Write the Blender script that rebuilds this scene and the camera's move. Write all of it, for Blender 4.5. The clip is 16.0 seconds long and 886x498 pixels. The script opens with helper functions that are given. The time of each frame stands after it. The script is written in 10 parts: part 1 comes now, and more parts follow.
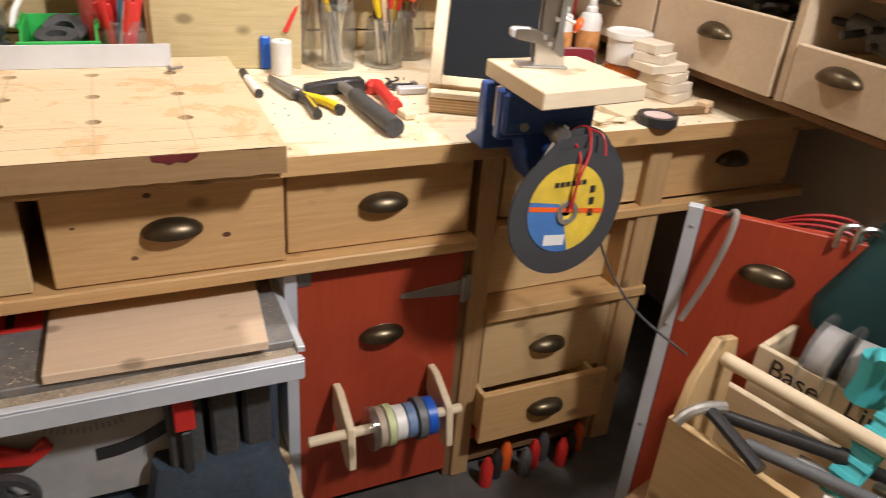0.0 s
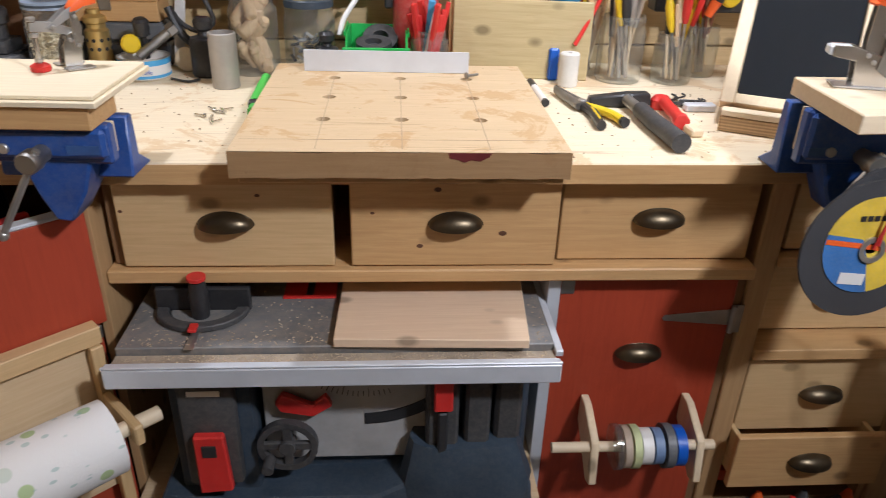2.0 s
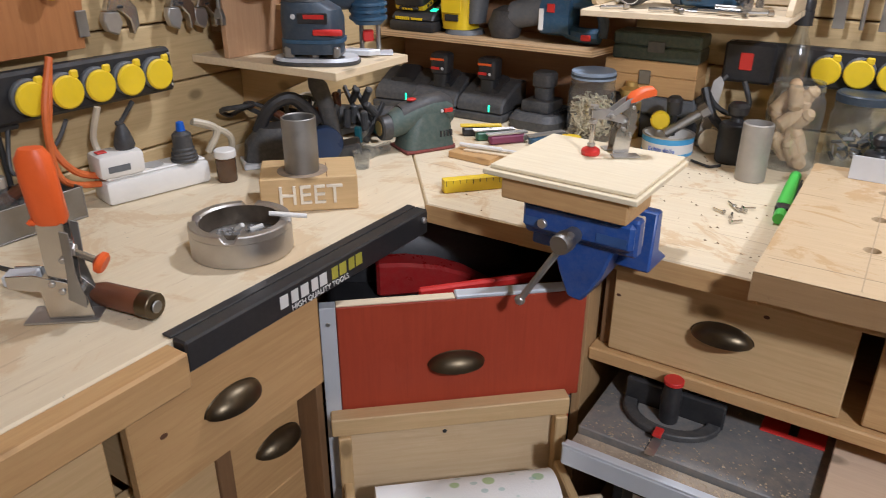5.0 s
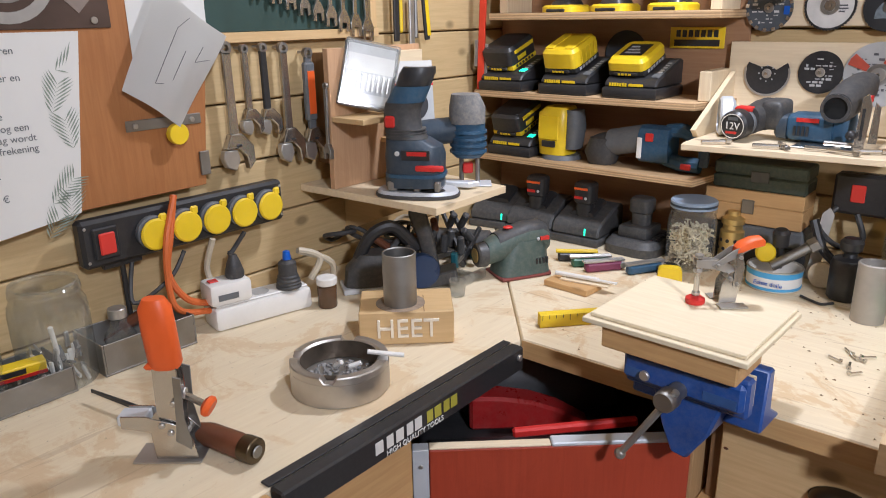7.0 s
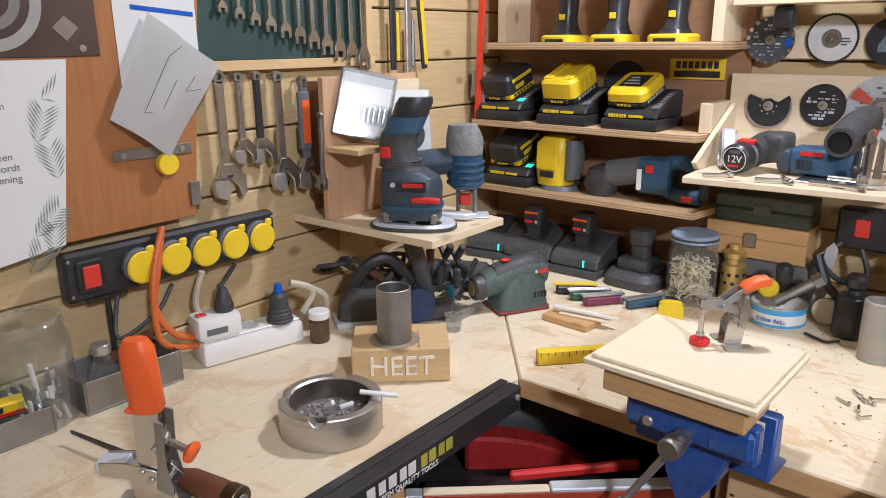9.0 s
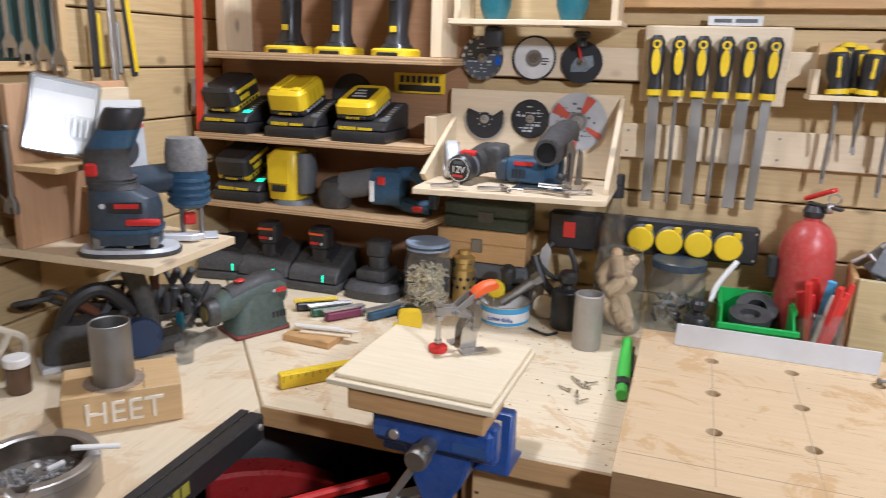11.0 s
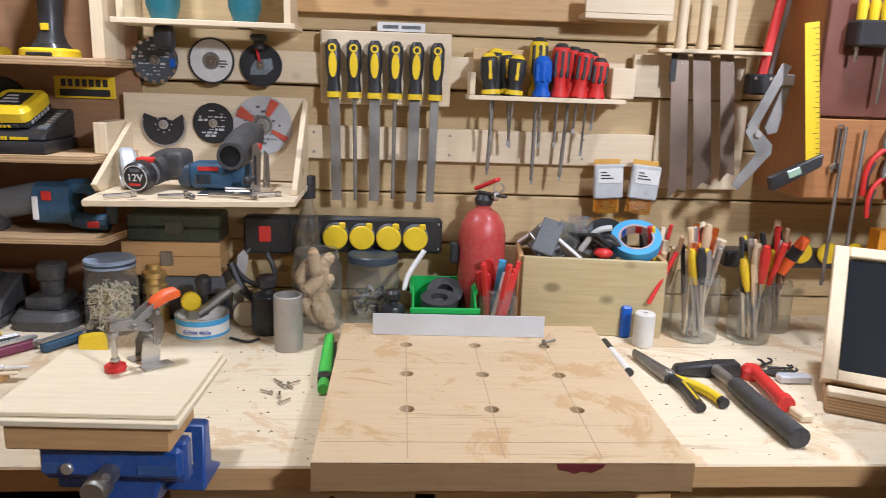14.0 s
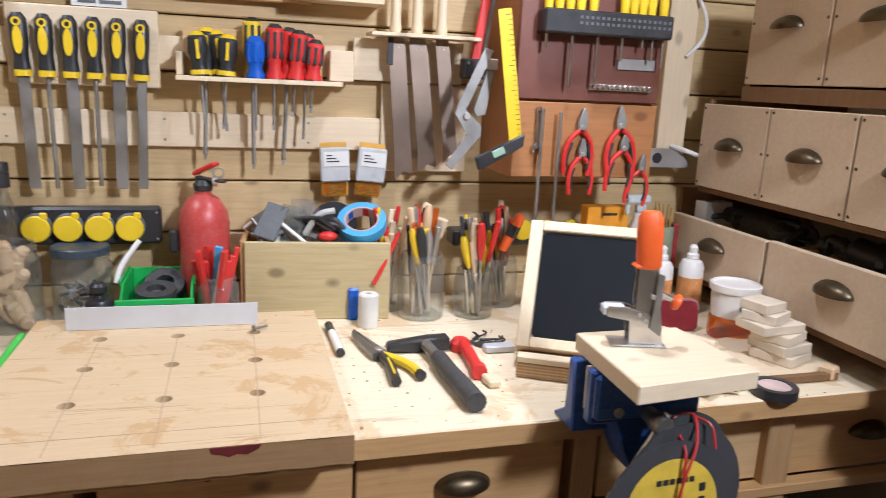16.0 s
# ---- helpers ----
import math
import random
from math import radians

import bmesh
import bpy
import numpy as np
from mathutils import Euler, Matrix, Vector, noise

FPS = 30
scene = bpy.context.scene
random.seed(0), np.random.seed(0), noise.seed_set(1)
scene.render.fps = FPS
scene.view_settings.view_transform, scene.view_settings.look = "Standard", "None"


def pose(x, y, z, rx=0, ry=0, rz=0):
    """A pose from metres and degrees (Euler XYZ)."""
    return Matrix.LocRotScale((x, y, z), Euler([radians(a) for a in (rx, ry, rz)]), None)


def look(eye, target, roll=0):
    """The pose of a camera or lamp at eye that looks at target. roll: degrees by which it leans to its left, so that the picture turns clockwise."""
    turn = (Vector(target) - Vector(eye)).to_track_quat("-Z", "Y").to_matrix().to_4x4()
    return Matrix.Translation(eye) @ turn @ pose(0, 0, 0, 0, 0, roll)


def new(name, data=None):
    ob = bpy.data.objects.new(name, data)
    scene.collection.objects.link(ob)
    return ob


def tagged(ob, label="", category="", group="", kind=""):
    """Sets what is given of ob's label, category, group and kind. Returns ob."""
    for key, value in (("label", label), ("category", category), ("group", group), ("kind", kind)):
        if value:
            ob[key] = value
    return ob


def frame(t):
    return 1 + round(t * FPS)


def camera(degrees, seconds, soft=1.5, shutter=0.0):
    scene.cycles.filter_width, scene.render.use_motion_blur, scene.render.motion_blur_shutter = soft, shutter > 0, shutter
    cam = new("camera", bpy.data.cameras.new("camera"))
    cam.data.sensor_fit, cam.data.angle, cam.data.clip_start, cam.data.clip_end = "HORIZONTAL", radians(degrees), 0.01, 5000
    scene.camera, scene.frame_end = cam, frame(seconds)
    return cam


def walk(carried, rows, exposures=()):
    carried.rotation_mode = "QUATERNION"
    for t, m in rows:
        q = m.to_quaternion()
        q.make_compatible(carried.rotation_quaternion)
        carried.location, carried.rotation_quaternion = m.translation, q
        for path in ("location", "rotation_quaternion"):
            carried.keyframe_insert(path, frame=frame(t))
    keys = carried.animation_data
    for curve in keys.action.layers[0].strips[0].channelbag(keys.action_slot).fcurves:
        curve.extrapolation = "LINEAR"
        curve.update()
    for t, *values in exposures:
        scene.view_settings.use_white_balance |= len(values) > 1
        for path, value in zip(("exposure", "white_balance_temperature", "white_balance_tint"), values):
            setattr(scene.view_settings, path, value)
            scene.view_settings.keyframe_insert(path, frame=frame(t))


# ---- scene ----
cam = camera(63.0, 16.0, soft=0.7, shutter=0.35)
PATH = [
    (0, (0.042, -1.84, 1.338), (0.81, -0.244, 0.41), 4.8),
    (0.5, (0.027, -1.844, 1.33), (0.539, -0.149, 0.4), 3.4),
    (1, (0.021, -1.844, 1.332), (0.336, -0.103, 0.399), 2.4),
    (1.5, (0.013, -1.851, 1.334), (0.235, -0.093, 0.407), 1.6),
    (2, (-0.012, -1.85, 1.329), (0.121, -0.079, 0.407), 1.8),
    (2.5, (-0.048, -1.844, 1.331), (-0.098, -0.068, 0.413), 1.2),
    (3, (-0.07, -1.827, 1.348), (-0.282, -0.069, 0.417), 1.1),
    (3.5, (-0.135, -1.781, 1.358), (-0.403, -0.03, 0.43), 1.9),
    (4, (-0.23, -1.743, 1.361), (-0.657, -0.018, 0.443), 3.0),
    (4.5, (-0.219, -1.751, 1.372), (-1.024, -0.134, 0.512), 1.5),
    (5, (-0.144, -1.771, 1.391), (-1.127, -0.246, 0.55), 0.2),
    (7.5, (-0.184, -1.749, 1.484), (-1.428, -0.295, 0.903), -0.8),
    (8, (-0.188, -1.743, 1.487), (-1.439, -0.292, 0.913), -0.7),
    (10.5, (-0.223, -1.695, 1.476), (-1.107, 0.021, 0.953), 0.9),
    (11, (-0.215, -1.685, 1.481), (-0.834, 0.145, 0.963), 1.7),
    (11.5, (-0.198, -1.66, 1.462), (-0.63, 0.227, 0.962), 2.2),
    (12, (-0.19, -1.655, 1.458), (-0.512, 0.258, 0.969), 2.0),
    (12.5, (-0.189, -1.669, 1.462), (-0.41, 0.258, 0.977), 1.8),
    (13, (-0.178, -1.682, 1.463), (-0.252, 0.258, 0.983), 2.0),
    (13.5, (-0.161, -1.684, 1.461), (-0.109, 0.26, 0.992), 2.2),
    (14, (-0.154, -1.686, 1.46), (-0.032, 0.256, 1.0), 2.0),
    (14.5, (-0.122, -1.69, 1.452), (0.149, 0.239, 1.001), 2.3),
    (15, (-0.087, -1.689, 1.45), (0.309, 0.22, 1.006), 2.6),
    (15.5, (0.005, -1.703, 1.448), (0.471, 0.189, 0.996), 2.4),
    (16, (0.116, -1.72, 1.439), (0.657, 0.152, 0.987), 2.7),
]
EXPOSURES = [(0, 0.47, 6700, 10), (1.5, 0.36, 6020, 10), (3, 0.17, 5850, 10), (5, 0.15, 5850, 10), (8, 0.25, 5750, 10), (10.5, 0.18, 5700, 10), (12, 0.07, 5700, 10), (15, 0.05, 5700, 10), (16, 0.2, 5700, 10)]
walk(cam, [(t, look(eye, target, roll)) for t, eye, target, roll in PATH], EXPOSURES)

# ---- light ----
world = bpy.data.worlds.new("world")
scene.world = world
world.use_nodes = True
world.node_tree.nodes["Background"].inputs[0].default_value = (1.0, 0.85, 0.7, 1)
world.node_tree.nodes["Background"].inputs[1].default_value = 0.02


def lamp(name, at, size, watts, colour, target, spread):
    data = bpy.data.lights.new(name, "AREA")
    data.shape, data.size, data.energy, data.color, data.spread = "DISK", size, watts, colour, radians(spread)
    ob = new(name, data)
    ob.matrix_world = look(at, target)
    return ob


WARM = (0.985, 0.965, 1.0)
lamp("bench_lamp_left", (-0.64, -0.40, 2.20), 0.12, 8.8, WARM, (-1.0, -0.45, 1.1), 160)
lamp("bench_lamp_right", (0.66, -0.52, 2.25), 0.12, 3.2, WARM, (0.62, -0.40, 0.9), 88)
lamp("room_lamp", (1.10, -2.15, 2.32), 0.20, 27.5, WARM, (-0.3, 0.0, 1.5), 150)

# ---- materials ----
MATS = {}


def shader(name):
    m = bpy.data.materials.new(name)
    m.use_nodes = True
    nt = m.node_tree
    return m, nt, nt.nodes["Principled BSDF"]


def node(nt, kind, **kw):
    n = nt.nodes.new(kind)
    for k, v in kw.items():
        n.inputs[k.replace("_", " ")].default_value = v
    return n


def ramp(nt, fac, stops):
    r = nt.nodes.new("ShaderNodeValToRGB")
    while len(r.color_ramp.elements) < len(stops):
        r.color_ramp.elements.new(0.5)
    for e, (p, c) in zip(r.color_ramp.elements, stops):
        e.position, e.color = p, (*c, 1)
    nt.links.new(fac, r.inputs[0])
    return r.outputs[0]


def blend(nt, fac, a, b, mode="MIX"):
    m = nt.nodes.new("ShaderNodeMix")
    m.data_type, m.blend_type = "RGBA", mode
    for sock, v in ((m.inputs[0], fac), (m.inputs[6], a), (m.inputs[7], b)):
        if isinstance(v, (int, float)):
            sock.default_value = v
        elif isinstance(v, tuple):
            sock.default_value = (*v, 1)
        else:
            nt.links.new(v, sock)
    return m.outputs[2]


def math_node(nt, op, a, b=0.0):
    m = nt.nodes.new("ShaderNodeMath")
    m.operation = op
    for sock, v in ((m.inputs[0], a), (m.inputs[1], b)):
        if isinstance(v, (int, float)):
            sock.default_value = v
        else:
            nt.links.new(v, sock)
    return m.outputs[0]


def coords(nt, scale, shift=True):
    """Object coordinates, moved by a random step for each object."""
    tc, mp = nt.nodes.new("ShaderNodeTexCoord"), nt.nodes.new("ShaderNodeMapping")
    mp.inputs["Scale"].default_value = scale
    nt.links.new(tc.outputs["Object"], mp.inputs["Vector"])
    if shift:
        info, comb = nt.nodes.new("ShaderNodeObjectInfo"), nt.nodes.new("ShaderNodeCombineXYZ")
        far = math_node(nt, "MULTIPLY", info.outputs["Random"], 23.0)
        for i in range(3):
            nt.links.new(far, comb.inputs[i])
        nt.links.new(comb.outputs[0], mp.inputs["Location"])
    return mp.outputs[0]


def noise_tex(nt, vec, scale, detail=4.0, rough=0.55, distortion=0.0):
    n = node(nt, "ShaderNodeTexNoise", Scale=scale, Detail=detail, Roughness=rough, Distortion=distortion)
    nt.links.new(vec, n.inputs["Vector"])
    return n.outputs["Fac"]


def bump(nt, bsdf, height, strength, distance=0.002):
    b = node(nt, "ShaderNodeBump", Strength=strength, Distance=distance)
    nt.links.new(height, b.inputs["Height"])
    nt.links.new(b.outputs[0], bsdf.inputs["Normal"])


def wood(name, light, dark, axis="x", rough=0.55, grain=1.0, stain=0.0, knots=True, layers=0.0):
    """Sawn wood with long grain, growth rings, knots and dirt."""
    light, dark = [(c[0] * 1.0, c[1], c[2] * 0.93) for c in (light, dark)]
    m, nt, b = shader(name)
    s = {"x": (1.6, 26, 26), "y": (26, 1.6, 26), "z": (26, 26, 1.6)}[axis]
    vec = coords(nt, s)
    fine = noise_tex(nt, vec, 5.5 * grain, 6, 0.6, 0.4)
    s2 = {"x": (1.0, 9, 9), "y": (9, 1.0, 9), "z": (9, 9, 1.0)}[axis]
    vec2 = coords(nt, s2)
    rings = noise_tex(nt, vec2, 1.1 * grain, 3, 0.5, 1.6)
    bands = math_node(nt, "FRACT", math_node(nt, "MULTIPLY", rings, 7.0))
    col = ramp(nt, fine, [(0.16, tuple(c * 0.98 for c in dark)), (0.60, light)])
    mid = tuple((p + 2 * q) / 3 * 0.93 for p, q in zip(dark, light))
    col = blend(nt, math_node(nt, "MULTIPLY", bands, 0.42), col, mid)
    if knots:
        s3 = {"x": (8.0, 13, 13), "y": (13, 8.0, 13), "z": (13, 13, 8.0)}[axis]
        v = node(nt, "ShaderNodeTexVoronoi", Scale=1.0)
        nt.links.new(coords(nt, s3), v.inputs["Vector"])
        spot = ramp(nt, v.outputs["Distance"], [(0.09, (1, 1, 1)), (0.19, (0, 0, 0))])
        col = blend(nt, math_node(nt, "MULTIPLY", spot, 0.85), col, tuple(c * 0.45 for c in dark))
    if stain:
        big = noise_tex(nt, coords(nt, (1, 1, 1)), 7.0, 8, 0.7, 0.8)
        mask = ramp(nt, big, [(0.535, (0, 0, 0)), (0.585, (1, 1, 1))])
        col = blend(nt, math_node(nt, "MULTIPLY", mask, stain * 0.75), col, (dark[0] * 0.82, dark[1] * 0.64, dark[2] * 0.42))
        s4 = {"x": (5, 75, 75), "y": (75, 5, 75), "z": (75, 75, 5)}[axis]
        streak = ramp(nt, noise_tex(nt, coords(nt, s4), 1.0, 4, 0.7, 0.6), [(0.60, (0, 0, 0)), (0.66, (1, 1, 1))])
        col = blend(nt, math_node(nt, "MULTIPLY", streak, stain * 0.65), col, (dark[0] * 0.55, dark[1] * 0.46, dark[2] * 0.4))
        speck = noise_tex(nt, coords(nt, (1, 1, 1)), 90.0, 3, 0.6)
        mask2 = ramp(nt, speck, [(0.70, (0, 0, 0)), (0.76, (1, 1, 1))])
        col = blend(nt, math_node(nt, "MULTIPLY", mask2, stain), col, tuple(c * 0.3 for c in dark))
    info = nt.nodes.new("ShaderNodeObjectInfo")
    col = blend(nt, math_node(nt, "MULTIPLY", info.outputs["Random"], 0.28), col, mid)
    if layers:
        tc, sep = nt.nodes.new("ShaderNodeTexCoord"), nt.nodes.new("ShaderNodeSeparateXYZ")
        nt.links.new(tc.outputs["Object"], sep.inputs[0])
        ply = math_node(nt, "GREATER_THAN", math_node(nt, "FRACT", math_node(nt, "DIVIDE", sep.outputs[2], layers)), 0.5)
        col = blend(nt, math_node(nt, "MULTIPLY", ply, 0.5), col, tuple(c * 0.5 for c in dark))
    nt.links.new(col, b.inputs["Base Color"])
    b.inputs["Roughness"].default_value = rough
    bump(nt, b, fine, 0.25, 0.001)
    MATS[name] = m
    return m


def paint(name, colour, rough=0.45, metal=0.0, wear=0.35, dust=0.0, scale=60.0, bumpy=0.12, coat=0.0):
    """Plastic, painted or bare metal with blotches, fine grain and dust."""
    m, nt, b = shader(name)
    vec = coords(nt, (1, 1, 1))
    broad, fine = noise_tex(nt, vec, scale * 0.25, 5, 0.6), noise_tex(nt, vec, scale * 4, 3, 0.6)
    col = ramp(nt, broad, [(0.3, tuple(c * (1 - wear * 0.6) for c in colour)), (0.7, tuple(min(1, c * (1 + wear * 0.25)) for c in colour))])
    if dust:
        mask = ramp(nt, noise_tex(nt, vec, scale * 1.7, 8, 0.75), [(0.42, (0, 0, 0)), (0.72, (1, 1, 1))])
        col = blend(nt, math_node(nt, "MULTIPLY", mask, dust), col, (0.42, 0.36, 0.29))
    nt.links.new(col, b.inputs["Base Color"])
    nt.links.new(ramp(nt, broad, [(0.3, (rough * 0.8,) * 3), (0.7, (min(1, rough * 1.25),) * 3)]), b.inputs["Roughness"])
    b.inputs["Metallic"].default_value = metal
    b.inputs["Coat Weight"].default_value = coat
    bump(nt, b, fine, bumpy, 0.0006)
    MATS[name] = m
    return m


def clear(name, tint, gloss=0.10):
    """Thin glass or clear plastic: lets light straight through, with a glossy face."""
    m, nt, b = shader(name)
    out = nt.nodes["Material Output"]
    tr, gl, mix = nt.nodes.new("ShaderNodeBsdfTransparent"), nt.nodes.new("ShaderNodeBsdfGlossy"), nt.nodes.new("ShaderNodeMixShader")
    tr.inputs[0].default_value = (*tint, 1)
    gl.inputs["Roughness"].default_value = 0.06
    lw = node(nt, "ShaderNodeLayerWeight", Blend=0.3)
    edge = math_node(nt, "MULTIPLY", math_node(nt, "POWER", lw.outputs["Facing"], 2.0), 0.85)
    nt.links.new(math_node(nt, "ADD", edge, gloss * 0.32), mix.inputs[0])
    nt.links.new(tr.outputs[0], mix.inputs[1])
    nt.links.new(gl.outputs[0], mix.inputs[2])
    # faint pale diffuse haze stands in for reflected light, so the glass shows
    haze, mix2 = nt.nodes.new("ShaderNodeBsdfDiffuse"), nt.nodes.new("ShaderNodeMixShader")
    haze.inputs[0].default_value = (0.8 * tint[0], 0.8 * tint[1], 0.8 * tint[2], 1)
    haze_amount = ramp(nt, noise_tex(nt, coords(nt, (1, 1, 1)), 30.0, 5, 0.6), [(0.35, (0.03, 0.03, 0.03)), (0.7, (0.11, 0.11, 0.11))])
    nt.links.new(haze_amount, mix2.inputs[0])
    nt.links.new(mix.outputs[0], mix2.inputs[1])
    nt.links.new(haze.outputs[0], mix2.inputs[2])
    nt.links.new(mix2.outputs[0], out.inputs[0])
    nt.nodes.remove(b)
    MATS[name] = m
    return m


def glow(name, colour, strength):
    m, nt, b = shader(name)
    b.inputs["Base Color"].default_value = (*colour, 1)
    b.inputs["Emission Color"].default_value = (*colour, 1)
    b.inputs["Emission Strength"].default_value = strength
    MATS[name] = m
    return m


PINE_L, PINE_D = (0.66, 0.46, 0.25), (0.53, 0.34, 0.16)
pine_x = wood("pine_x", PINE_L, PINE_D, "x")
pine_y = wood("pine_y", PINE_L, PINE_D, "y")
pine_z = wood("pine_z", PINE_L, PINE_D, "z")
warm_x = wood("warm_pine_x", (0.61, 0.38, 0.18), (0.46, 0.25, 0.10), "x")
warm_y = wood("warm_pine_y", (0.61, 0.38, 0.18), (0.46, 0.25, 0.10), "y")
warm_z = wood("warm_pine_z", (0.52, 0.33, 0.17), (0.37, 0.21, 0.09), "z")
wall_x = wood("wall_plank_x", (0.61, 0.45, 0.25), (0.45, 0.31, 0.15), "x", 0.6)
wall_y = wood("wall_plank_y", (0.61, 0.45, 0.25), (0.45, 0.31, 0.15), "y", 0.6)
top_x = wood("worktop_x", (0.80, 0.69, 0.53), (0.72, 0.58, 0.42), "x", 0.62, 1.0, 0.68, False)
top_y = wood("worktop_y", (0.80, 0.69, 0.53), (0.72, 0.58, 0.42), "y", 0.62, 1.0, 0.68, False)
block_m = wood("block_wood", (0.66, 0.50, 0.33), (0.60, 0.44, 0.27), "x", 0.6, 1.0, 0.8, False)
pale_x = wood("pale_wood_x", (0.78, 0.65, 0.49), (0.68, 0.53, 0.37), "x")
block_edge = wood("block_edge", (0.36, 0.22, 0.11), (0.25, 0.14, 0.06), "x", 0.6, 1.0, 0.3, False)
saw_steel = paint("tarnished_saw_steel", (0.30, 0.23, 0.18), 0.38, 0.9, 0.6, scale=14)
bright_ply = wood("bright_plywood", (0.82, 0.72, 0.56), (0.74, 0.62, 0.45), "x", 0.6, 1.0, 0.05, False)
pale_y = wood("pale_wood_y", (0.76, 0.63, 0.46), (0.65, 0.49, 0.33), "y")
pale_z = wood("pale_wood_z", (0.76, 0.63, 0.46), (0.65, 0.49, 0.33), "z")
ply_x = wood("plywood", (0.70, 0.54, 0.36), (0.58, 0.40, 0.22), "x", 0.6, 1.0, 0.12, False)
ply_edge = wood("plywood_edge", (0.66, 0.46, 0.28), (0.44, 0.26, 0.12), "x", 0.7, 1.0, 0.0, False, 0.006)
birch_y = wood("birch_ply_y", (0.66, 0.52, 0.39), (0.56, 0.42, 0.29), "y", 0.6, 0.8, 0.1, False)
brown_x = wood("brown_ply", (0.37, 0.21, 0.12), (0.26, 0.13, 0.065), "x", 0.55, 1.0, 0.1, False)
brown_z = wood("brown_panel", (0.40, 0.17, 0.06), (0.29, 0.105, 0.035), "z", 0.5, 1.0, 0.1, False)
red_ply = wood("red_stained_ply", (0.42, 0.058, 0.024), (0.33, 0.040, 0.017), "z", 0.5, 0.8, 0.25, False)
# wood with the shade of inner panels put into its colour; also plain dark wood
dark_shaded_wood = wood("shaded_wood", (0.24, 0.13, 0.06), (0.16, 0.08, 0.035), "z", 0.7)
black_pl = paint("black_plastic", (0.026, 0.026, 0.028), 0.38, dust=0.035)
dusty_pl = paint("dusty_black_plastic", (0.055, 0.056, 0.058), 0.5, dust=0.14)
rubber = paint("black_rubber", (0.048, 0.048, 0.050), 0.55, dust=0.10)
grey_pl = paint("grey_plastic", (0.12, 0.13, 0.14), 0.5, dust=0.12)
yellow_pl = paint("yellow_plastic", (0.80, 0.56, 0.01), 0.4, wear=0.15, dust=0.06)
red_pl = paint("red_plastic", (0.62, 0.025, 0.02), 0.4, wear=0.2, dust=0.05)
orange_pl = paint("orange_plastic", (0.85, 0.13, 0.02), 0.45, wear=0.15)
green_pl = paint("green_plastic", (0.03, 0.42, 0.08), 0.4, wear=0.2)
lime_pl = paint("lime_plastic", (0.10, 0.62, 0.09), 0.4, wear=0.15)
navy_pl = paint("navy_plastic", (0.035, 0.055, 0.08), 0.48, dust=0.08)
blue_pl = paint("blue_plastic", (0.025, 0.085, 0.16), 0.45, dust=0.10)
bright_blue = paint("bright_blue_plastic", (0.01, 0.10, 0.50), 0.35, wear=0.15)
sky_blue = paint("sky_blue_tape", (0.08, 0.36, 0.66), 0.5, wear=0.1)
teal_pl = paint("teal_plastic", (0.01, 0.13, 0.17), 0.45, dust=0.1)
cyan_pl = paint("turquoise_rubber", (0.06, 0.48, 0.52), 0.6, wear=0.2)
dark_green = paint("dark_green_cloth", (0.008, 0.045, 0.045), 0.8)
sage_pl = paint("grey_green_plastic", (0.065, 0.10, 0.088), 0.5, dust=0.16)
white_pl = paint("white_plastic", (0.78, 0.76, 0.72), 0.4, wear=0.08, dust=0.05)
paper = paint("white_paper", (0.70, 0.69, 0.66), 0.8, wear=0.06, scale=20)
vise_blue = paint("blue_vise_enamel", (0.018, 0.080, 0.32), 0.35, wear=0.4, dust=0.12)
brushed = paint("brushed_steel", (0.56, 0.53, 0.49), 0.40, 0.9, 0.3)
steel = paint("steel", (0.54, 0.52, 0.49), 0.36, 0.8, 0.3)
dull_steel = paint("dull_steel", (0.36, 0.35, 0.33), 0.5, 1.0, 0.4)
chrome = paint("chrome", (0.60, 0.58, 0.55), 0.22, 0.95, 0.2)
alu = paint("aluminium", (0.66, 0.69, 0.73), 0.40, 0.25, 0.12)
sawtable = paint("dusty_cast_aluminium", (0.25, 0.25, 0.25), 0.58, 0.4, 0.4, dust=0.72, scale=22)
bronze = paint("aged_bronze", (0.13, 0.10, 0.062), 0.36, 0.9, 0.6)
brass = paint("brass", (0.74, 0.53, 0.20), 0.34, 0.75, 0.3)
ash_m = paint("ash", (0.30, 0.29, 0.28), 0.95, wear=0.9, scale=200, bumpy=0.8)
concrete = paint("floor_concrete", (0.075, 0.070, 0.065), 0.8, wear=0.5, dust=0.10, scale=12)
amber = clear("amber_plastic", (0.95, 0.42, 0.06), 0.3)
glass = clear("clear_glass", (0.91, 0.93, 0.92), 0.26)
frosty = clear("clear_plastic", (0.88, 0.89, 0.88), 0.35)
red_lamp = glow("red_switch_lamp", (0.5, 0.03, 0.02), 0.16)
green_lamp = glow("green_charge_lamp", (0.05, 0.85, 0.45), 1.2)
abrasive = paint("black_abrasive", (0.045, 0.045, 0.048), 0.85, wear=0.4, scale=160, bumpy=0.6)
cork = wood("cork_wood", (0.72, 0.52, 0.34), (0.55, 0.36, 0.20), "z", 0.7)
knot_m = paint("wood_knot", (0.13, 0.055, 0.025), 0.6, wear=0.6, scale=200)
leather = paint("worn_leather", (0.16, 0.055, 0.025), 0.45, wear=0.5)

# ---- mesh tools ----


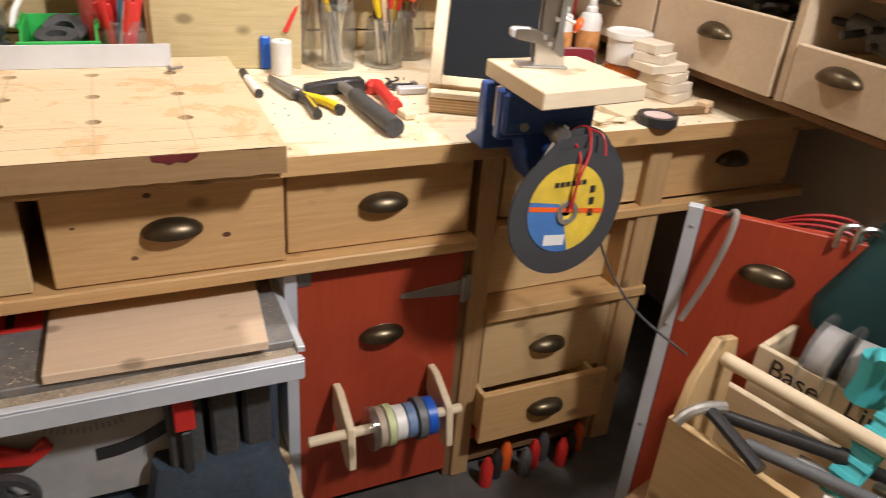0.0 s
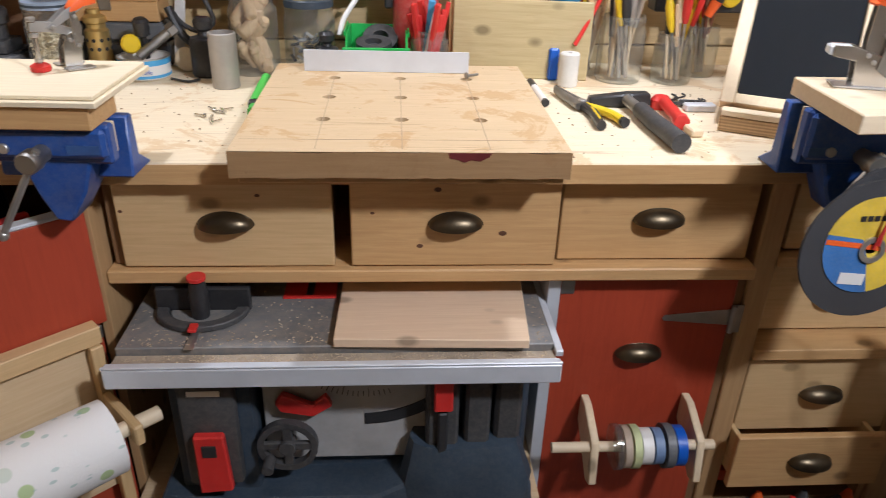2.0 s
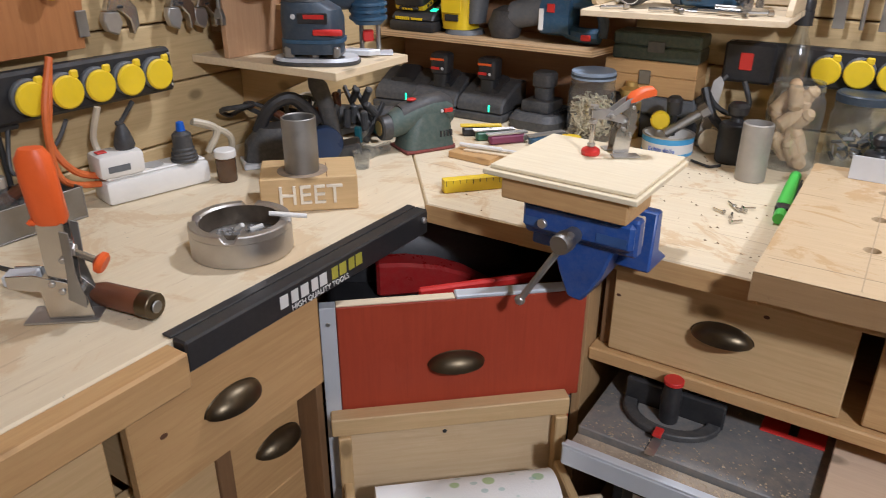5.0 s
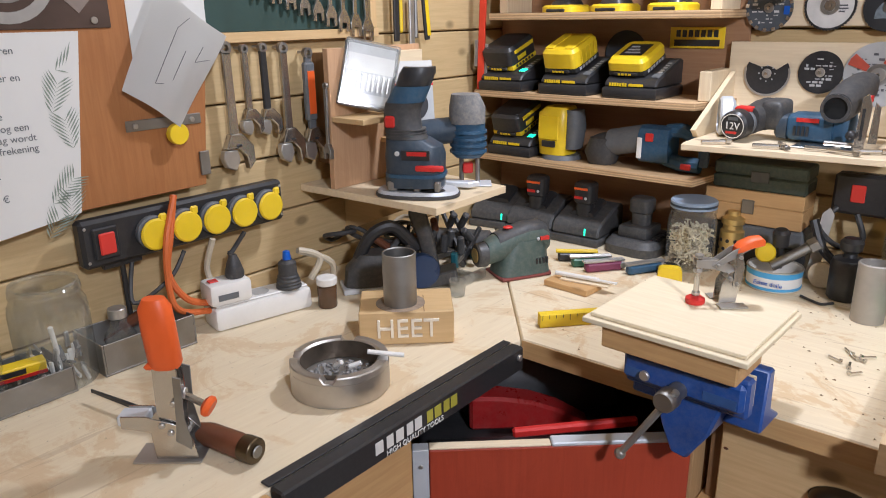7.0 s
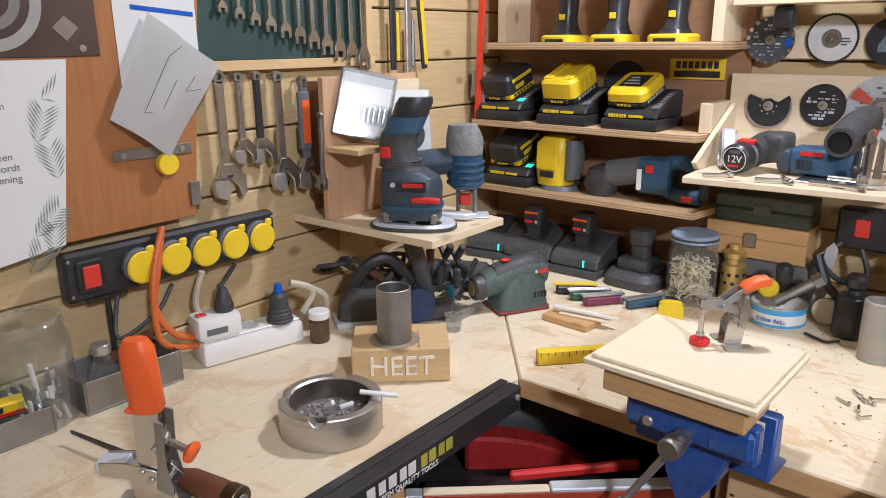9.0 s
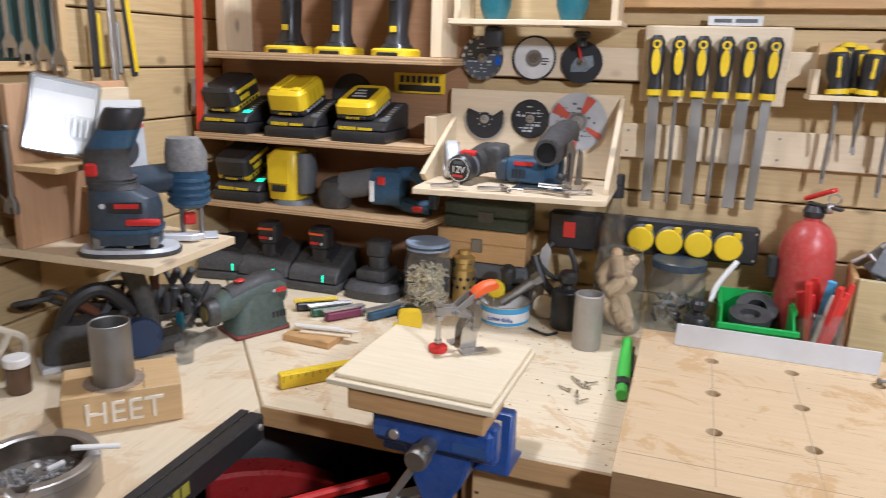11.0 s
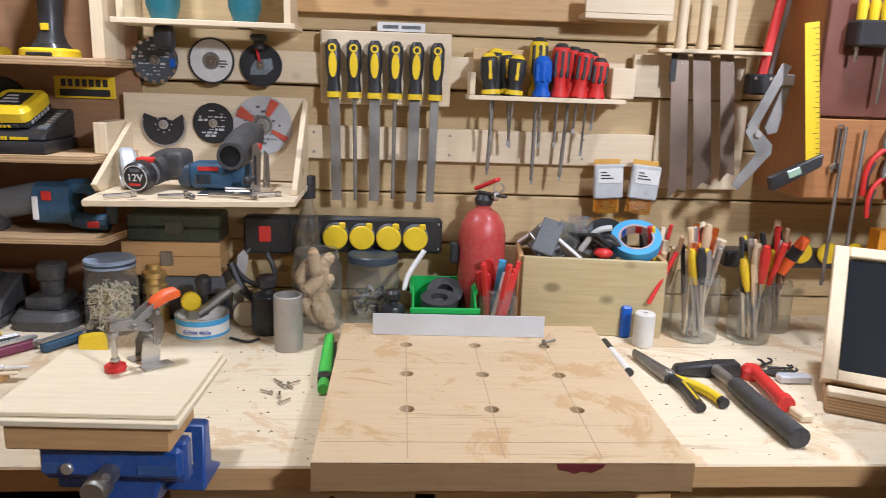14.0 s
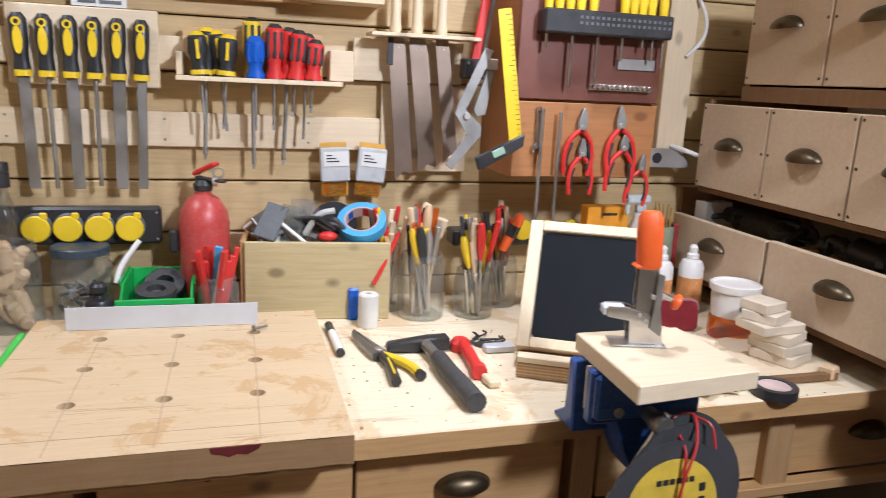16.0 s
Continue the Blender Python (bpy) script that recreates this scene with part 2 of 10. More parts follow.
def bx(x0, x1, y0, y1, z0, z1, bev=0.0015, seg=1):
    bm = bmesh.new()
    v = [bm.verts.new((x, y, z)) for x in (x0, x1) for y in (y0, y1) for z in (z0, z1)]
    for f in ((0, 1, 3, 2), (4, 6, 7, 5), (0, 4, 5, 1), (2, 3, 7, 6), (0, 2, 6, 4), (1, 5, 7, 3)):
        bm.faces.new([v[i] for i in f])
    lim = min(abs(x1 - x0), abs(y1 - y0), abs(z1 - z0)) * 0.45
    if bev > 0:
        bmesh.ops.bevel(bm, geom=bm.edges[:], offset=min(bev, lim), segments=seg, affect="EDGES", profile=0.5)
    return bm


def prism(outline, d0, d1, plane="xz", bev=0.001):
    """An outline of points, pulled out from d0 to d1 across its plane."""
    def at(a, b, d):
        return {"xz": (a, d, b), "xy": (a, b, d), "yz": (d, a, b)}[plane]

    bm = bmesh.new()
    lo, hi = [bm.verts.new(at(a, b, d0)) for a, b in outline], [bm.verts.new(at(a, b, d1)) for a, b in outline]
    n = len(outline)
    bm.faces.new(lo), bm.faces.new(hi)
    for i in range(n):
        bm.faces.new((lo[i], lo[(i + 1) % n], hi[(i + 1) % n], hi[i]))
    bmesh.ops.recalc_face_normals(bm, faces=bm.faces)
    if bev > 0:
        bmesh.ops.bevel(bm, geom=[e for e in bm.edges if abs(e.calc_face_angle(0)) > 0.6], offset=bev, segments=1, affect="EDGES")
    return bm


def lathe(profile, seg=24, axis="z", at=(0, 0, 0)):
    """Radius and height pairs, turned about an axis."""
    bm = bmesh.new()
    rings = []
    for r, h in profile:
        if r <= 1e-6:
            rings.append([bm.verts.new((0, 0, h))])
        else:
            rings.append([bm.verts.new((r * math.cos(6.28318531 * i / seg), r * math.sin(6.28318531 * i / seg), h)) for i in range(seg)])
    for a, b in zip(rings, rings[1:]):
        for i in range(seg):
            j = (i + 1) % seg
            if len(a) == 1 and len(b) > 1:
                bm.faces.new((a[0], b[i], b[j]))
            elif len(b) == 1 and len(a) > 1:
                bm.faces.new((a[i], b[0], a[j]))
            elif len(a) > 1:
                bm.faces.new((a[i], b[i], b[j], a[j]))
    bmesh.ops.recalc_face_normals(bm, faces=bm.faces)
    turn = {"z": Matrix(), "x": pose(0, 0, 0, 0, 90, 0), "y": pose(0, 0, 0, -90, 0, 0)}[axis]
    bmesh.ops.transform(bm, matrix=Matrix.Translation(at) @ turn, verts=bm.verts)
    return bm


def rod(r, length, axis="z", at=(0, 0, 0), seg=16, bev=0.0012, r2=None):
    b, q = min(bev, r * 0.4, length * 0.4), r if r2 is None else r2
    return lathe([(0, 0), (r - b, 0), (r, b), (q, length - b), (q - b, length), (0, length)], seg, axis, at)


def ring(r_out, r_in, h, axis="z", at=(0, 0, 0), seg=28):
    return lathe([(r_in, 0), (r_out, 0), (r_out, h), (r_in, h), (r_in, 0)], seg, axis, at)


def tube(points, r, seg=8, taper=1.0):
    """A round cable or bar along points, smoothed."""
    pts = [Vector(p) for p in points]
    if len(pts) > 2:
        fine = []
        for i in range(len(pts) - 1):
            p0, p1, p2, p3 = pts[max(i - 1, 0)], pts[i], pts[i + 1], pts[min(i + 2, len(pts) - 1)]
            for k in range(6):
                t = k / 6
                fine.append(0.5 * (2 * p1 + (p2 - p0) * t + (2 * p0 - 5 * p1 + 4 * p2 - p3) * t * t + (3 * p1 - p0 - 3 * p2 + p3) * t**3))
        pts = fine + [pts[-1]]
    bm, rings, side = bmesh.new(), [], None
    for i, p in enumerate(pts):
        d = (pts[min(i + 1, len(pts) - 1)] - pts[max(i - 1, 0)]).normalized()
        if side is None:
            side = d.orthogonal().normalized()
        side = (side - d * side.dot(d)).normalized()
        up = d.cross(side)
        q = r * (1 + (taper - 1) * i / max(1, len(pts) - 1))
        rings.append([bm.verts.new(p + q * (math.cos(a) * side + math.sin(a) * up)) for a in (6.28318531 * k / seg for k in range(seg))])
    for a, b in zip(rings, rings[1:]):
        for k in range(seg):
            bm.faces.new((a[k], a[(k + 1) % seg], b[(k + 1) % seg], b[k]))
    bm.faces.new(rings[0][::-1]), bm.faces.new(rings[-1])
    return bm


def ball(rx, ry, rz, at=(0, 0, 0), seg=14):
    bm = bmesh.new()
    bmesh.ops.create_uvsphere(bm, u_segments=seg, v_segments=max(6, seg // 2 + 1), radius=1)
    bmesh.ops.transform(bm, matrix=Matrix.Translation(at) @ Matrix.Diagonal((rx, ry, rz, 1)), verts=bm.verts)
    return bm


def loft(sections, bev=0.0):
    """Rings of points with the same count, skinned and capped."""
    bm = bmesh.new()
    rows = [[bm.verts.new(p) for p in s] for s in sections]
    n = len(rows[0])
    for a, b in zip(rows, rows[1:]):
        for i in range(n):
            bm.faces.new((a[i], a[(i + 1) % n], b[(i + 1) % n], b[i]))
    bm.faces.new(rows[0][::-1]), bm.faces.new(rows[-1])
    bmesh.ops.recalc_face_normals(bm, faces=bm.faces)
    return bm


def oval(cx, cy, a, b, z, n=14, p=2.6):
    """One rounded ring of points at height z, for loft()."""
    out = []
    for i in range(n):
        t = 6.28318531 * i / n
        c, s = math.cos(t), math.sin(t)
        out.append((cx + a * math.copysign(abs(c) ** (2 / p), c), cy + b * math.copysign(abs(s) ** (2 / p), s), z))
    return out


def moved(bm, m):
    bmesh.ops.transform(bm, matrix=m, verts=bm.verts)
    return bm


def join(*bms):
    out = bms[0]
    for b in bms[1:]:
        me = bpy.data.meshes.new("tmp")
        b.to_mesh(me)
        b.free()
        out.from_mesh(me)
        bpy.data.meshes.remove(me)
    return out


def mesh_of(name, bm, mat):
    me = bpy.data.meshes.new(name)
    bm.to_mesh(me)
    bm.free()
    me.materials.append(mat)
    me.polygons.foreach_set("use_smooth", [True] * len(me.polygons))
    me.set_sharp_from_angle(angle=0.6)
    return me


def thing(name, label, category, m=None, group="", kind=""):
    ob = new(name)
    ob.empty_display_size = 0.02
    if m is not None:
        ob.matrix_basis = m
    return tagged(ob, label, category, group, kind)


def solid(name, bm, mat, label, category, m=None, group="", kind=""):
    """A thing that is one mesh."""
    ob = new(name, mesh_of(name, bm, mat))
    if m is not None:
        ob.matrix_basis = m
    return tagged(ob, label, category, group, kind)


def part(name, bm, mat, parent, label=""):
    ob = new(name, mesh_of(name, bm, mat))
    ob.parent = parent
    return tagged(ob, label)


def words(text, size, mat, parent, m, name="lettering", depth=0.0006, label="", align="CENTER"):
    cu = bpy.data.curves.new(name, "FONT")
    cu.body, cu.size, cu.extrude, cu.align_x, cu.align_y = text, size, depth, align, "CENTER"
    tmp = bpy.data.objects.new("tmp", cu)
    me = bpy.data.meshes.new_from_object(tmp)
    bpy.data.objects.remove(tmp)
    me.name = name
    me.transform(m)
    me.materials.clear()
    me.materials.append(mat)
    ob = new(name, me)
    ob.parent = parent
    return tagged(ob, label)


FACE = pose(0, 0, 0, 90, 0, 0)  # lettering that faces -y


def at(x, y, z, turn=0.0):
    return pose(x, y, z, 0, 0, turn)


def cup_pull():
    """A bronze half-dome drawer pull about 0, facing -y, its lip below."""
    bm = bmesh.new()
    a, b, d, nu, nv = 0.047, 0.024, 0.026, 16, 6
    rows = []
    for j in range(nv + 1):
        v = 1.75 * j / nv
        row = []
        for i in range(nu + 1):
            u = math.pi * i / nu
            row.append(bm.verts.new((a * math.cos(u), -d * math.sin(u) * math.sin(v) - 0.001, b * math.sin(u) * math.cos(v))))
        rows.append(row)
    for r, s in zip(rows, rows[1:]):
        for i in range(nu):
            bm.faces.new((r[i], r[i + 1], s[i + 1], s[i]))
    bmesh.ops.remove_doubles(bm, verts=bm.verts, dist=1e-5)
    bmesh.ops.solidify(bm, geom=bm.faces[:], thickness=-0.0016)
    rim = prism([(0.050 * math.cos(math.pi * i / 16), 0.027 * math.sin(math.pi * i / 16)) for i in range(17)], -0.0018, 0.0, "xz", 0.0004)
    return join(bm, rim)


PULL = mesh_of("pull_handle", cup_pull(), bronze)


def pull(parent, m):
    ob = new("handle", PULL)
    ob.parent, ob.matrix_basis = parent, m
    return tagged(ob, "aged bronze cup pull")


def drawer(w, h, mat, label, m, group, depth=0.35, tilt=0.0, box_mat=None, handle=(0, 0), open_top=True, knots=()):
    """A drawer: its front about 0 facing -y, its box behind."""
    t = thing("drawer", label, "drawer", m, group)
    part("front_panel", bx(-w / 2, w / 2, 0, 0.018, -h / 2, h / 2, 0.002), mat, t)
    bm = box_mat or pine_y
    part("side_panel", bx(-w / 2 + 0.012, -w / 2 + 0.024, 0.0185, depth, -h / 2 + 0.012, h / 2 - 0.02), bm, t)
    part("side_panel", bx(w / 2 - 0.024, w / 2 - 0.012, 0.0185, depth, -h / 2 + 0.012, h / 2 - 0.02), bm, t)
    part("bottom", bx(-w / 2 + 0.0245, w / 2 - 0.0245, 0.0185, depth, -h / 2 + 0.012, -h / 2 + 0.02), bm, t)
    if handle is not None:
        pull(t, pose(handle[0], -0.0005, handle[1]))
    for x, z, r in knots:
        part("knot", moved(rod(r, 0.0008, "y", (0, -0.0005, 0), 12), pose(x, 0, z) @ Matrix.Diagonal((1.35, 1, 0.9, 1))), knot_m, t, "dark brown knot")
    return t


# ---- structure ----
solid("floor", bx(-1.9, 2.4, -3.4, 0.3, -0.1, 0.0, 0), concrete, "dusty grey concrete workshop floor", "floor", kind="structure")
# unseen ceiling and two walls, added; pale so that they bounce fill light
bounce_white = paint("bounce_white_paint", (0.72, 0.68, 0.60), 0.7, wear=0.12, scale=8)
solid("ceiling", bx(-1.9, 2.4, -3.4, 0.3, 2.45, 2.5, 0), bounce_white, "unseen ceiling added in off-white to bounce light", "ceiling", kind="structure")
for nm, b in (("wall_right", (1.75, 1.85, -3.3, 0.05)), ("wall_front", (-1.6, 1.85, -3.4, -3.3))):
    solid(nm, bx(*b, 0, 2.45, 0), bounce_white, "unseen plain wall added in off-white to bounce light", "wall", kind="structure")
back = thing("wall_back", "workshop wall of horizontal pine planks", "wall", kind="structure")
part("backing", bx(-1.6, 1.85, 0.052, 0.15, 0, 2.45, 0), dark_shaded_wood, back)
left_wall = thing("wall_left", "workshop wall of horizontal pine planks", "wall", kind="structure")
part("backing", bx(-1.6, -1.462, -3.3, 0.05, 0, 2.45, 0), dark_shaded_wood, left_wall)


def worktop():
    z0, z1 = 0.863, 0.9
    t = solid("worktop_back", prism([(-0.853, -0.728), (1.70, -0.700), (1.70, 0.029), (-1.438, 0.029), (-1.438, -0.022)], z0, z1, "xy", 0.003), top_x,
              "pale stained wooden workbench top along the wall", "workbench top", kind="structure")
    solid("worktop_left", prism([(-0.8555, -0.730), (-1.4395, -0.024), (-1.4395, -2.45), (-0.858, -2.45), (-0.858, -1.31), (-0.858, -0.74)], z0, z1, "xy", 0.003), top_y,
          "pale wooden workbench top along the side wall", "workbench top", kind="structure")
    rn = random.Random(31)
    outer = [(-0.853 + 2.553 * k / 120, -0.7294 + 0.028 * k / 120 - 0.0012 * rn.random() ** 3) for k in range(121)]
    part("front_edge", prism([(1.70, -0.7003), (-0.853, -0.7283)] + outer, z0 + 0.0005, z1 - 0.002, "xy", 0), warm_x, t, "browner worn front edge")


worktop()
solid("edge_board", bx(-0.8575, -0.818, -2.45, -1.305, 0.845, 0.899, 0.004), warm_y, "thick brownish wooden bench edge board with a broken end", "edge board", kind="structure")


def bench_block():
    x0, x1, y0, y1, z0, z1 = -0.268, 0.268, -0.788, -0.215, 0.9005, 0.945
    bm = bmesh.new()
    xs, ys = (-0.136, 0.0, 0.139), (-0.622, -0.482, -0.338)
    xe, ye = (x0, -0.068, 0.07, x1), (y0, -0.552, -0.41, y1)
    for i, cx in enumerate(xs):
        for j, cy in enumerate(ys):
            a, b, c, d = xe[i], xe[i + 1], ye[j], ye[j + 1]
            outer, inner, low = [], [], []
            for k in range(20):
                t = 6.28318531 * k / 20
                co, si = math.cos(t), math.sin(t)
                s = min(((b - cx) if co > 0 else (a - cx)) / co if abs(co) > 1e-6 else 9, ((d - cy) if si > 0 else (c - cy)) / si if abs(si) > 1e-6 else 9)
                outer.append((cx + co * s, cy + si * s, t))
                inner.append(bm.verts.new((cx + 0.0125 * co, cy + 0.0125 * si, z1)))
                low.append(bm.verts.new((cx + 0.0125 * co, cy + 0.0125 * si, z0)))
            for q in ((a, c), (b, c), (b, d), (a, d)):
                outer.append((*q, math.atan2(q[1] - cy, q[0] - cx) % 6.28318531))
            outer.sort(key=lambda o: o[2])
            ov = [bm.verts.new((p[0], p[1], z1)) for p in outer]
            ang = [o[2] for o in outer]
            for k in range(20):
                ta, tb = 6.28318531 * k / 20, 6.28318531 * (k + 1) / 20
                run = [v for v, w in zip(ov, ang) if ta - 1e-6 <= w <= tb + 1e-6]
                if k == 19:
                    run.append(ov[0])
                bm.faces.new([inner[k]] + run + [inner[(k + 1) % 20]])
                bm.faces.new((inner[k], inner[(k + 1) % 20], low[(k + 1) % 20], low[k]))
    bmesh.ops.remove_doubles(bm, verts=bm.verts, dist=1e-5)
    side = [bm.verts.new(p) for p in ((x0, y0, z0), (x1, y0, z0), (x1, y1, z0), (x0, y1, z0), (x0, y0, z1), (x1, y0, z1), (x1, y1, z1), (x0, y1, z1))]
    for f in ((1, 2, 6, 5), (2, 3, 7, 6), (3, 0, 4, 7)):
        bm.faces.new([side[i] for i in f])
    bmesh.ops.recalc_face_normals(bm, faces=bm.faces)
    t = thing("bench_block", "stained laminated wooden bench block with nine dog holes", "bench block")
    part("top_board", bm, block_m, t)
    rn = random.Random(12)
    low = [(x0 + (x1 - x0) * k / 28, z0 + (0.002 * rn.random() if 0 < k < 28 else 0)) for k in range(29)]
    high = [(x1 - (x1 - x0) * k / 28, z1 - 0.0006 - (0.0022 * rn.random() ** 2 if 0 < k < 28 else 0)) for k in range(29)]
    part("edge_board", prism(low + high, y0 - 0.0004, y0 + 0.004, "xz", 0), block_edge, t, "darker brown front edge")
    part("front_lip", bx(-0.258, 0.262, -0.772, -0.731, 0.886, 0.9, 0.002), warm_x, t)
    part("red_stain", prism([(0.072, 0.944), (0.074, 0.936), (0.088, 0.933), (0.097, 0.929), (0.108, 0.933), (0.122, 0.931), (0.136, 0.938), (0.140, 0.944)], -0.7895, -0.7884, "xz", 0), paint("dark_red_stain", (0.12, 0.012, 0.012), 0.6), t, "dark red paint stain on the edge")
    grid = paint("pencil_line", (0.46, 0.34, 0.22), 0.8)
    for x in xs:
        part("pencil_line", bx(x - 0.0007, x + 0.0007, -0.775, -0.35, 0.94505, 0.9453, 0), grid, t)
    part("pencil_line", bx(-0.26, 0.262, -0.7307, -0.7293, 0.94505, 0.9453, 0), grid, t)
    return t


bench_block()

# ---- below the bench ----
solid("drawer_ledge", bx(-0.522, 0.668, -0.702, 0.02, 0.662, 0.688, 0.003), warm_x, "warm pine ledge board under the drawers", "shelf board", kind="structure")
# inner panel: shade under the bench is in its dark wood colour
solid("side_panel", bx(-0.512, -0.494, -0.675, 0.02, 0.689, 0.862, 0.001), dark_shaded_wood, "wooden side panel of the bench", "panel", kind="structure")
solid("side_panel", bx(-0.540, -0.523, -0.718, 0.02, 0.0, 0.862, 0.001), warm_z, "wooden side panel of the bench", "panel", kind="structure")
solid("side_panel", bx(0.282, 0.306, -0.67, 0.02, 0.0, 0.661, 0.001), alu, "grey metal covered side panel beside the saw", "panel", kind="structure")
solid("bench_post", bx(0.681, 0.726, -0.664, -0.60, 0.0, 0.8625, 0.003), warm_z, "upright pine post of the workbench", "post", kind="structure")
solid("side_panel", bx(1.078, 1.0945, -0.655, 0.02, 0.0, 0.672, 0.001), warm_z, "warm pine side panel beside the drawers", "panel", kind="structure")
# compartment floor and back: the shade inside is painted as dark wood
solid("compartment_floor", bx(0.727, 1.077, -0.655, 0.02, 0.03, 0.045, 0.001), dark_shaded_wood, "wooden floor of the bottom compartment, coloured dark as in shade", "shelf board", kind="structure")
solid("compartment_back", bx(0.727, 1.077, -0.40, -0.39, 0.046, 0.17, 0.001), dark_shaded_wood, "wooden back of the bottom compartment, coloured dark as in shade", "panel", kind="structure")
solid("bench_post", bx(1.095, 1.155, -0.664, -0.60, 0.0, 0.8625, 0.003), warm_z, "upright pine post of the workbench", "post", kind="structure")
solid("inner_back_panel", bx(-1.43, 1.70, 0.022, 0.030, 0.0, 0.862, 0), dark_shaded_wood, "wooden panel closing the bench behind, coloured dark as in shade", "panel", kind="structure")
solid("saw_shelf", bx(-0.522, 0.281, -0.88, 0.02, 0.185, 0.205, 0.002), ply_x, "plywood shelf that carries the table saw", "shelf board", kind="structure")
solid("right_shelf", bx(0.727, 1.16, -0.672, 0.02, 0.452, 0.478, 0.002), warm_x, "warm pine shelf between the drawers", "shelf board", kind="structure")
solid("partition", bx(0.662, 0.680, -0.655, 0.02, 0.0, 0.661, 0.001), dark_shaded_wood, "wooden partition beside the door, coloured dark as in shade", "panel", kind="structure")
solid("right_rail", bx(0.727, 1.60, -0.672, -0.64, 0.672, 0.694, 0.002), warm_x, "warm pine rail under the right drawers", "shelf board", kind="structure")
G = "drawers under the bench"
drawer(0.370, 0.165, pine_x, "pine drawer with a bronze cup pull, under the bench", at(-0.306, -0.690, 0.7735), G, knots=((0.058, 0.056, 0.0035), (-0.176, 0.026, 0.003)))
drawer(0.372, 0.165, warm_x, "knotty pine drawer with a bronze cup pull, under the bench", at(0.096, -0.690, 0.7735), G, knots=((-0.033, 0.068, 0.005), (-0.063, -0.042, 0.0045), (0.086, -0.017, 0.0055), (-0.147, 0.023, 0.003)))
drawer(0.366, 0.160, warm_x, "pine drawer with a bronze cup pull, above the red door", at(0.474, -0.668, 0.771), G)
drawer(0.350, 0.155, pine_x, "pale pine drawer behind the hanging grinding discs", at(0.912, -0.60, 0.560), G)
drawer(0.352, 0.190, pine_x, "pale pine drawer with a bronze cup pull", at(0.911, -0.652, 0.345), G)
drawer(0.340, 0.140, warm_x, "slightly open pine drawer with a bronze cup pull", at(0.884, -0.722, 0.217), G)
drawer(0.40, 0.155, pine_x, "pine drawer under the end of the bench", at(0.945, -0.640, 0.774), G, handle=None)
drawer(0.40, 0.155, warm_x, "pine drawer in shade under the end of the bench", at(1.360, -0.640, 0.774), G)


def red_door():
    t = thing("cupboard_door", "closed red stained cupboard door with a steel hinge", "door")
    part("panel", bx(0.308, 0.661, -0.660, -0.642, 0.03, 0.648, 0.002), red_ply, t)
    pull(t, pose(0.484, -0.6605, 0.467))
    h = part("hinge", prism([(0.52, 0.553), (0.525, 0.560), (0.658, 0.572), (0.658, 0.536), (0.525, 0.548)], -0.6635, -0.6604, "xz", 0.0005), steel, t, "pointed galvanised strap hinge")
    part("hinge_leaf", bx(0.662, 0.682, -0.667, -0.6645, 0.52, 0.585, 0.001), steel, t)
    part("knuckle", rod(0.006, 0.062, "z", (0.661, -0.669, 0.522), 10), steel, t)
    part("corner_plate", bx(0.309, 0.335, -0.6635, -0.6604, 0.612, 0.646, 0.001), dull_steel, t)
    for x in (0.386, 0.603):
        part("bracket", prism([(-0.661, 0.365), (-0.695, 0.365), (-0.775, 0.33), (-0.79, 0.235), (-0.765, 0.225), (-0.661, 0.30)], x - 0.008, x + 0.008, "yz", 0.002), pale_z, t)
    part("dowel", rod(0.011, 0.335, "x", (0.300, -0.762, 0.312), 14), pale_x, t)
    return t


red_door()
tape_cols = [(frosty, 0.046, 0.012, 0.425), (paint("tan_tape", (0.45, 0.36, 0.27), 0.6), 0.043, 0.014, 0.441), (paint("lime_tape", (0.55, 0.60, 0.32), 0.6), 0.044, 0.015, 0.459),
             (white_pl, 0.037, 0.022, 0.478), (paint("blue_grey_tape", (0.16, 0.24, 0.40), 0.5), 0.037, 0.018, 0.504), (grey_pl, 0.045, 0.017, 0.526), (bright_blue, 0.041, 0.02, 0.547)]
names = ("clear", "tan", "lime green", "white", "blue grey", "dark grey", "bright blue")
for (mt, r, w, x), nm in zip(tape_cols, names):
    solid("tape_roll", ring(r, 0.0114, w, "x", (x, -0.762, 0.312 - 0.0003)), mt, nm + " adhesive tape roll on the wooden dowel", "tape roll", group="tape rolls on the dowel")


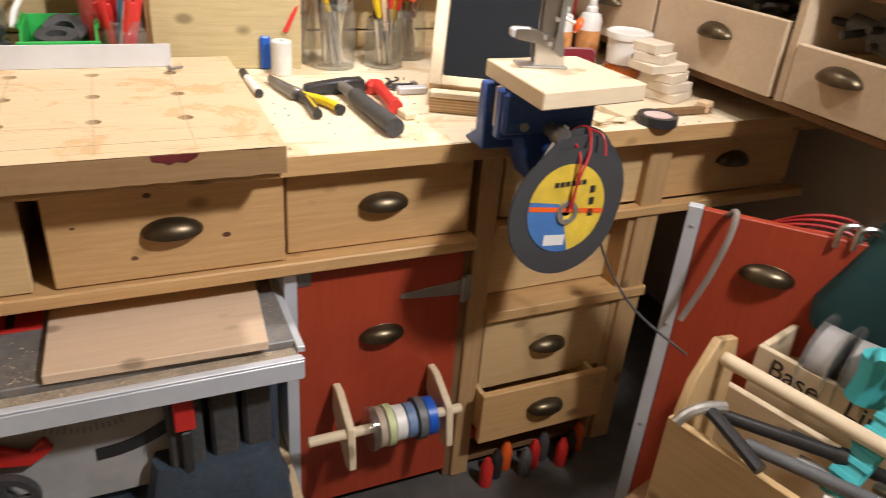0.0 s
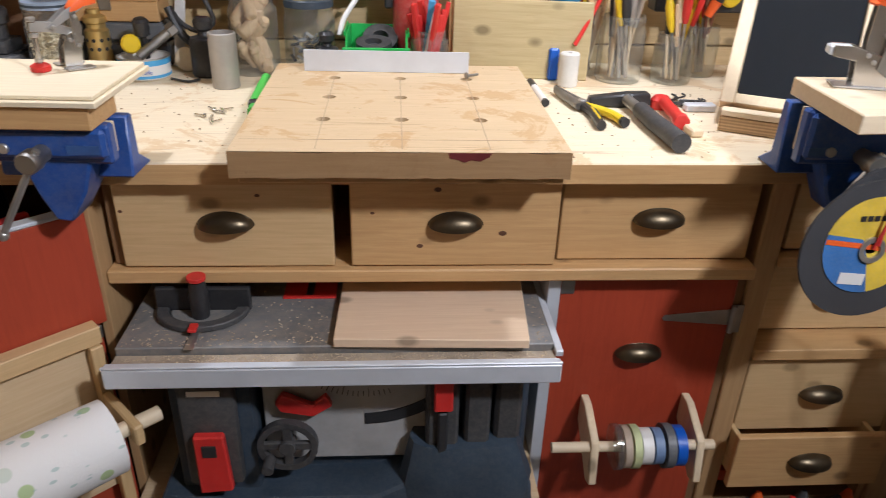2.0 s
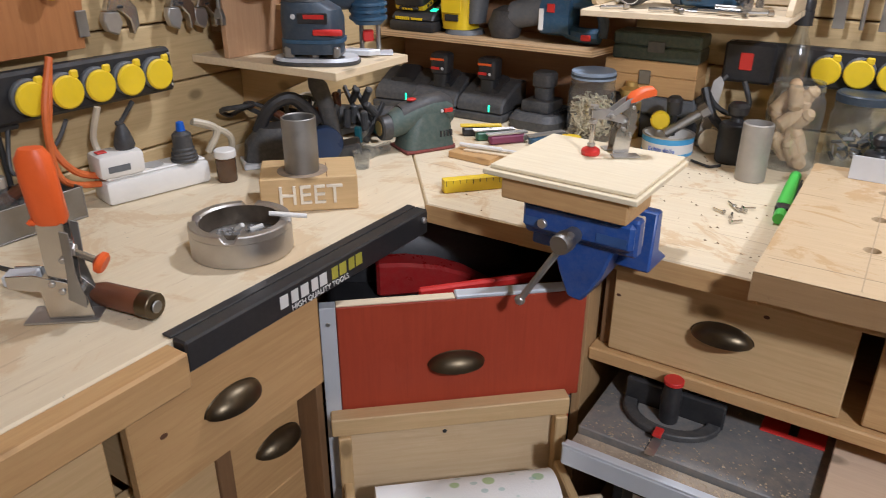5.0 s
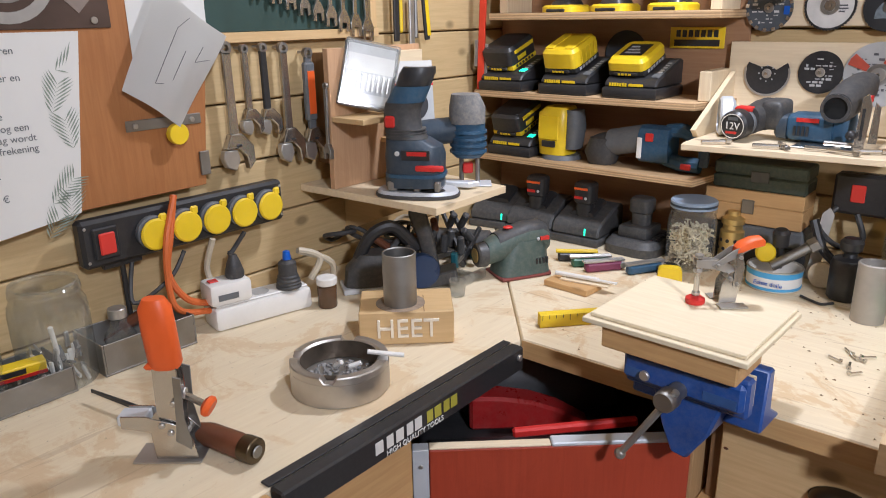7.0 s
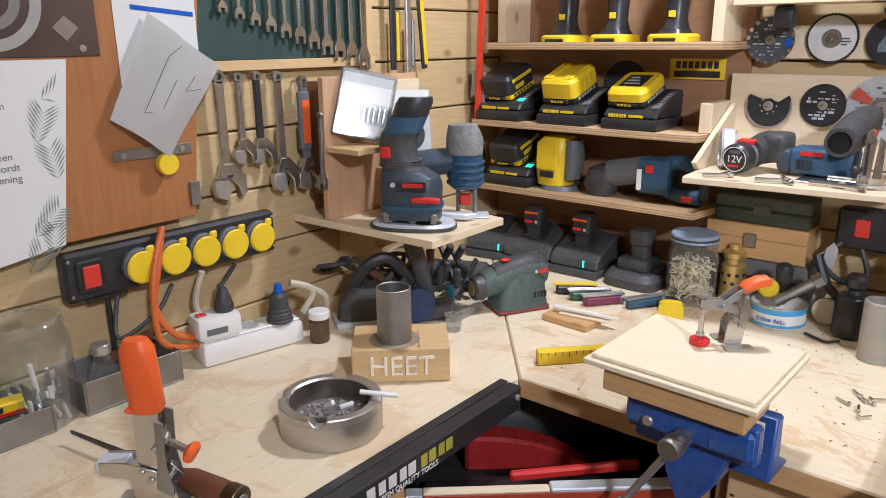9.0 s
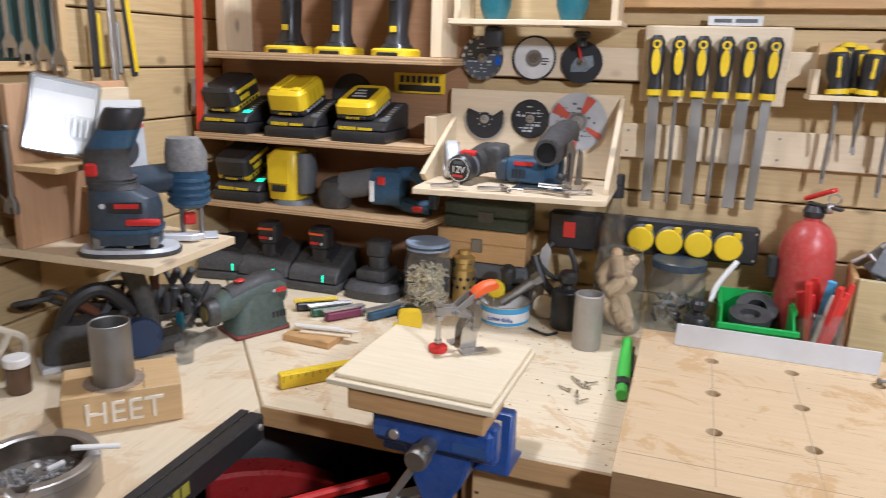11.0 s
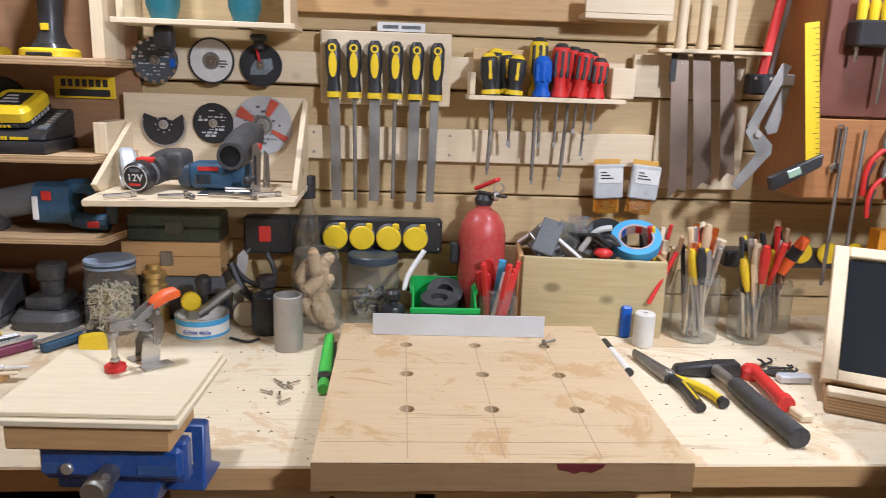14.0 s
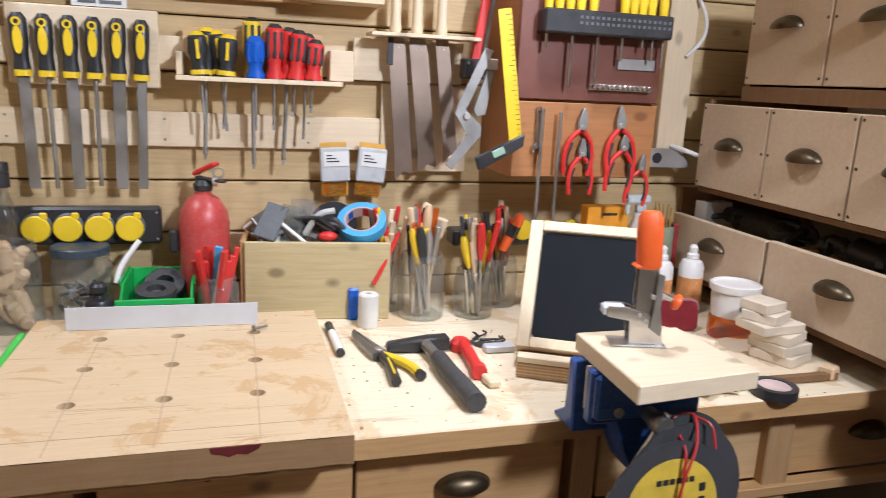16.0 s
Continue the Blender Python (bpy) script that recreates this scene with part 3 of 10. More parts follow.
def table_saw():
    t = thing("table_saw", "dusty blue and grey table saw with an aluminium top", "table saw")
    part("front_channel", bx(-0.487, 0.268, -0.8455, -0.812, 0.556, 0.586, 0.001), paint("packed_sawdust", (0.40, 0.32, 0.23), 0.9, wear=0.7, dust=0.5, scale=90, bumpy=0.8), t, "sawdust filled front channel")
    part("table", bx(-0.487, 0.268, -0.811, -0.36, 0.570, 0.600, 0.002), sawtable, t, "sawdust covered grey saw table")
    rail = part("front_rail", join(bx(-0.492, 0.272, -0.868, -0.846, 0.556, 0.596, 0.003), bx(-0.492, 0.272, -0.868, -0.862, 0.596, 0.600, 0.001)), alu, t, "brushed aluminium fence rail")
    part("rear_step", bx(0.268, 0.281, -0.83, -0.40, 0.585, 0.597, 0.001), alu, t)
    part("mitre_slot", bx(-0.372, -0.355, -0.8105, -0.45, 0.6003, 0.6009, 0), dusty_pl, t)
    part("throat_plate", prism([(-0.225, -0.655), (-0.125, -0.655), (-0.125, -0.45), (-0.225, -0.45)], 0.6003, 0.603, "xy", 0.0005), red_pl, t, "red throat plate")
    part("blade_slot", bx(-0.182, -0.168, -0.645, -0.46, 0.6032, 0.6037, 0), black_pl, t)
    # stand panel with the height scale
    face = part("front_plate", prism([(-0.26, 0.30), (0.10, 0.30), (0.10, 0.55), (-0.26, 0.55)], -0.762, -0.755, "xz", 0.002), paint("light_grey_plate", (0.42, 0.42, 0.41), 0.5, dust=0.3), t, "light grey tilt plate")
    arc = [(-0.07 + 0.235 * math.sin(a), 0.62 - 0.235 * math.cos(a)) for a in (0.0 + 0.09 * i for i in range(11))]
    arc2 = [(-0.07 + 0.210 * math.sin(a), 0.62 - 0.210 * math.cos(a)) for a in (0.9 - 0.09 * i for i in range(11))]
    part("tilt_slot", prism(arc + arc2, -0.7645, -0.7622, "xz", 0), black_pl, t)
    for i in range(15):
        a = -0.55 + i * 0.06
        part("scale_mark", moved(bx(-0.0007, 0.0007, -0.7632, -0.7622, 0, 0.012 if i % 5 else 0.02, 0), pose(-0.07 + 0.17 * math.sin(a), 0, 0.62 - 0.17 * math.cos(a), 0, -math.degrees(a), 0)), black_pl, t)
    part("body", join(bx(-0.42, -0.27, -0.80, -0.42, 0.21, 0.57, 0.012, 2), bx(-0.262, 0.25, -0.74, -0.42, 0.24, 0.565, 0.01)), navy_pl, t)
    base = [(-0.47, 0.206), (0.235, 0.206), (0.255, 0.235), (0.25, 0.285), (0.12, 0.305), (0.02, 0.300), (-0.05, 0.262), (-0.30, 0.262), (-0.45, 0.275)]
    part("base", prism(base, -0.832, -0.42, "xz", 0.006), navy_pl, t)
    part("skirt", loft([oval(0.125, -0.80, 0.125, 0.055, 0.225), oval(0.125, -0.80, 0.13, 0.06, 0.29), oval(0.12, -0.785, 0.105, 0.045, 0.375)]), navy_pl, t)
    sw = part("switch_box", bx(-0.395, -0.295, -0.828, -0.801, 0.30, 0.545, 0.008, 2), dusty_pl, t)
    part("switch_flap", prism([(-0.372, 0.43), (-0.318, 0.43), (-0.312, 0.30), (-0.372, 0.295)], -0.846, -0.8285, "xz", 0.003), red_pl, sw, "red safety switch flap")
    part("switch_window", bx(-0.358, -0.332, -0.8485, -0.8462, 0.385, 0.412, 0.001), black_pl, sw)
    part("lettering_bar", bx(-0.375, -0.318, -0.8295, -0.8282, 0.508, 0.520, 0.0003), white_pl, sw)
    wheel = part("handwheel", moved(join(ring(0.056, 0.044, 0.016, "y", (0, 0, 0)), rod(0.016, 0.03, "y", (0, -0.006, 0)), bx(-0.046, 0.046, 0.002, 0.012, -0.009, 0.009, 0.002), bx(-0.009, 0.009, 0.002, 0.012, -0.046, 0.046, 0.002)), at(-0.212, -0.815, 0.375)), rubber, t, "black handwheel")
    part("wheel_shaft", rod(0.012, 0.05, "y", (-0.212, -0.80, 0.375), 12), dull_steel, t)
    part("crank_knob", rod(0.011, 0.035, "y", (-0.247, -0.845, 0.345), 12), rubber, t)
    part("lock_lever", prism([(-0.235, 0.452), (-0.22, 0.475), (-0.165, 0.447), (-0.14, 0.47), (-0.128, 0.445), (-0.165, 0.42), (-0.225, 0.432)], -0.785, -0.77, "xz", 0.003), red_pl, t, "red bevel lock lever")
    g = part("fence_holder", bx(0.045, 0.105, -0.815, -0.745, 0.33, 0.54, 0.006), dusty_pl, t)
    part("fence_block", bx(0.118, 0.165, -0.81, -0.74, 0.36, 0.53, 0.006), dusty_pl, t)
    part("fence_end", bx(0.175, 0.225, -0.80, -0.74, 0.34, 0.545, 0.008), dusty_pl, t)
    part("fence_handle", bx(0.058, 0.092, -0.832, -0.8155, 0.465, 0.55, 0.003), red_pl, g, "red fence clamp lever")
    part("fence_bar", bx(0.066, 0.084, -0.829, -0.8155, 0.345, 0.46, 0.003), black_pl, g)
    part("foot_tube", rod(0.016, 0.36, "x", (-0.16, -0.862, 0.222), 14), alu, t)
    return t


table_saw()


def mitre_gauge():
    t = thing("mitre_gauge", "black mitre gauge with red knob lying on the saw table", "mitre gauge", at(-0.362, -0.70, 0.6005))
    arc = [(0.083 * math.cos(a), -0.07 * math.sin(a)) for a in (math.pi * i / 16 for i in range(17))]
    inner = [(0.060 * math.cos(a), -0.050 * math.sin(a)) for a in (math.pi * (16 - i) / 16 for i in range(17))]
    part("protractor", prism(arc + inner, 0.001, 0.013, "xy", 0.002), dusty_pl, t)
    part("scale_arc", prism([(0.058 * math.cos(a), -0.047 * math.sin(a)) for a in (math.pi * i / 12 for i in range(13))], 0.001, 0.006, "xy", 0.001), sawtable, t)
    part("fence", bx(-0.085, 0.085, 0.001, 0.016, 0.001, 0.05, 0.003), black_pl, t)
    part("knob", lathe([(0, 0.006), (0.016, 0.006), (0.018, 0.05), (0.014, 0.078), (0, 0.08)], 14, "z", (0, -0.02, 0)), black_pl, t)
    part("knob_cap", rod(0.017, 0.008, "z", (0, -0.02, 0.0805), 14), red_pl, t, "red knob cap")
    part("pointer", bx(-0.007, 0.007, -0.088, -0.066, 0.0135, 0.02, 0.001), red_pl, t, "red pointer")
    part("guide_bar", bx(-0.008, 0.008, -0.12, 0.10, 0.0005, 0.0009, 0), steel, t)


mitre_gauge()
solid("offcut_board", prism([(-0.118, -0.818), (0.220, -0.828), (0.238, -0.60), (-0.112, -0.597)], 0.6012, 0.619, "xy", 0.0015), wood("pinkish_offcut", (0.74, 0.56, 0.42), (0.66, 0.47, 0.33), "x", 0.6), "pale pine offcut board lying on the saw table", "board")


def sawdust():
    rnd = random.Random(3)
    bm = bmesh.new()
    for i in range(1500):
        x = rnd.uniform(-0.48, 0.26)
        low = i % 5 < 3
        y = rnd.uniform(-0.843, -0.814) if low else rnd.uniform(-0.805, -0.62) if i % 2 else -0.808 + abs(rnd.gauss(0, 0.03))
        if -0.13 < x < 0.24 and not low:
            continue
        s = rnd.uniform(0.0006, 0.003)
        c = Vector((x, y, 0.5862 if low else 0.6007))
        a = rnd.uniform(0, 6.3)
        p = [c + Vector((s * math.cos(a + k * 2.1) * rnd.uniform(0.6, 1.4), s * math.sin(a + k * 2.1), 0)) for k in range(3)] + [c + Vector((0, 0, s * 0.7))]
        v = [bm.verts.new(q) for q in p]
        for f in ((0, 1, 3), (1, 2, 3), (2, 0, 3)):
            bm.faces.new([v[k] for k in f])
    tagged(new("sawdust", mesh_of("sawdust", bm, paint("sawdust", (0.52, 0.41, 0.28), 0.9))), "loose sawdust and chips on the saw table", "sawdust", kind="stuff")


sawdust()

# ---- red corner cupboard on the left ----
RC = pose(-0.690, -0.885, 0, 0, 0, 42.0)  # its front faces -y of this frame


def corner_cupboard():
    t = thing("corner_cupboard", "red stained diagonal corner cupboard with open top", "cupboard", RC)
    part("front_panel", bx(-0.195, 0.226, 0.0, 0.018, 0.605, 0.818, 0.002), red_ply, t)
    part("metal_edge", bx(-0.222, -0.196, -0.002, 0.02, 0.0, 0.820, 0.001), alu, t, "bare aluminium edge strip")
    part("lower_panel", bx(-0.195, 0.215, 0.006, 0.02, 0.0, 0.600, 0.002), red_ply, t)
    part("grey_band", bx(0.10, 0.215, 0.003, 0.0055, 0.575, 0.600, 0.0005), dull_steel, t)
    part("top_trim", bx(0.0, 0.205, -0.003, 0.021, 0.8185, 0.826, 0.002), alu, t, "grey paint-flecked metal trim")
    part("top_edge", bx(-0.195, -0.001, 0.0, 0.018, 0.8185, 0.822, 0.001), pale_x, t)
    for x in (-0.209,):
        for z in (0.79, 0.45):
            part("screw", rod(0.004, 0.002, "y", (x, -0.004, z), 8), steel, t)
    pull(t, pose(0.002, -0.0005, 0.694))
    return t


corner_cupboard()


dark_red = paint("dark_red_shell", (0.36, 0.015, 0.015), 0.3, dust=0.08)


def bench_machine():
    t = thing("bench_machine", "black and red bench machine standing in the corner cupboard", "machine", pose(-0.83, -0.72, 0, 0, 0, 42.0))
    part("housing", bx(-0.22, 0.20, -0.09, 0.20, 0.55, 0.70, 0.02, 3), black_pl, t)
    part("back_hood", loft([oval(0.0, 0.14, 0.20, 0.05, 0.701, 18, 4), oval(0.0, 0.15, 0.19, 0.045, 0.80, 18, 4), oval(0.0, 0.16, 0.15, 0.03, 0.83, 18, 4)]), black_pl, t)
    part("red_shell", prism([(-0.12, 0.702), (0.12, 0.702), (0.10, 0.715), (0.055, 0.742), (0.0, 0.762), (-0.06, 0.772), (-0.12, 0.774)], 0.02, 0.075, "xz", 0.006), dark_red, t, "glossy red plastic shell")
    part("rail", bx(-0.20, 0.20, -0.125, -0.035, 0.701, 0.728, 0.01, 2), black_pl, t)
    part("blade_edge", moved(bx(-0.13, 0.10, -0.11, -0.07, 0.7285, 0.7315, 0.001), pose(0, 0, 0, 4, 0, 0)), dull_steel, t, "bare steel edge")
    part("red_bar", moved(bx(0.0, 0.22, -0.115, -0.10, 0.77, 0.787, 0.004), pose(0, 0, 0, 0, -4, 0)), red_pl, t)
    part("base", bx(-0.18, 0.18, -0.08, 0.18, 0.0, 0.549, 0.01), dusty_pl, t)


bench_machine()


def towel_holder():
    t = thing("towel_holder", "pale wooden frame holder for the paper roll", "towel holder", RC)
    part("back_board", bx(-0.185, 0.185, -0.016, -0.002, 0.26, 0.60, 0.001), ply_x, t)
    part("top_rail", bx(-0.215, 0.20, -0.034, -0.003, 0.588, 0.622, 0.002), pine_x, t)
    for x in (-0.205, 0.175):
        part("side_rail", bx(x, x + 0.022, -0.04, -0.017, 0.20, 0.587, 0.002), pine_z, t)
    part("arm", bx(-0.20, -0.184, -0.17, -0.041, 0.455, 0.495, 0.003), pine_y, t)
    part("arm", bx(0.176, 0.192, -0.17, -0.041, 0.455, 0.495, 0.003), pine_y, t)
    part("dowel", rod(0.014, 0.47, "x", (-0.235, -0.135, 0.475), 14), pale_x, t)
    part("screw", rod(0.004, 0.003, "y", (-0.02, -0.019, 0.565), 8), black_pl, t)


towel_holder()


def paper_roll():
    t = thing("paper_towel_roll", "white kitchen paper roll with a small green leaf print", "paper roll", RC)
    m, nt, b = shader("printed_paper")
    v = node(nt, "ShaderNodeTexVoronoi", Scale=26.0)
    nt.links.new(coords(nt, (1, 1, 1), False), v.inputs["Vector"])
    mask = ramp(nt, v.outputs["Distance"], [(0.26, (1, 1, 1)), (0.32, (0, 0, 0))])
    pick = ramp(nt, v.outputs["Color"], [(0.45, (0, 0, 0)), (0.55, (1, 1, 1))])
    tint = ramp(nt, v.outputs["Color"], [(0.3, (0.16, 0.38, 0.30)), (0.7, (0.34, 0.50, 0.14))])
    col = blend(nt, math_node(nt, "MULTIPLY", math_node(nt, "MULTIPLY", mask, pick), 0.75), (0.80, 0.79, 0.76), tint)
    leaf = node(nt, "ShaderNodeTexVoronoi", Scale=44.0)
    nt.links.new(coords(nt, (0.7, 1, 1.5), False), leaf.inputs["Vector"])
    small = ramp(nt, leaf.outputs["Distance"], [(0.16, (1, 1, 1)), (0.22, (0, 0, 0))])
    col = blend(nt, math_node(nt, "MULTIPLY", small, 0.5), col, (0.25, 0.44, 0.38))
    nt.links.new(col, b.inputs["Base Color"])
    b.inputs["Roughness"].default_value = 0.9
    bump(nt, b, noise_tex(nt, coords(nt, (1, 1, 1), False), 260, 3), 0.5, 0.001)
    part("paper", ring(0.066, 0.020, 0.30, "x", (-0.150, -0.135, 0.475), 36), m, t)
    part("core", ring(0.0198, 0.0142, 0.296, "x", (-0.148, -0.135, 0.475), 20), paint("cardboard", (0.42, 0.31, 0.20), 0.9), t)


paper_roll()

# ---- left bench drawers ----
LB = pose(-0.842, 0, 0, 0, 0, 90)  # fronts that face +x; local x runs along world y


def left_drawers():
    g = "drawers of the left bench"
    for y, z, w, h, mt, hd, lab in ((-1.222, 0.776, 0.342, 0.160, warm_x, (-0.014, -0.002), "pine drawer with a bronze cup pull, below the black rail"),
                                    (-1.60, 0.765, 0.36, 0.16, pine_x, None, "slightly open pale pine drawer under the bench"),
                                    (-1.13, 0.585, 0.15, 0.185, warm_x, (0.02, 0.0), "narrow pine drawer with a bronze cup pull"),
                                    (-1.31, 0.585, 0.15, 0.185, pine_x, None, "narrow pale pine drawer front"),
                                    (-1.13, 0.40, 0.15, 0.185, warm_x, (0.0, 0.03), "narrow pine drawer with a bronze cup pull")):
        drawer(w, h, mt, lab, pose(-0.838 if w == 0.342 else (-0.845 if y < -1.5 else -0.90), y, z, 0, 0, 90), g, handle=hd, knots=((-0.125, 0.012, 0.0045),) if w == 0.342 else ())
    # end panel and divider carry the under-bench shade in their colour
    solid("left_side_panel", bx(-1.30, -0.86, -1.050, -1.034, 0.0, 0.862, 0.001), dark_shaded_wood, "wooden end panel of the left bench, coloured dark as in shade", "panel", kind="structure")
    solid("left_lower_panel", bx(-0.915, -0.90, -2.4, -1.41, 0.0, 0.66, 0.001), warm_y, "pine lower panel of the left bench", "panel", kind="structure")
    solid("left_divider", bx(-0.91, -0.895, -1.235, -1.208, 0.0, 0.70, 0.001), dark_shaded_wood, "wooden divider between narrow drawers, coloured dark as in shade", "panel", kind="structure")


left_drawers()


olive_print = paint("yellow_print", (0.45, 0.40, 0.05), 0.5)


def rail_sign():
    t = thing("machine_rail", "long black steel rail with white printed lettering", "rail")
    part("rail", bx(-0.857, -0.830, -1.300, -0.758, 0.858, 0.904, 0.003), black_pl, t)
    part("top_flange", bx(-0.875, -0.858, -1.300, -0.758, 0.9005, 0.904, 0.001), black_pl, t)
    turn = pose(0, 0, 0, 90, 0, 90)
    for i, y in enumerate((-1.128, -1.107, -1.085, -1.064, -1.044, -1.018, -0.998, -0.978, -0.958)):
        part("logo_bar", bx(-0.8298, -0.8292, y - 0.0085 + 0.002 * (i % 2), y + 0.0075, 0.874, 0.894, 0), white_pl if i < 5 else olive_print, t)
    words("HIGH QUALITY TOOLS", 0.0125, white_pl, t, pose(-0.8295, -1.05, 0.866) @ turn)
    part("bolt", rod(0.006, 0.006, "x", (-0.830, -0.775, 0.888), 8), steel, t)


rail_sign()

# ---- right cabinets ----
RB = 1.262


def right_cabinets():
    g = "drawers in the right cabinet"
    c = thing("wall_cabinet", "wooden carcass that holds the wall drawers, its gaps coloured dark as in shade", "cabinet")
    # boards between the drawers: gap shade is put into the wood colour
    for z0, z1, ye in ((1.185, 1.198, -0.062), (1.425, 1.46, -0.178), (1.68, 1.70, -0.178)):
        part("shelf_board", bx(1.30, 1.74, -1.20, ye, z0, z1, 0.001), dark_shaded_wood, c)
    part("end_panel", bx(1.30, 1.74, 0.012, 0.0245, 0.973, 1.184, 0.001), dark_shaded_wood, c)
    part("end_panel", bx(1.303, 1.74, -0.061, -0.049, 1.1855, 1.4245, 0.001), dark_shaded_wood, c)
    part("end_panel", bx(1.321, 1.74, -0.177, -0.165, 1.4255, 1.6995, 0.001), dark_shaded_wood, c)
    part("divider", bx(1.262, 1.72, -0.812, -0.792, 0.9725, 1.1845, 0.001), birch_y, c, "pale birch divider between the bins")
    part("bottom_board", bx(1.27, 1.74, -1.2, 0.025, 0.955, 0.972, 0.002), dark_shaded_wood, c)
    for i in range(4):
        y = -0.185 - i * 0.252
        lab = "birch plywood wall drawer with screws and a bronze cup pull"
        t = drawer(0.248, 0.212, birch_y, lab, pose(1.282, y, 1.308, 0, 0, -90), g, 0.3, handle=(0, 0.0))
        for sx in (-0.115, 0.115):
            for sz in (-0.095, 0.0, 0.095):
                part("screw", rod(0.0035, 0.0015, "y", (sx, -0.0015, sz), 8), black_pl, t)
        t = drawer(0.248, 0.20, birch_y, lab, pose(1.30, y - 0.12, 1.565, 0, 0, -90), g, 0.3, handle=(0, 0.025))
        for sx in (-0.115, 0.115):
            for sz in (-0.085, 0.04):
                part("screw", rod(0.0035, 0.0015, "y", (sx, -0.0015, sz), 8), black_pl, t)
    for y, w, h, z, hx in ((-0.205, 0.365, 0.148, 1.048, 0.0), (-0.590, 0.385, 0.152, 1.050, 0.01), (-0.972, 0.308, 0.116, 1.034, -0.04)):
        drawer(w, h, birch_y, "open birch plywood bin filled with dark cables", pose(1.255, y, z, 0, 0, -90), g, 0.34, handle=(hx, 0.012))


right_cabinets()
# right red corner cupboard
RD = pose(1.085, -1.015, 0, 0, 0, -47)


def right_cupboard():
    t = thing("corner_cupboard", "red stained diagonal corner cupboard with a cable over it", "cupboard", RD)
    part("front_panel", bx(-0.115, 0.40, 0.0, 0.018, 0.0, 0.818, 0.002), red_ply, t)
    part("metal_edge", bx(-0.142, -0.116, -0.002, 0.02, 0.0, 0.820, 0.001), alu, t, "bare aluminium edge strip")
    for z in (0.78, 0.56, 0.3):
        part("screw", rod(0.004, 0.002, "y", (-0.129, -0.004, z), 8), steel, t)
    part("latch", bx(0.145, 0.185, -0.006, -0.0005, 0.715, 0.728, 0.001), steel, t)
    pull(t, pose(0.022, -0.0005, 0.712))


right_cupboard()

# ---- back wall ----
TAN = (0.52, 0.37, 0.19)


def batten(x0, x1, z0, z1, y=0.012, mat=None):
    t = thing("batten", "pale planed wooden batten screwed to the plank wall", "batten", group="battens on the plank wall")
    part("board", bx(x0, x1, y, 0.0295, z0, z1, 0.002), mat or pale_x, t)
    for i in range(5):
        for z in (z0 + 0.016, z1 - 0.016):
            part("screw", rod(0.003, 0.0014, "y", (x0 + 0.03 + i * (x1 - x0 - 0.06) / 4, y - 0.0014, z), 8, 0.0003), dull_steel, t)


batten(-0.70, 0.62, 1.268, 1.345)
batten(-0.74, 0.36, 1.438, 1.508)
solid("written_board", bx(-0.40, 0.28, 0.0, 0.0295, 1.592, 1.66, 0.002), warm_x, "wooden board with pencil writing along its edge", "board")
solid("wooden_tray", join(bx(0.24, 0.435, -0.06, 0.0295, 1.598, 1.61, 0.001), bx(0.24, 0.435, -0.06, -0.05, 1.6105, 1.65, 0.001)), pale_x, "small pale wooden rack for bits on the wall", "rack")


def shelf_unit():
    t = thing("wall_shelves", "brown plywood wall shelves full of yellow power tool batteries", "shelves")
    part("back_panel", bx(-1.435, -0.742, 0.018, 0.029, 0.93, 1.80, 0.001), brown_x, t)
    part("shelf_board", bx(-1.36, -0.752, -0.150, 0.0175, 1.458, 1.475, 0.002), ply_edge, t)
    part("shelf_board", prism([(-1.435, 0.0175), (-0.745, 0.0175), (-0.787, -0.160), (-1.40, -0.160)], 1.262, 1.278, "xy", 0.001), ply_edge, t)
    part("shelf_board", prism([(-1.435, 0.0175), (-0.745, 0.0175), (-0.775, -0.165), (-1.41, -0.160)], 1.092, 1.108, "xy", 0.001), ply_edge, t)
    part("upright", bx(-0.795, -0.770, -0.10, 0.0175, 1.4755, 1.80, 0.001), pale_z, t)
    part("upright", bx(-1.36, -1.335, -0.10, 0.0175, 1.4755, 1.80, 0.001), pale_z, t)
    part("end_block", bx(-0.800, -0.772, -0.115, 0.0175, 1.2785, 1.345, 0.002), pale_z, t)
    part("end_block", bx(-1.405, -1.385, -0.12, 0.0175, 1.2785, 1.35, 0.002), pale_z, t)
    return t


shelf_unit()


inkw = paint("white_print", (0.55, 0.55, 0.55), 0.6)


def sign():
    t = thing("metal_sign", "small yellow and black enamel sign on the shelf back", "sign")
    part("plate", bx(-0.930, -0.797, 0.0135, 0.0175, 1.388, 1.437, 0.001), yellow_pl, t)
    part("black_bar", bx(-0.918, -0.808, 0.0125, 0.0133, 1.393, 1.408, 0), black_pl, t)
    for i in range(7):
        part("logo_bar", bx(-0.914 + i * 0.0152, -0.9035 + i * 0.0152, 0.0125, 0.0133, 1.414, 1.430, 0), black_pl, t)


sign()
solid("sanding_disc", rod(0.058, 0.003, "y", (-1.045, 0.0135, 1.372), 28), abrasive, "dark mesh sanding disc leaning at the shelf back", "disc")


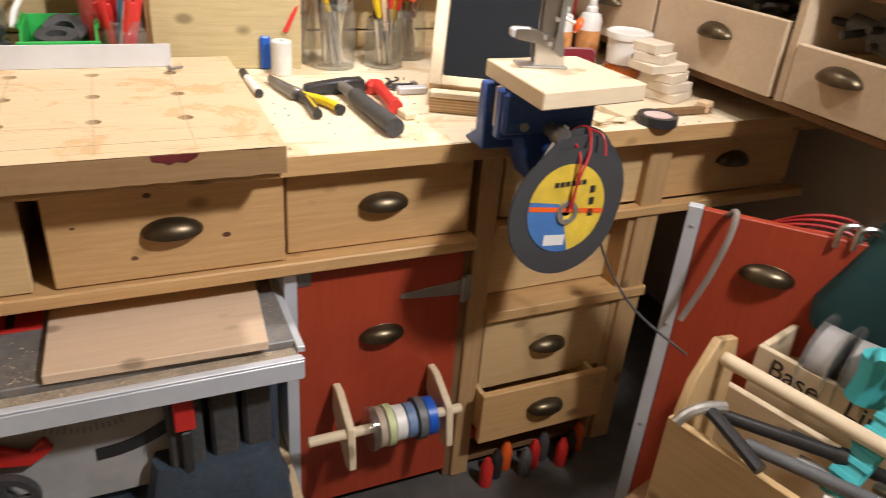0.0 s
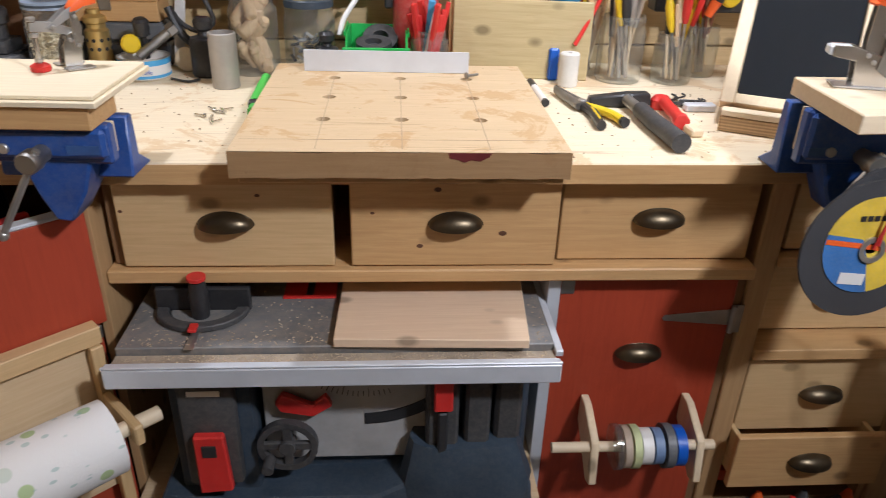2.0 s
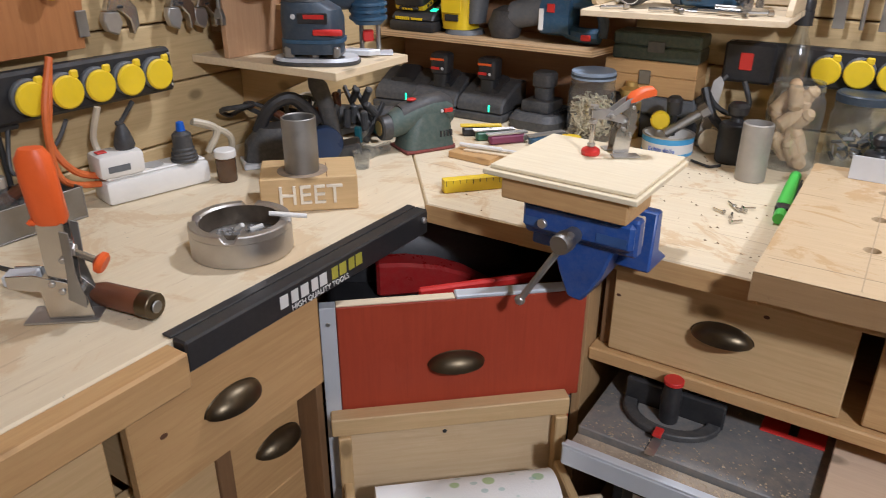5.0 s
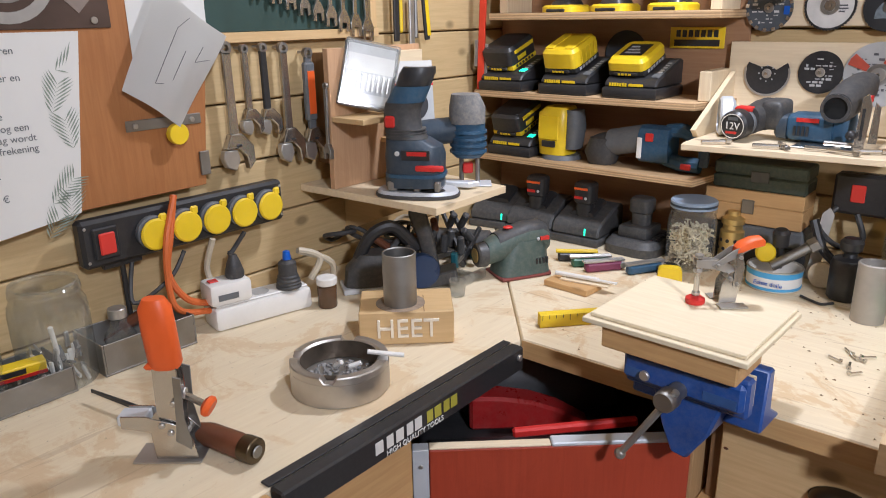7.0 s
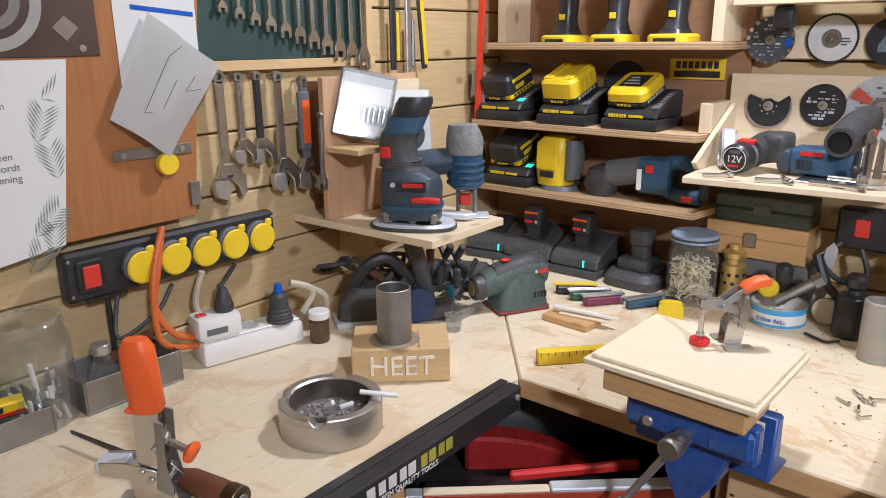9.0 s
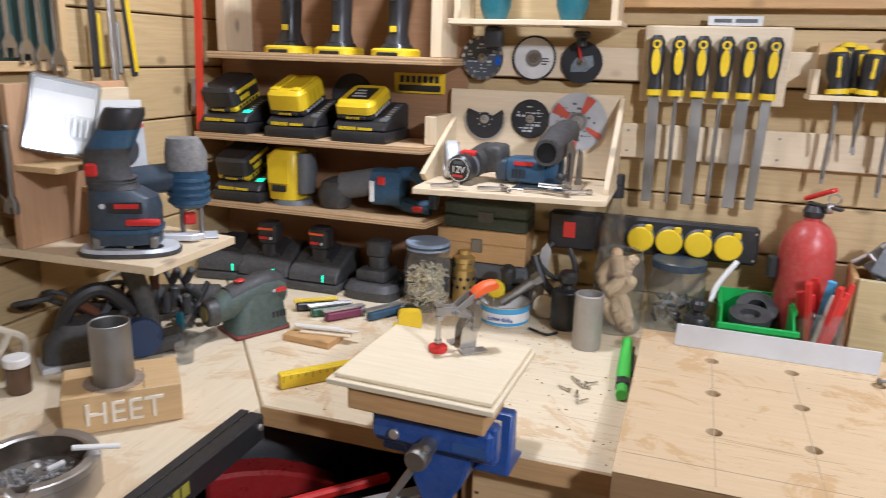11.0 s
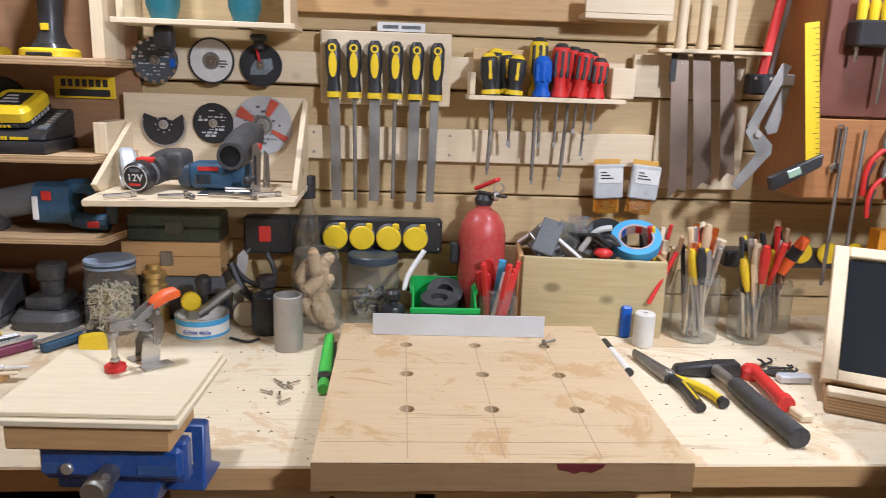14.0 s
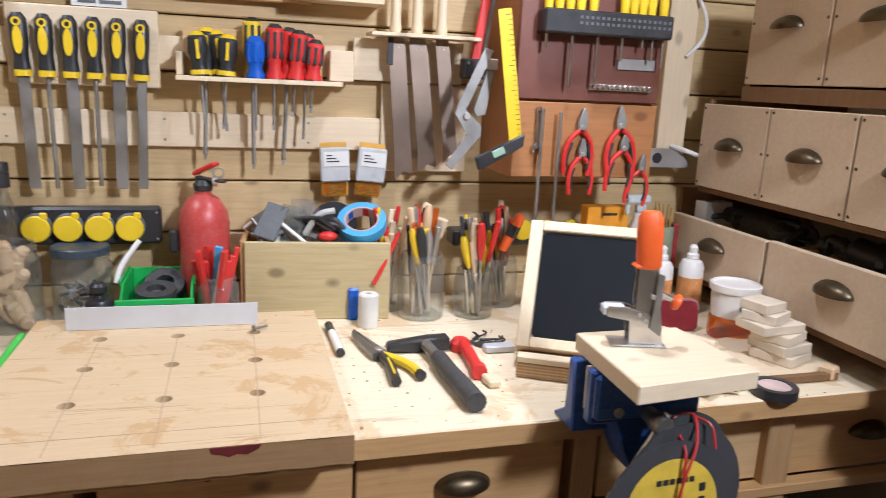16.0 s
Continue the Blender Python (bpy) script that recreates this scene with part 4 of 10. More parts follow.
def charger(m, lit=False):
    t = thing("battery_charger", "black battery charger with a lit green lamp on the shelf" if lit else "black battery charger with a sloping top on the shelf", "charger", m, "yellow tool chargers")
    part("base", bx(-0.070, 0.070, -0.085, 0.072, 0.0, 0.026, 0.006, 2), black_pl, t)
    part("dock", prism([(-0.080, 0.0265), (0.070, 0.0265), (0.070, 0.086), (0.055, 0.087), (-0.066, 0.046), (-0.078, 0.036)], -0.066, 0.066, "yz", 0.004), black_pl, t)
    tilt = pose(0, -0.063, 0.0475, 18.7, 0, 0)
    part("label_strip", moved(bx(0.045, 0.063, 0.004, 0.112, 0.0, 0.0012, 0.0004), tilt), grey_pl, t, "grey printed strip")
    for i in range(5):
        part("print_bar", moved(bx(0.048, 0.058, 0.03 + i * 0.014, 0.036 + i * 0.014, 0.0013, 0.0017, 0), tilt), inkw, t)
    part("charge_lamp", moved(bx(0.043, 0.063, 0.006, 0.024, 0.0014, 0.0024, 0.0004), tilt), green_lamp if lit else grey_pl, t, "lit green charge lamp" if lit else "unlit charge lamp")
    for i in range(7):
        part("logo_bar", moved(bx(-0.052 + i * 0.0066, -0.0472 + i * 0.0066, -0.0812, -0.0800, -0.004, 0.004, 0), pose(0, 0.001, 0.032)), yellow_pl, t)
    part("logo_bar", bx(-0.002, 0.034, -0.0802, -0.0790, 0.029, 0.035, 0), yellow_pl, t)
    return t


def battery(m, kind):
    t = thing("battery", {"slim": "slim yellow power tool battery on a charger", "fat": "large yellow power tool battery on a charger", "black": "black power tool battery with a yellow band"}[kind], "battery", m, "power tool batteries")
    h = 0.027 if kind == "slim" else 0.046
    body = black_pl if kind == "black" else yellow_pl
    w = 0.047
    part("sole", bx(-w, w, 0.004, 0.122, 0.0, 0.014, 0.004, 2), yellow_pl if kind == "black" else black_pl, t)
    part("shell", loft([oval(0, 0.062, w + 0.002, 0.063, 0.0145, 20, 7), oval(0, 0.062, w + 0.002, 0.063, 0.006 + h, 20, 7), oval(0, 0.063, w - 0.004, 0.057, 0.0145 + h, 20, 7)]), body, t)
    part("latch", bx(-0.03, 0.03, -0.003, 0.006, 0.003, 0.012, 0.002), black_pl, t)
    for i in range(4):
        part("logo_bar", bx(-0.018 + i * 0.009, -0.012 + i * 0.009, -0.0042, -0.0032, 0.005, 0.010, 0), yellow_pl, t)
    if kind == "slim":
        part("label", bx(-0.028, 0.028, 0.03, 0.10, 0.0146 + h, 0.0153 + h, 0), black_pl, t)
        for i in range(3):
            part("print_bar", bx(-0.02, 0.018 - 0.008 * i, 0.042 + i * 0.018, 0.05 + i * 0.018, 0.0154 + h, 0.0158 + h, 0), inkw, t)
    elif kind == "fat":
        for x in (-0.028, 0.028):
            part("rib", bx(x - 0.012, x + 0.012, 0.012, 0.112, 0.0140 + h, 0.0185 + h, 0.002), body, t)
        for i in range(4):
            part("rib", bx(w + 0.0015, w + 0.004, 0.03 + i * 0.022, 0.044 + i * 0.022, 0.018, 0.006 + h, 0.001), body, t)
    else:
        part("band", bx(w + 0.0005, w + 0.0032, 0.02, 0.11, 0.040, 0.050, 0.001), yellow_pl, t)
        part("badge", bx(w + 0.0005, w + 0.0030, 0.03, 0.07, 0.020, 0.032, 0.001), yellow_pl, t)
    for i in range(6):
        part("print_bar", bx(w - 0.001, w + 0.0008, 0.02 + i * 0.015, 0.029 + i * 0.015, 0.004, 0.011, 0), inkw if kind != "black" else black_pl, t)


SEAT = pose(0, -0.064, 0.0485, 18.7, 0, 0)
for x, k, z in ((-1.320, "black", 1.2785), (-1.130, "fat", 1.2785), (-0.950, "slim", 1.2785), (-1.290, "black", 1.1085)):
    charger(at(x, -0.071, z), k == "black")
    battery(at(x - 0.018, -0.071, z) @ SEAT, k)


def drill_foot(x):
    t = thing("cordless_drill", "yellow and black cordless drill standing on the shelf", "drill", at(x, -0.085, 1.4755), "cordless drills on the shelf")
    part("foot", loft([oval(0, 0, 0.050, 0.054, 0.0, 18, 4), oval(0, 0, 0.050, 0.054, 0.012, 18, 4), oval(0, 0.002, 0.044, 0.048, 0.017, 18, 4)]), yellow_pl, t)
    part("foot_step", loft([oval(0, 0.004, 0.034, 0.038, 0.0172, 16, 4), oval(0, 0.005, 0.030, 0.036, 0.026, 16, 3)]), black_pl, t)
    part("foot_slot", bx(-0.026, 0.026, -0.0555, -0.04, 0.0005, 0.008, 0.002), black_pl, t)
    part("grip", loft([oval(0, 0.006, 0.029, 0.034, 0.0265), oval(0.001, 0.008, 0.021, 0.026, 0.050), oval(0.002, 0.010, 0.022, 0.028, 0.10), oval(0.002, 0.008, 0.025, 0.032, 0.17)]), black_pl, t)
    part("badge", bx(-0.008, 0.008, -0.021, -0.015, 0.052, 0.066, 0.001), yellow_pl, t)
    part("trigger", bx(-0.008, 0.008, -0.034, -0.018, 0.12, 0.155, 0.003), grey_pl, t)
    part("motor", loft([oval(0.0, -0.01, 0.03, 0.085, 0.171, 16, 3), oval(0.0, -0.01, 0.036, 0.09, 0.205, 16, 3), oval(0, -0.01, 0.028, 0.08, 0.235, 16, 3)]), yellow_pl, t)


for x in (-1.165, -1.030, -0.885):
    drill_foot(x)


def yellow_sander():
    t = thing("cordless_sander", "yellow cordless sander standing on the lower shelf", "sander", at(-1.158, -0.095, 1.1085) @ Matrix.Diagonal((1.0, 1.0, 0.95, 1)))
    part("pad", loft([oval(0, 0, 0.055, 0.05, 0, 18, 2), oval(0, 0, 0.05, 0.045, 0.012, 18, 2)]), grey_pl, t)
    part("body", loft([oval(-0.012, 0, 0.042, 0.042, 0.0125, 16, 3.5), oval(-0.014, 0, 0.046, 0.045, 0.07, 16, 3.5), oval(-0.012, 0, 0.046, 0.045, 0.125, 16, 3.5), oval(-0.006, 0, 0.034, 0.035, 0.142, 16, 3)]), yellow_pl, t)
    part("grip", loft([oval(0.036, 0, 0.018, 0.03, 0.03), oval(0.04, 0, 0.022, 0.032, 0.09), oval(0.036, 0, 0.02, 0.03, 0.135)]), grey_pl, t)
    part("logo_plate", bx(-0.034, 0.006, -0.0475, -0.044, 0.035, 0.052, 0.001), black_pl, t)
    part("front_frame", bx(-0.044, 0.015, -0.048, -0.0445, 0.055, 0.12, 0.003), yellow_pl, t)


yellow_sander()


def multi_tool():
    t = thing("cordless_saw", "blue cordless saw with a black grip lying on the shelf", "power tool", at(-0.928, -0.10, 1.1085))
    part("nose", loft([oval(-0.108, 0, 0.034, 0.030, 0.001), oval(-0.108, 0, 0.044, 0.038, 0.030), oval(-0.100, 0, 0.038, 0.034, 0.066), oval(-0.095, 0, 0.022, 0.02, 0.076)]), rubber, t)
    part("neck", moved(rod(0.033, 0.10, "x", (0, 0, 0), 16), pose(-0.085, 0, 0.055, 0, -12, 0)), grey_pl, t)
    part("body", loft([[(0.0 + p[2], p[0], 0.062 + p[1]) for p in oval(0, 0, 0.035, 0.045, z, 14, 3)] for z in (0.0, 0.04, 0.075)]), blue_pl, t)
    part("upper_grip", tube([(0.06, 0, 0.095), (0.10, 0, 0.098), (0.135, 0, 0.08)], 0.017, 10), blue_pl, t)
    part("lower_grip", tube([(0.06, 0, 0.03), (0.10, -0.005, 0.022), (0.145, -0.005, 0.022)], 0.018, 10), blue_pl, t)
    part("rear_bridge", tube([(0.135, 0, 0.085), (0.15, 0, 0.055), (0.148, 0, 0.02)], 0.013, 10), navy_pl, t)
    part("button", bx(0.02, 0.04, -0.0385, -0.033, 0.072, 0.092, 0.002), red_pl, t, "red switch button")
    part("button", bx(0.105, 0.13, -0.026, -0.019, 0.012, 0.026, 0.002), red_pl, t, "red release button")
    part("label", bx(0.0, 0.012, -0.038, -0.0345, 0.03, 0.08, 0.001), white_pl, t)


multi_tool()


def sloped_shelf():
    t = thing("angled_shelf", "pale plywood display shelf for cutting discs and small tools", "shelf")
    part("back_board", bx(-0.775, -0.372, -0.002, 0.0105, 1.215, 1.405, 0.001), pale_x, t)
    part("shelf_board", prism([(-0.770, -0.003), (-0.365, -0.003), (-0.362, -0.250), (-0.390, -0.262), (-0.755, -0.300), (-0.760, -0.280)], 1.200, 1.212, "xy", 0.001), pale_x, t)
    part("side_board", prism([(-0.003, 1.2125), (-0.20, 1.2125), (-0.22, 1.23), (-0.003, 1.34)], -0.770, -0.758, "yz", 0.001), pale_y, t)
    part("side_board", prism([(-0.003, 1.2125), (-0.19, 1.2125), (-0.19, 1.225), (-0.003, 1.40)], -0.378, -0.366, "yz", 0.001), pale_y, t)


sloped_shelf()


def disc(x, z, r, y, mat, centre, label, cut=False, teeth=0, ink=None, tips=0):
    t = thing("cutting_disc", label, "disc", at(x, y, z), "discs on the wall")
    if cut:
        pts = [(r * math.cos(a), r * math.sin(a)) for a in (math.radians(150 + 240 * i / 26) for i in range(27))] + [(0.4 * r, 0.18 * r), (0.1 * r, 0.34 * r), (-0.3 * r, 0.3 * r)]
        part("plate", prism(pts, -0.002, 0, "xz", 0), mat, t)
        rim = [(q * r * math.cos(a), q * r * math.sin(a)) for q, ks in ((1.04, range(19)), (0.95, range(18, -1, -1))) for a in (math.radians(165 + 210 * k / 18) for k in ks)]
        part("cutting_rim", prism(rim, -0.0028, -0.0022, "xz", 0), steel, t)
        for i in range(8):
            part("slot", rod(0.0018, 0.0006, "y", (0.36 * r * math.cos(i * 0.785), -0.0030, 0.36 * r * math.sin(i * 0.785)), 8, 0.0001), inkw, t)
    elif teeth:
        pts = []
        for i in range(teeth):
            a = 6.28318531 * i / teeth
            pts += [(r * math.cos(a), r * math.sin(a)), (r * 0.95 * math.cos(a + 1.2 / teeth), r * 0.95 * math.sin(a + 1.2 / teeth))]
        part("plate", prism(pts, -0.002, 0, "xz", 0), mat, t)
    else:
        part("plate", ring(r, 0.006, 0.0022, "y", (0, -0.0022, 0), 40), mat, t)
    for i in range(tips):
        part("rim_tip", moved(bx(r * 0.86, r * 1.02, -0.0040, -0.0024, -0.0042, 0.0042, 0.0004), pose(0, 0, 0, 0, 360 / tips * i + 6, 0)), chrome, t)
    part("hub", rod(r * 0.22, 0.003, "y", (0, -0.0058, 0), 16), centre, t)
    part("nail", rod(0.004, 0.006, "y", (0, -0.0121, 0), 8), chrome, t)
    if ink:
        rnd = random.Random(int(x * 1000))
        for row in range(9):
            pz = (row - 4) * r * 0.155
            half = math.sqrt(max(0.0, (r * 0.74) ** 2 - pz * pz))
            px = -half
            while px < half:
                w = rnd.uniform(0.004, 0.012)
                if math.hypot(px + w / 2, pz) > r * 0.30 and rnd.random() < 0.62 and px + w < half:
                    hh = rnd.choice((0.0009, 0.0014, 0.0024))
                    part("print_bar", bx(px, px + w, -0.0031, -0.0024, pz - hh, pz + hh, 0), ink, t)
                px += w + 0.003
    return t


darkink = paint("dark_print", (0.10, 0.10, 0.11))
d1 = disc(-0.703, 1.477, 0.050, 0.0085, paint("blue_grey_disc", (0.085, 0.10, 0.12), 0.5, 0.2), dull_steel, "segmented grey diamond disc hung on the batten", ink=inkw, tips=16)
part("blue_sticker", bx(0.032, 0.044, -0.0050, -0.0042, -0.014, 0.004, 0), bright_blue, d1)
part("plug", bx(0.012, 0.045, -0.030, -0.0055, 0.018, 0.075, 0.006, 2), black_pl, d1, "black tool head in front")
d2 = disc(-0.580, 1.480, 0.052, 0.0085, black_pl, chrome, "bright silver cutting disc on a black backing", teeth=48)
part("silver_face", ring(0.046, 0.008, 0.0012, "y", (0, -0.0036, 0), 40), paint("silver_disc", (0.72, 0.71, 0.69), 0.45, 0.05), d2, "bright silver face")
for i, w in enumerate((0.016, 0.018, 0.012)):
    part("print_bar", bx(0.018, 0.018 + w, -0.0043, -0.0037, -0.002 - i * 0.006, 0.0012 - i * 0.006, 0), darkink, d2)
part("flange", ring(0.019, 0.012, 0.0015, "y", (0, -0.0054, 0), 24), dull_steel, d2)
d3 = disc(-0.471, 1.474, 0.048, 0.0085, paint("dark_disc", (0.030, 0.032, 0.036), 0.5, 0.2), dull_steel, "dark fine toothed saw blade hung on the batten", teeth=60)
part("worn_patch", prism([(-0.024, -0.022), (0.012, -0.020), (0.028, -0.006), (0.024, 0.016), (-0.012, 0.010), (-0.022, -0.004)], -0.0030, -0.0024, "xz", 0), paint("grey_blue_print", (0.20, 0.24, 0.27), 0.6, wear=0.8, scale=300), d3)
part("red_key", moved(bx(-0.003, 0.003, -0.010, -0.0065, 0.008, 0.036, 0.001), pose(0, 0, 0, 0, -12, 0)), red_pl, d3, "red key on the hub")
part("holder_knob", join(rod(0.019, 0.014, "z", (0.0, -0.02, 0.052), 18, 0.004), rod(0.012, 0.018, "z", (0.0, -0.02, 0.034), 14)), black_pl, d3, "black knob above the blade")
disc(-0.688, 1.337, 0.048, -0.004, black_pl, steel, "black segment saw blade on the display shelf", cut=True)
disc(-0.578, 1.343, 0.045, -0.004, black_pl, steel, "black cutting disc on the display shelf", ink=inkw)
d = disc(-0.468, 1.342, 0.066, -0.004, paint("grey_disc", (0.42, 0.42, 0.42), 0.8), steel, "grey and red cutting disc on the display shelf", ink=darkink)
faded = paint("faded_red", (0.55, 0.09, 0.05), 0.7, wear=0.5)
for mid, half in ((62, 13), (150, 15), (-30, 8)):
    ang = [math.radians(mid + k) for k in (-half, half)] + [math.radians(mid + k) for k in (half * 0.8, 0, -half * 0.8)]
    rad = (0.024, 0.024, 0.062, 0.063, 0.062)
    part("red_sector", prism([(q * math.cos(k), q * math.sin(k)) for k, q in zip(ang, rad)], -0.0042, -0.0034, "xz", 0), faded, d)
part("centre_ring", ring(0.022, 0.013, 0.001, "y", (0, -0.0035, 0), 24), dull_steel, d)


def grinder12():
    t = thing("mini_grinder", "black and red small cordless grinder lying on the shelf", "power tool", pose(-0.681, -0.222, 1.2455, 5, 0, -11))
    part("battery", lathe([(0, 0), (0.026, 0.0), (0.0305, 0.006), (0.031, 0.03), (0.029, 0.034), (0, 0.034)], 24, "y"), black_pl, t)
    part("collar", rod(0.0295, 0.012, "y", (0, 0.0345, 0.0), 22, 0.003), grey_pl, t)
    part("red_collar", bx(-0.018, 0.018, 0.036, 0.058, 0.022, 0.033, 0.004, 2), red_pl, t, "red release catch")
    part("body", loft([[(p[0] + y * 0.12, y, p[1] + y * 0.06) for p in oval(0, 0, w, w * 1.05, 0, 18, 3)] for y, w in ((0.047, 0.027), (0.07, 0.026), (0.10, 0.030), (0.125, 0.030))]), rubber, t)
    part("head", bx(0.018, 0.066, 0.07, 0.128, -0.018, 0.042, 0.012, 3), dusty_pl, t)
    part("end_label", ring(0.0255, 0.0238, 0.0006, "y", (0, -0.0004, 0), 28), white_pl, t)
    words("12V", 0.021, white_pl, t, Matrix.Translation((0, -0.0006, 0.0)) @ FACE)
    part("red_print", bx(-0.014, 0.010, -0.0008, -0.0002, -0.016, -0.011, 0), red_pl, t)
    part("top_print", bx(-0.010, 0.012, -0.0008, -0.0002, 0.012, 0.019, 0.0), grey_pl, t)


grinder12()
solid("guard_ring", moved(lathe([(0.030, 0), (0.034, 0.004), (0.034, 0.02), (0.026, 0.026), (0.010, 0.026), (0.010, 0.022), (0.025, 0.02), (0.030, 0.004), (0.030, 0)], 24, "y"), pose(-0.738, -0.145, 1.2548, 0, 0, -66) @ Matrix.Scale(1.24, 4)), alu, "round light grey tool guard standing on the shelf", "guard")


def jig_saw():
    t = thing("mini_saw", "blue small circular saw with black hood and chrome guide", "power tool", at(-0.555, -0.125, 1.2125))
    part("motor", loft([[(x, p[0] - 0.006, 0.032 + p[1]) for p in oval(0, 0, w, h, 0, 18, 4)] for x, w, h in ((-0.036, 0.030, 0.024), (-0.028, 0.034, 0.028), (0.05, 0.036, 0.030))]), blue_pl, t)
    part("battery", loft([[(x, p[0] - 0.006, 0.030 + p[1]) for p in oval(0, 0, w, h, 0, 18, 4)] for x, w, h in ((-0.062, 0.024, 0.018), (-0.056, 0.032, 0.025), (-0.0365, 0.033, 0.026))]), navy_pl, t)
    part("label", bx(-0.018, 0.024, -0.0418, -0.0385, 0.044, 0.052, 0.0), red_pl, t)
    for i in range(4):
        part("vent", bx(-0.022 + i * 0.008, -0.017 + i * 0.008, -0.0425, -0.0385, 0.016, 0.036, 0), black_pl, t)
    hood = [[(x + p[0], y, z + p[1]) for p in oval(0, 0, w, h, 0, 20, 2.4)] for x, y, z, w, h in ((0.056, -0.066, 0.078, 0.027, 0.028), (0.058, -0.050, 0.080, 0.030, 0.031), (0.068, -0.015, 0.096, 0.031, 0.035), (0.080, 0.02, 0.112, 0.028, 0.030), (0.086, 0.045, 0.118, 0.018, 0.020))]
    part("hood", loft(hood), rubber, t, "black rubber dust hood")
    part("hood_collar", loft([[(0.058 + p[0], -0.01 + p[1], z) for p in oval(0, 0, w, w, 0, 18, 3)] for z, w in ((0.006, 0.026), (0.05, 0.028), (0.062, 0.026))]), blue_pl, t)
    part("hood_rim", ring(0.027, 0.0215, 0.006, "y", (0.056, -0.0725, 0.078), 24), rubber, t)
    # near-black disc painted as the shade inside the hood's mouth
    part("hood_mouth", rod(0.0225, 0.0012, "y", (0.056, -0.0676, 0.078), 24, 0.0002), paint("hollow_shade", (0.004, 0.004, 0.004), 0.9), t)
    part("button", bx(0.096, 0.105, -0.01, 0.012, 0.085, 0.100, 0.002), red_pl, t, "red switch")
    part("guide_plate", prism([(0.094, 0.004), (0.112, 0.004), (0.116, 0.085), (0.108, 0.108), (0.098, 0.10)], -0.060, -0.056, "xz", 0.0008), chrome, t, "chrome depth guide")
    part("guide_plate", prism([(0.112, 0.010), (0.128, 0.010), (0.126, 0.08), (0.116, 0.09)], -0.03, -0.027, "xz", 0.0008), chrome, t, "chrome depth guide")
    part("guide_slot", bx(0.101, 0.106, -0.0608, -0.0602, 0.02, 0.08, 0), black_pl, t)
    part("base_plate", bx(-0.01, 0.13, -0.095, 0.03, 0.0005, 0.003, 0.001), chrome, t)
    part("knob", ball(0.010, 0.010, 0.010, (0.090, -0.074, 0.030), 10), black_pl, t)
    part("bar", rod(0.005, 0.05, "x", (0.045, -0.075, 0.012), 10), chrome, t)


jig_saw()
rnd = random.Random(8)
for i, (x, y, a) in enumerate(((-0.60, -0.26, 20), (-0.575, -0.235, -60), (-0.51, -0.235, 8), (-0.47, -0.245, -15), (-0.43, -0.22, 30), (-0.70, -0.27, 40))):
    solid("steel_bit", moved(join(rod(0.004, 0.05, "x", (-0.025, 0, 0), 8), rod(0.006, 0.012, "x", (0.025, 0, 0), 6)), pose(x, y, 1.2185, 0, 0, a)), chrome, "loose steel bit or key lying on the display shelf", "bit", group="loose bits on the display shelf")


def upper_rack():
    t = thing("tool_rack", "pale wooden rack holding teal power tools by their heads", "rack")
    part("shelf_board", bx(-0.752, -0.378, -0.110, 0.0115, 1.548, 1.559, 0.001), pale_x, t)
    part("side_board", bx(-0.742, -0.728, -0.10, 0.0115, 1.5595, 1.70, 0.001), pale_z, t)
    part("side_board", bx(-0.402, -0.388, -0.10, 0.0115, 1.5595, 1.70, 0.001), pale_z, t)
    for x, zz in ((-0.660, 1.515), (-0.490, 1.52)):
        h = thing("teal_tool", "teal and black power tool hanging through the rack", "power tool", at(x, -0.055, 1.5595), "teal tools in the rack")
        part("body", loft([oval(0, 0, 0.024, 0.026, 0.001), oval(0, 0, 0.034, 0.034, 0.03), oval(0, 0, 0.036, 0.036, 0.16)]), teal_pl, h)
        part("collar", lathe([(0, -0.013), (0.017, -0.013), (0.02, 0.0), (0, 0.0)], 14), black_pl, h)
        if x < -0.6:
            part("grip_end", bx(-0.02, 0.02, -0.02, 0.02, -0.058, -0.0135, 0.008, 2), black_pl, h)


upper_rack()


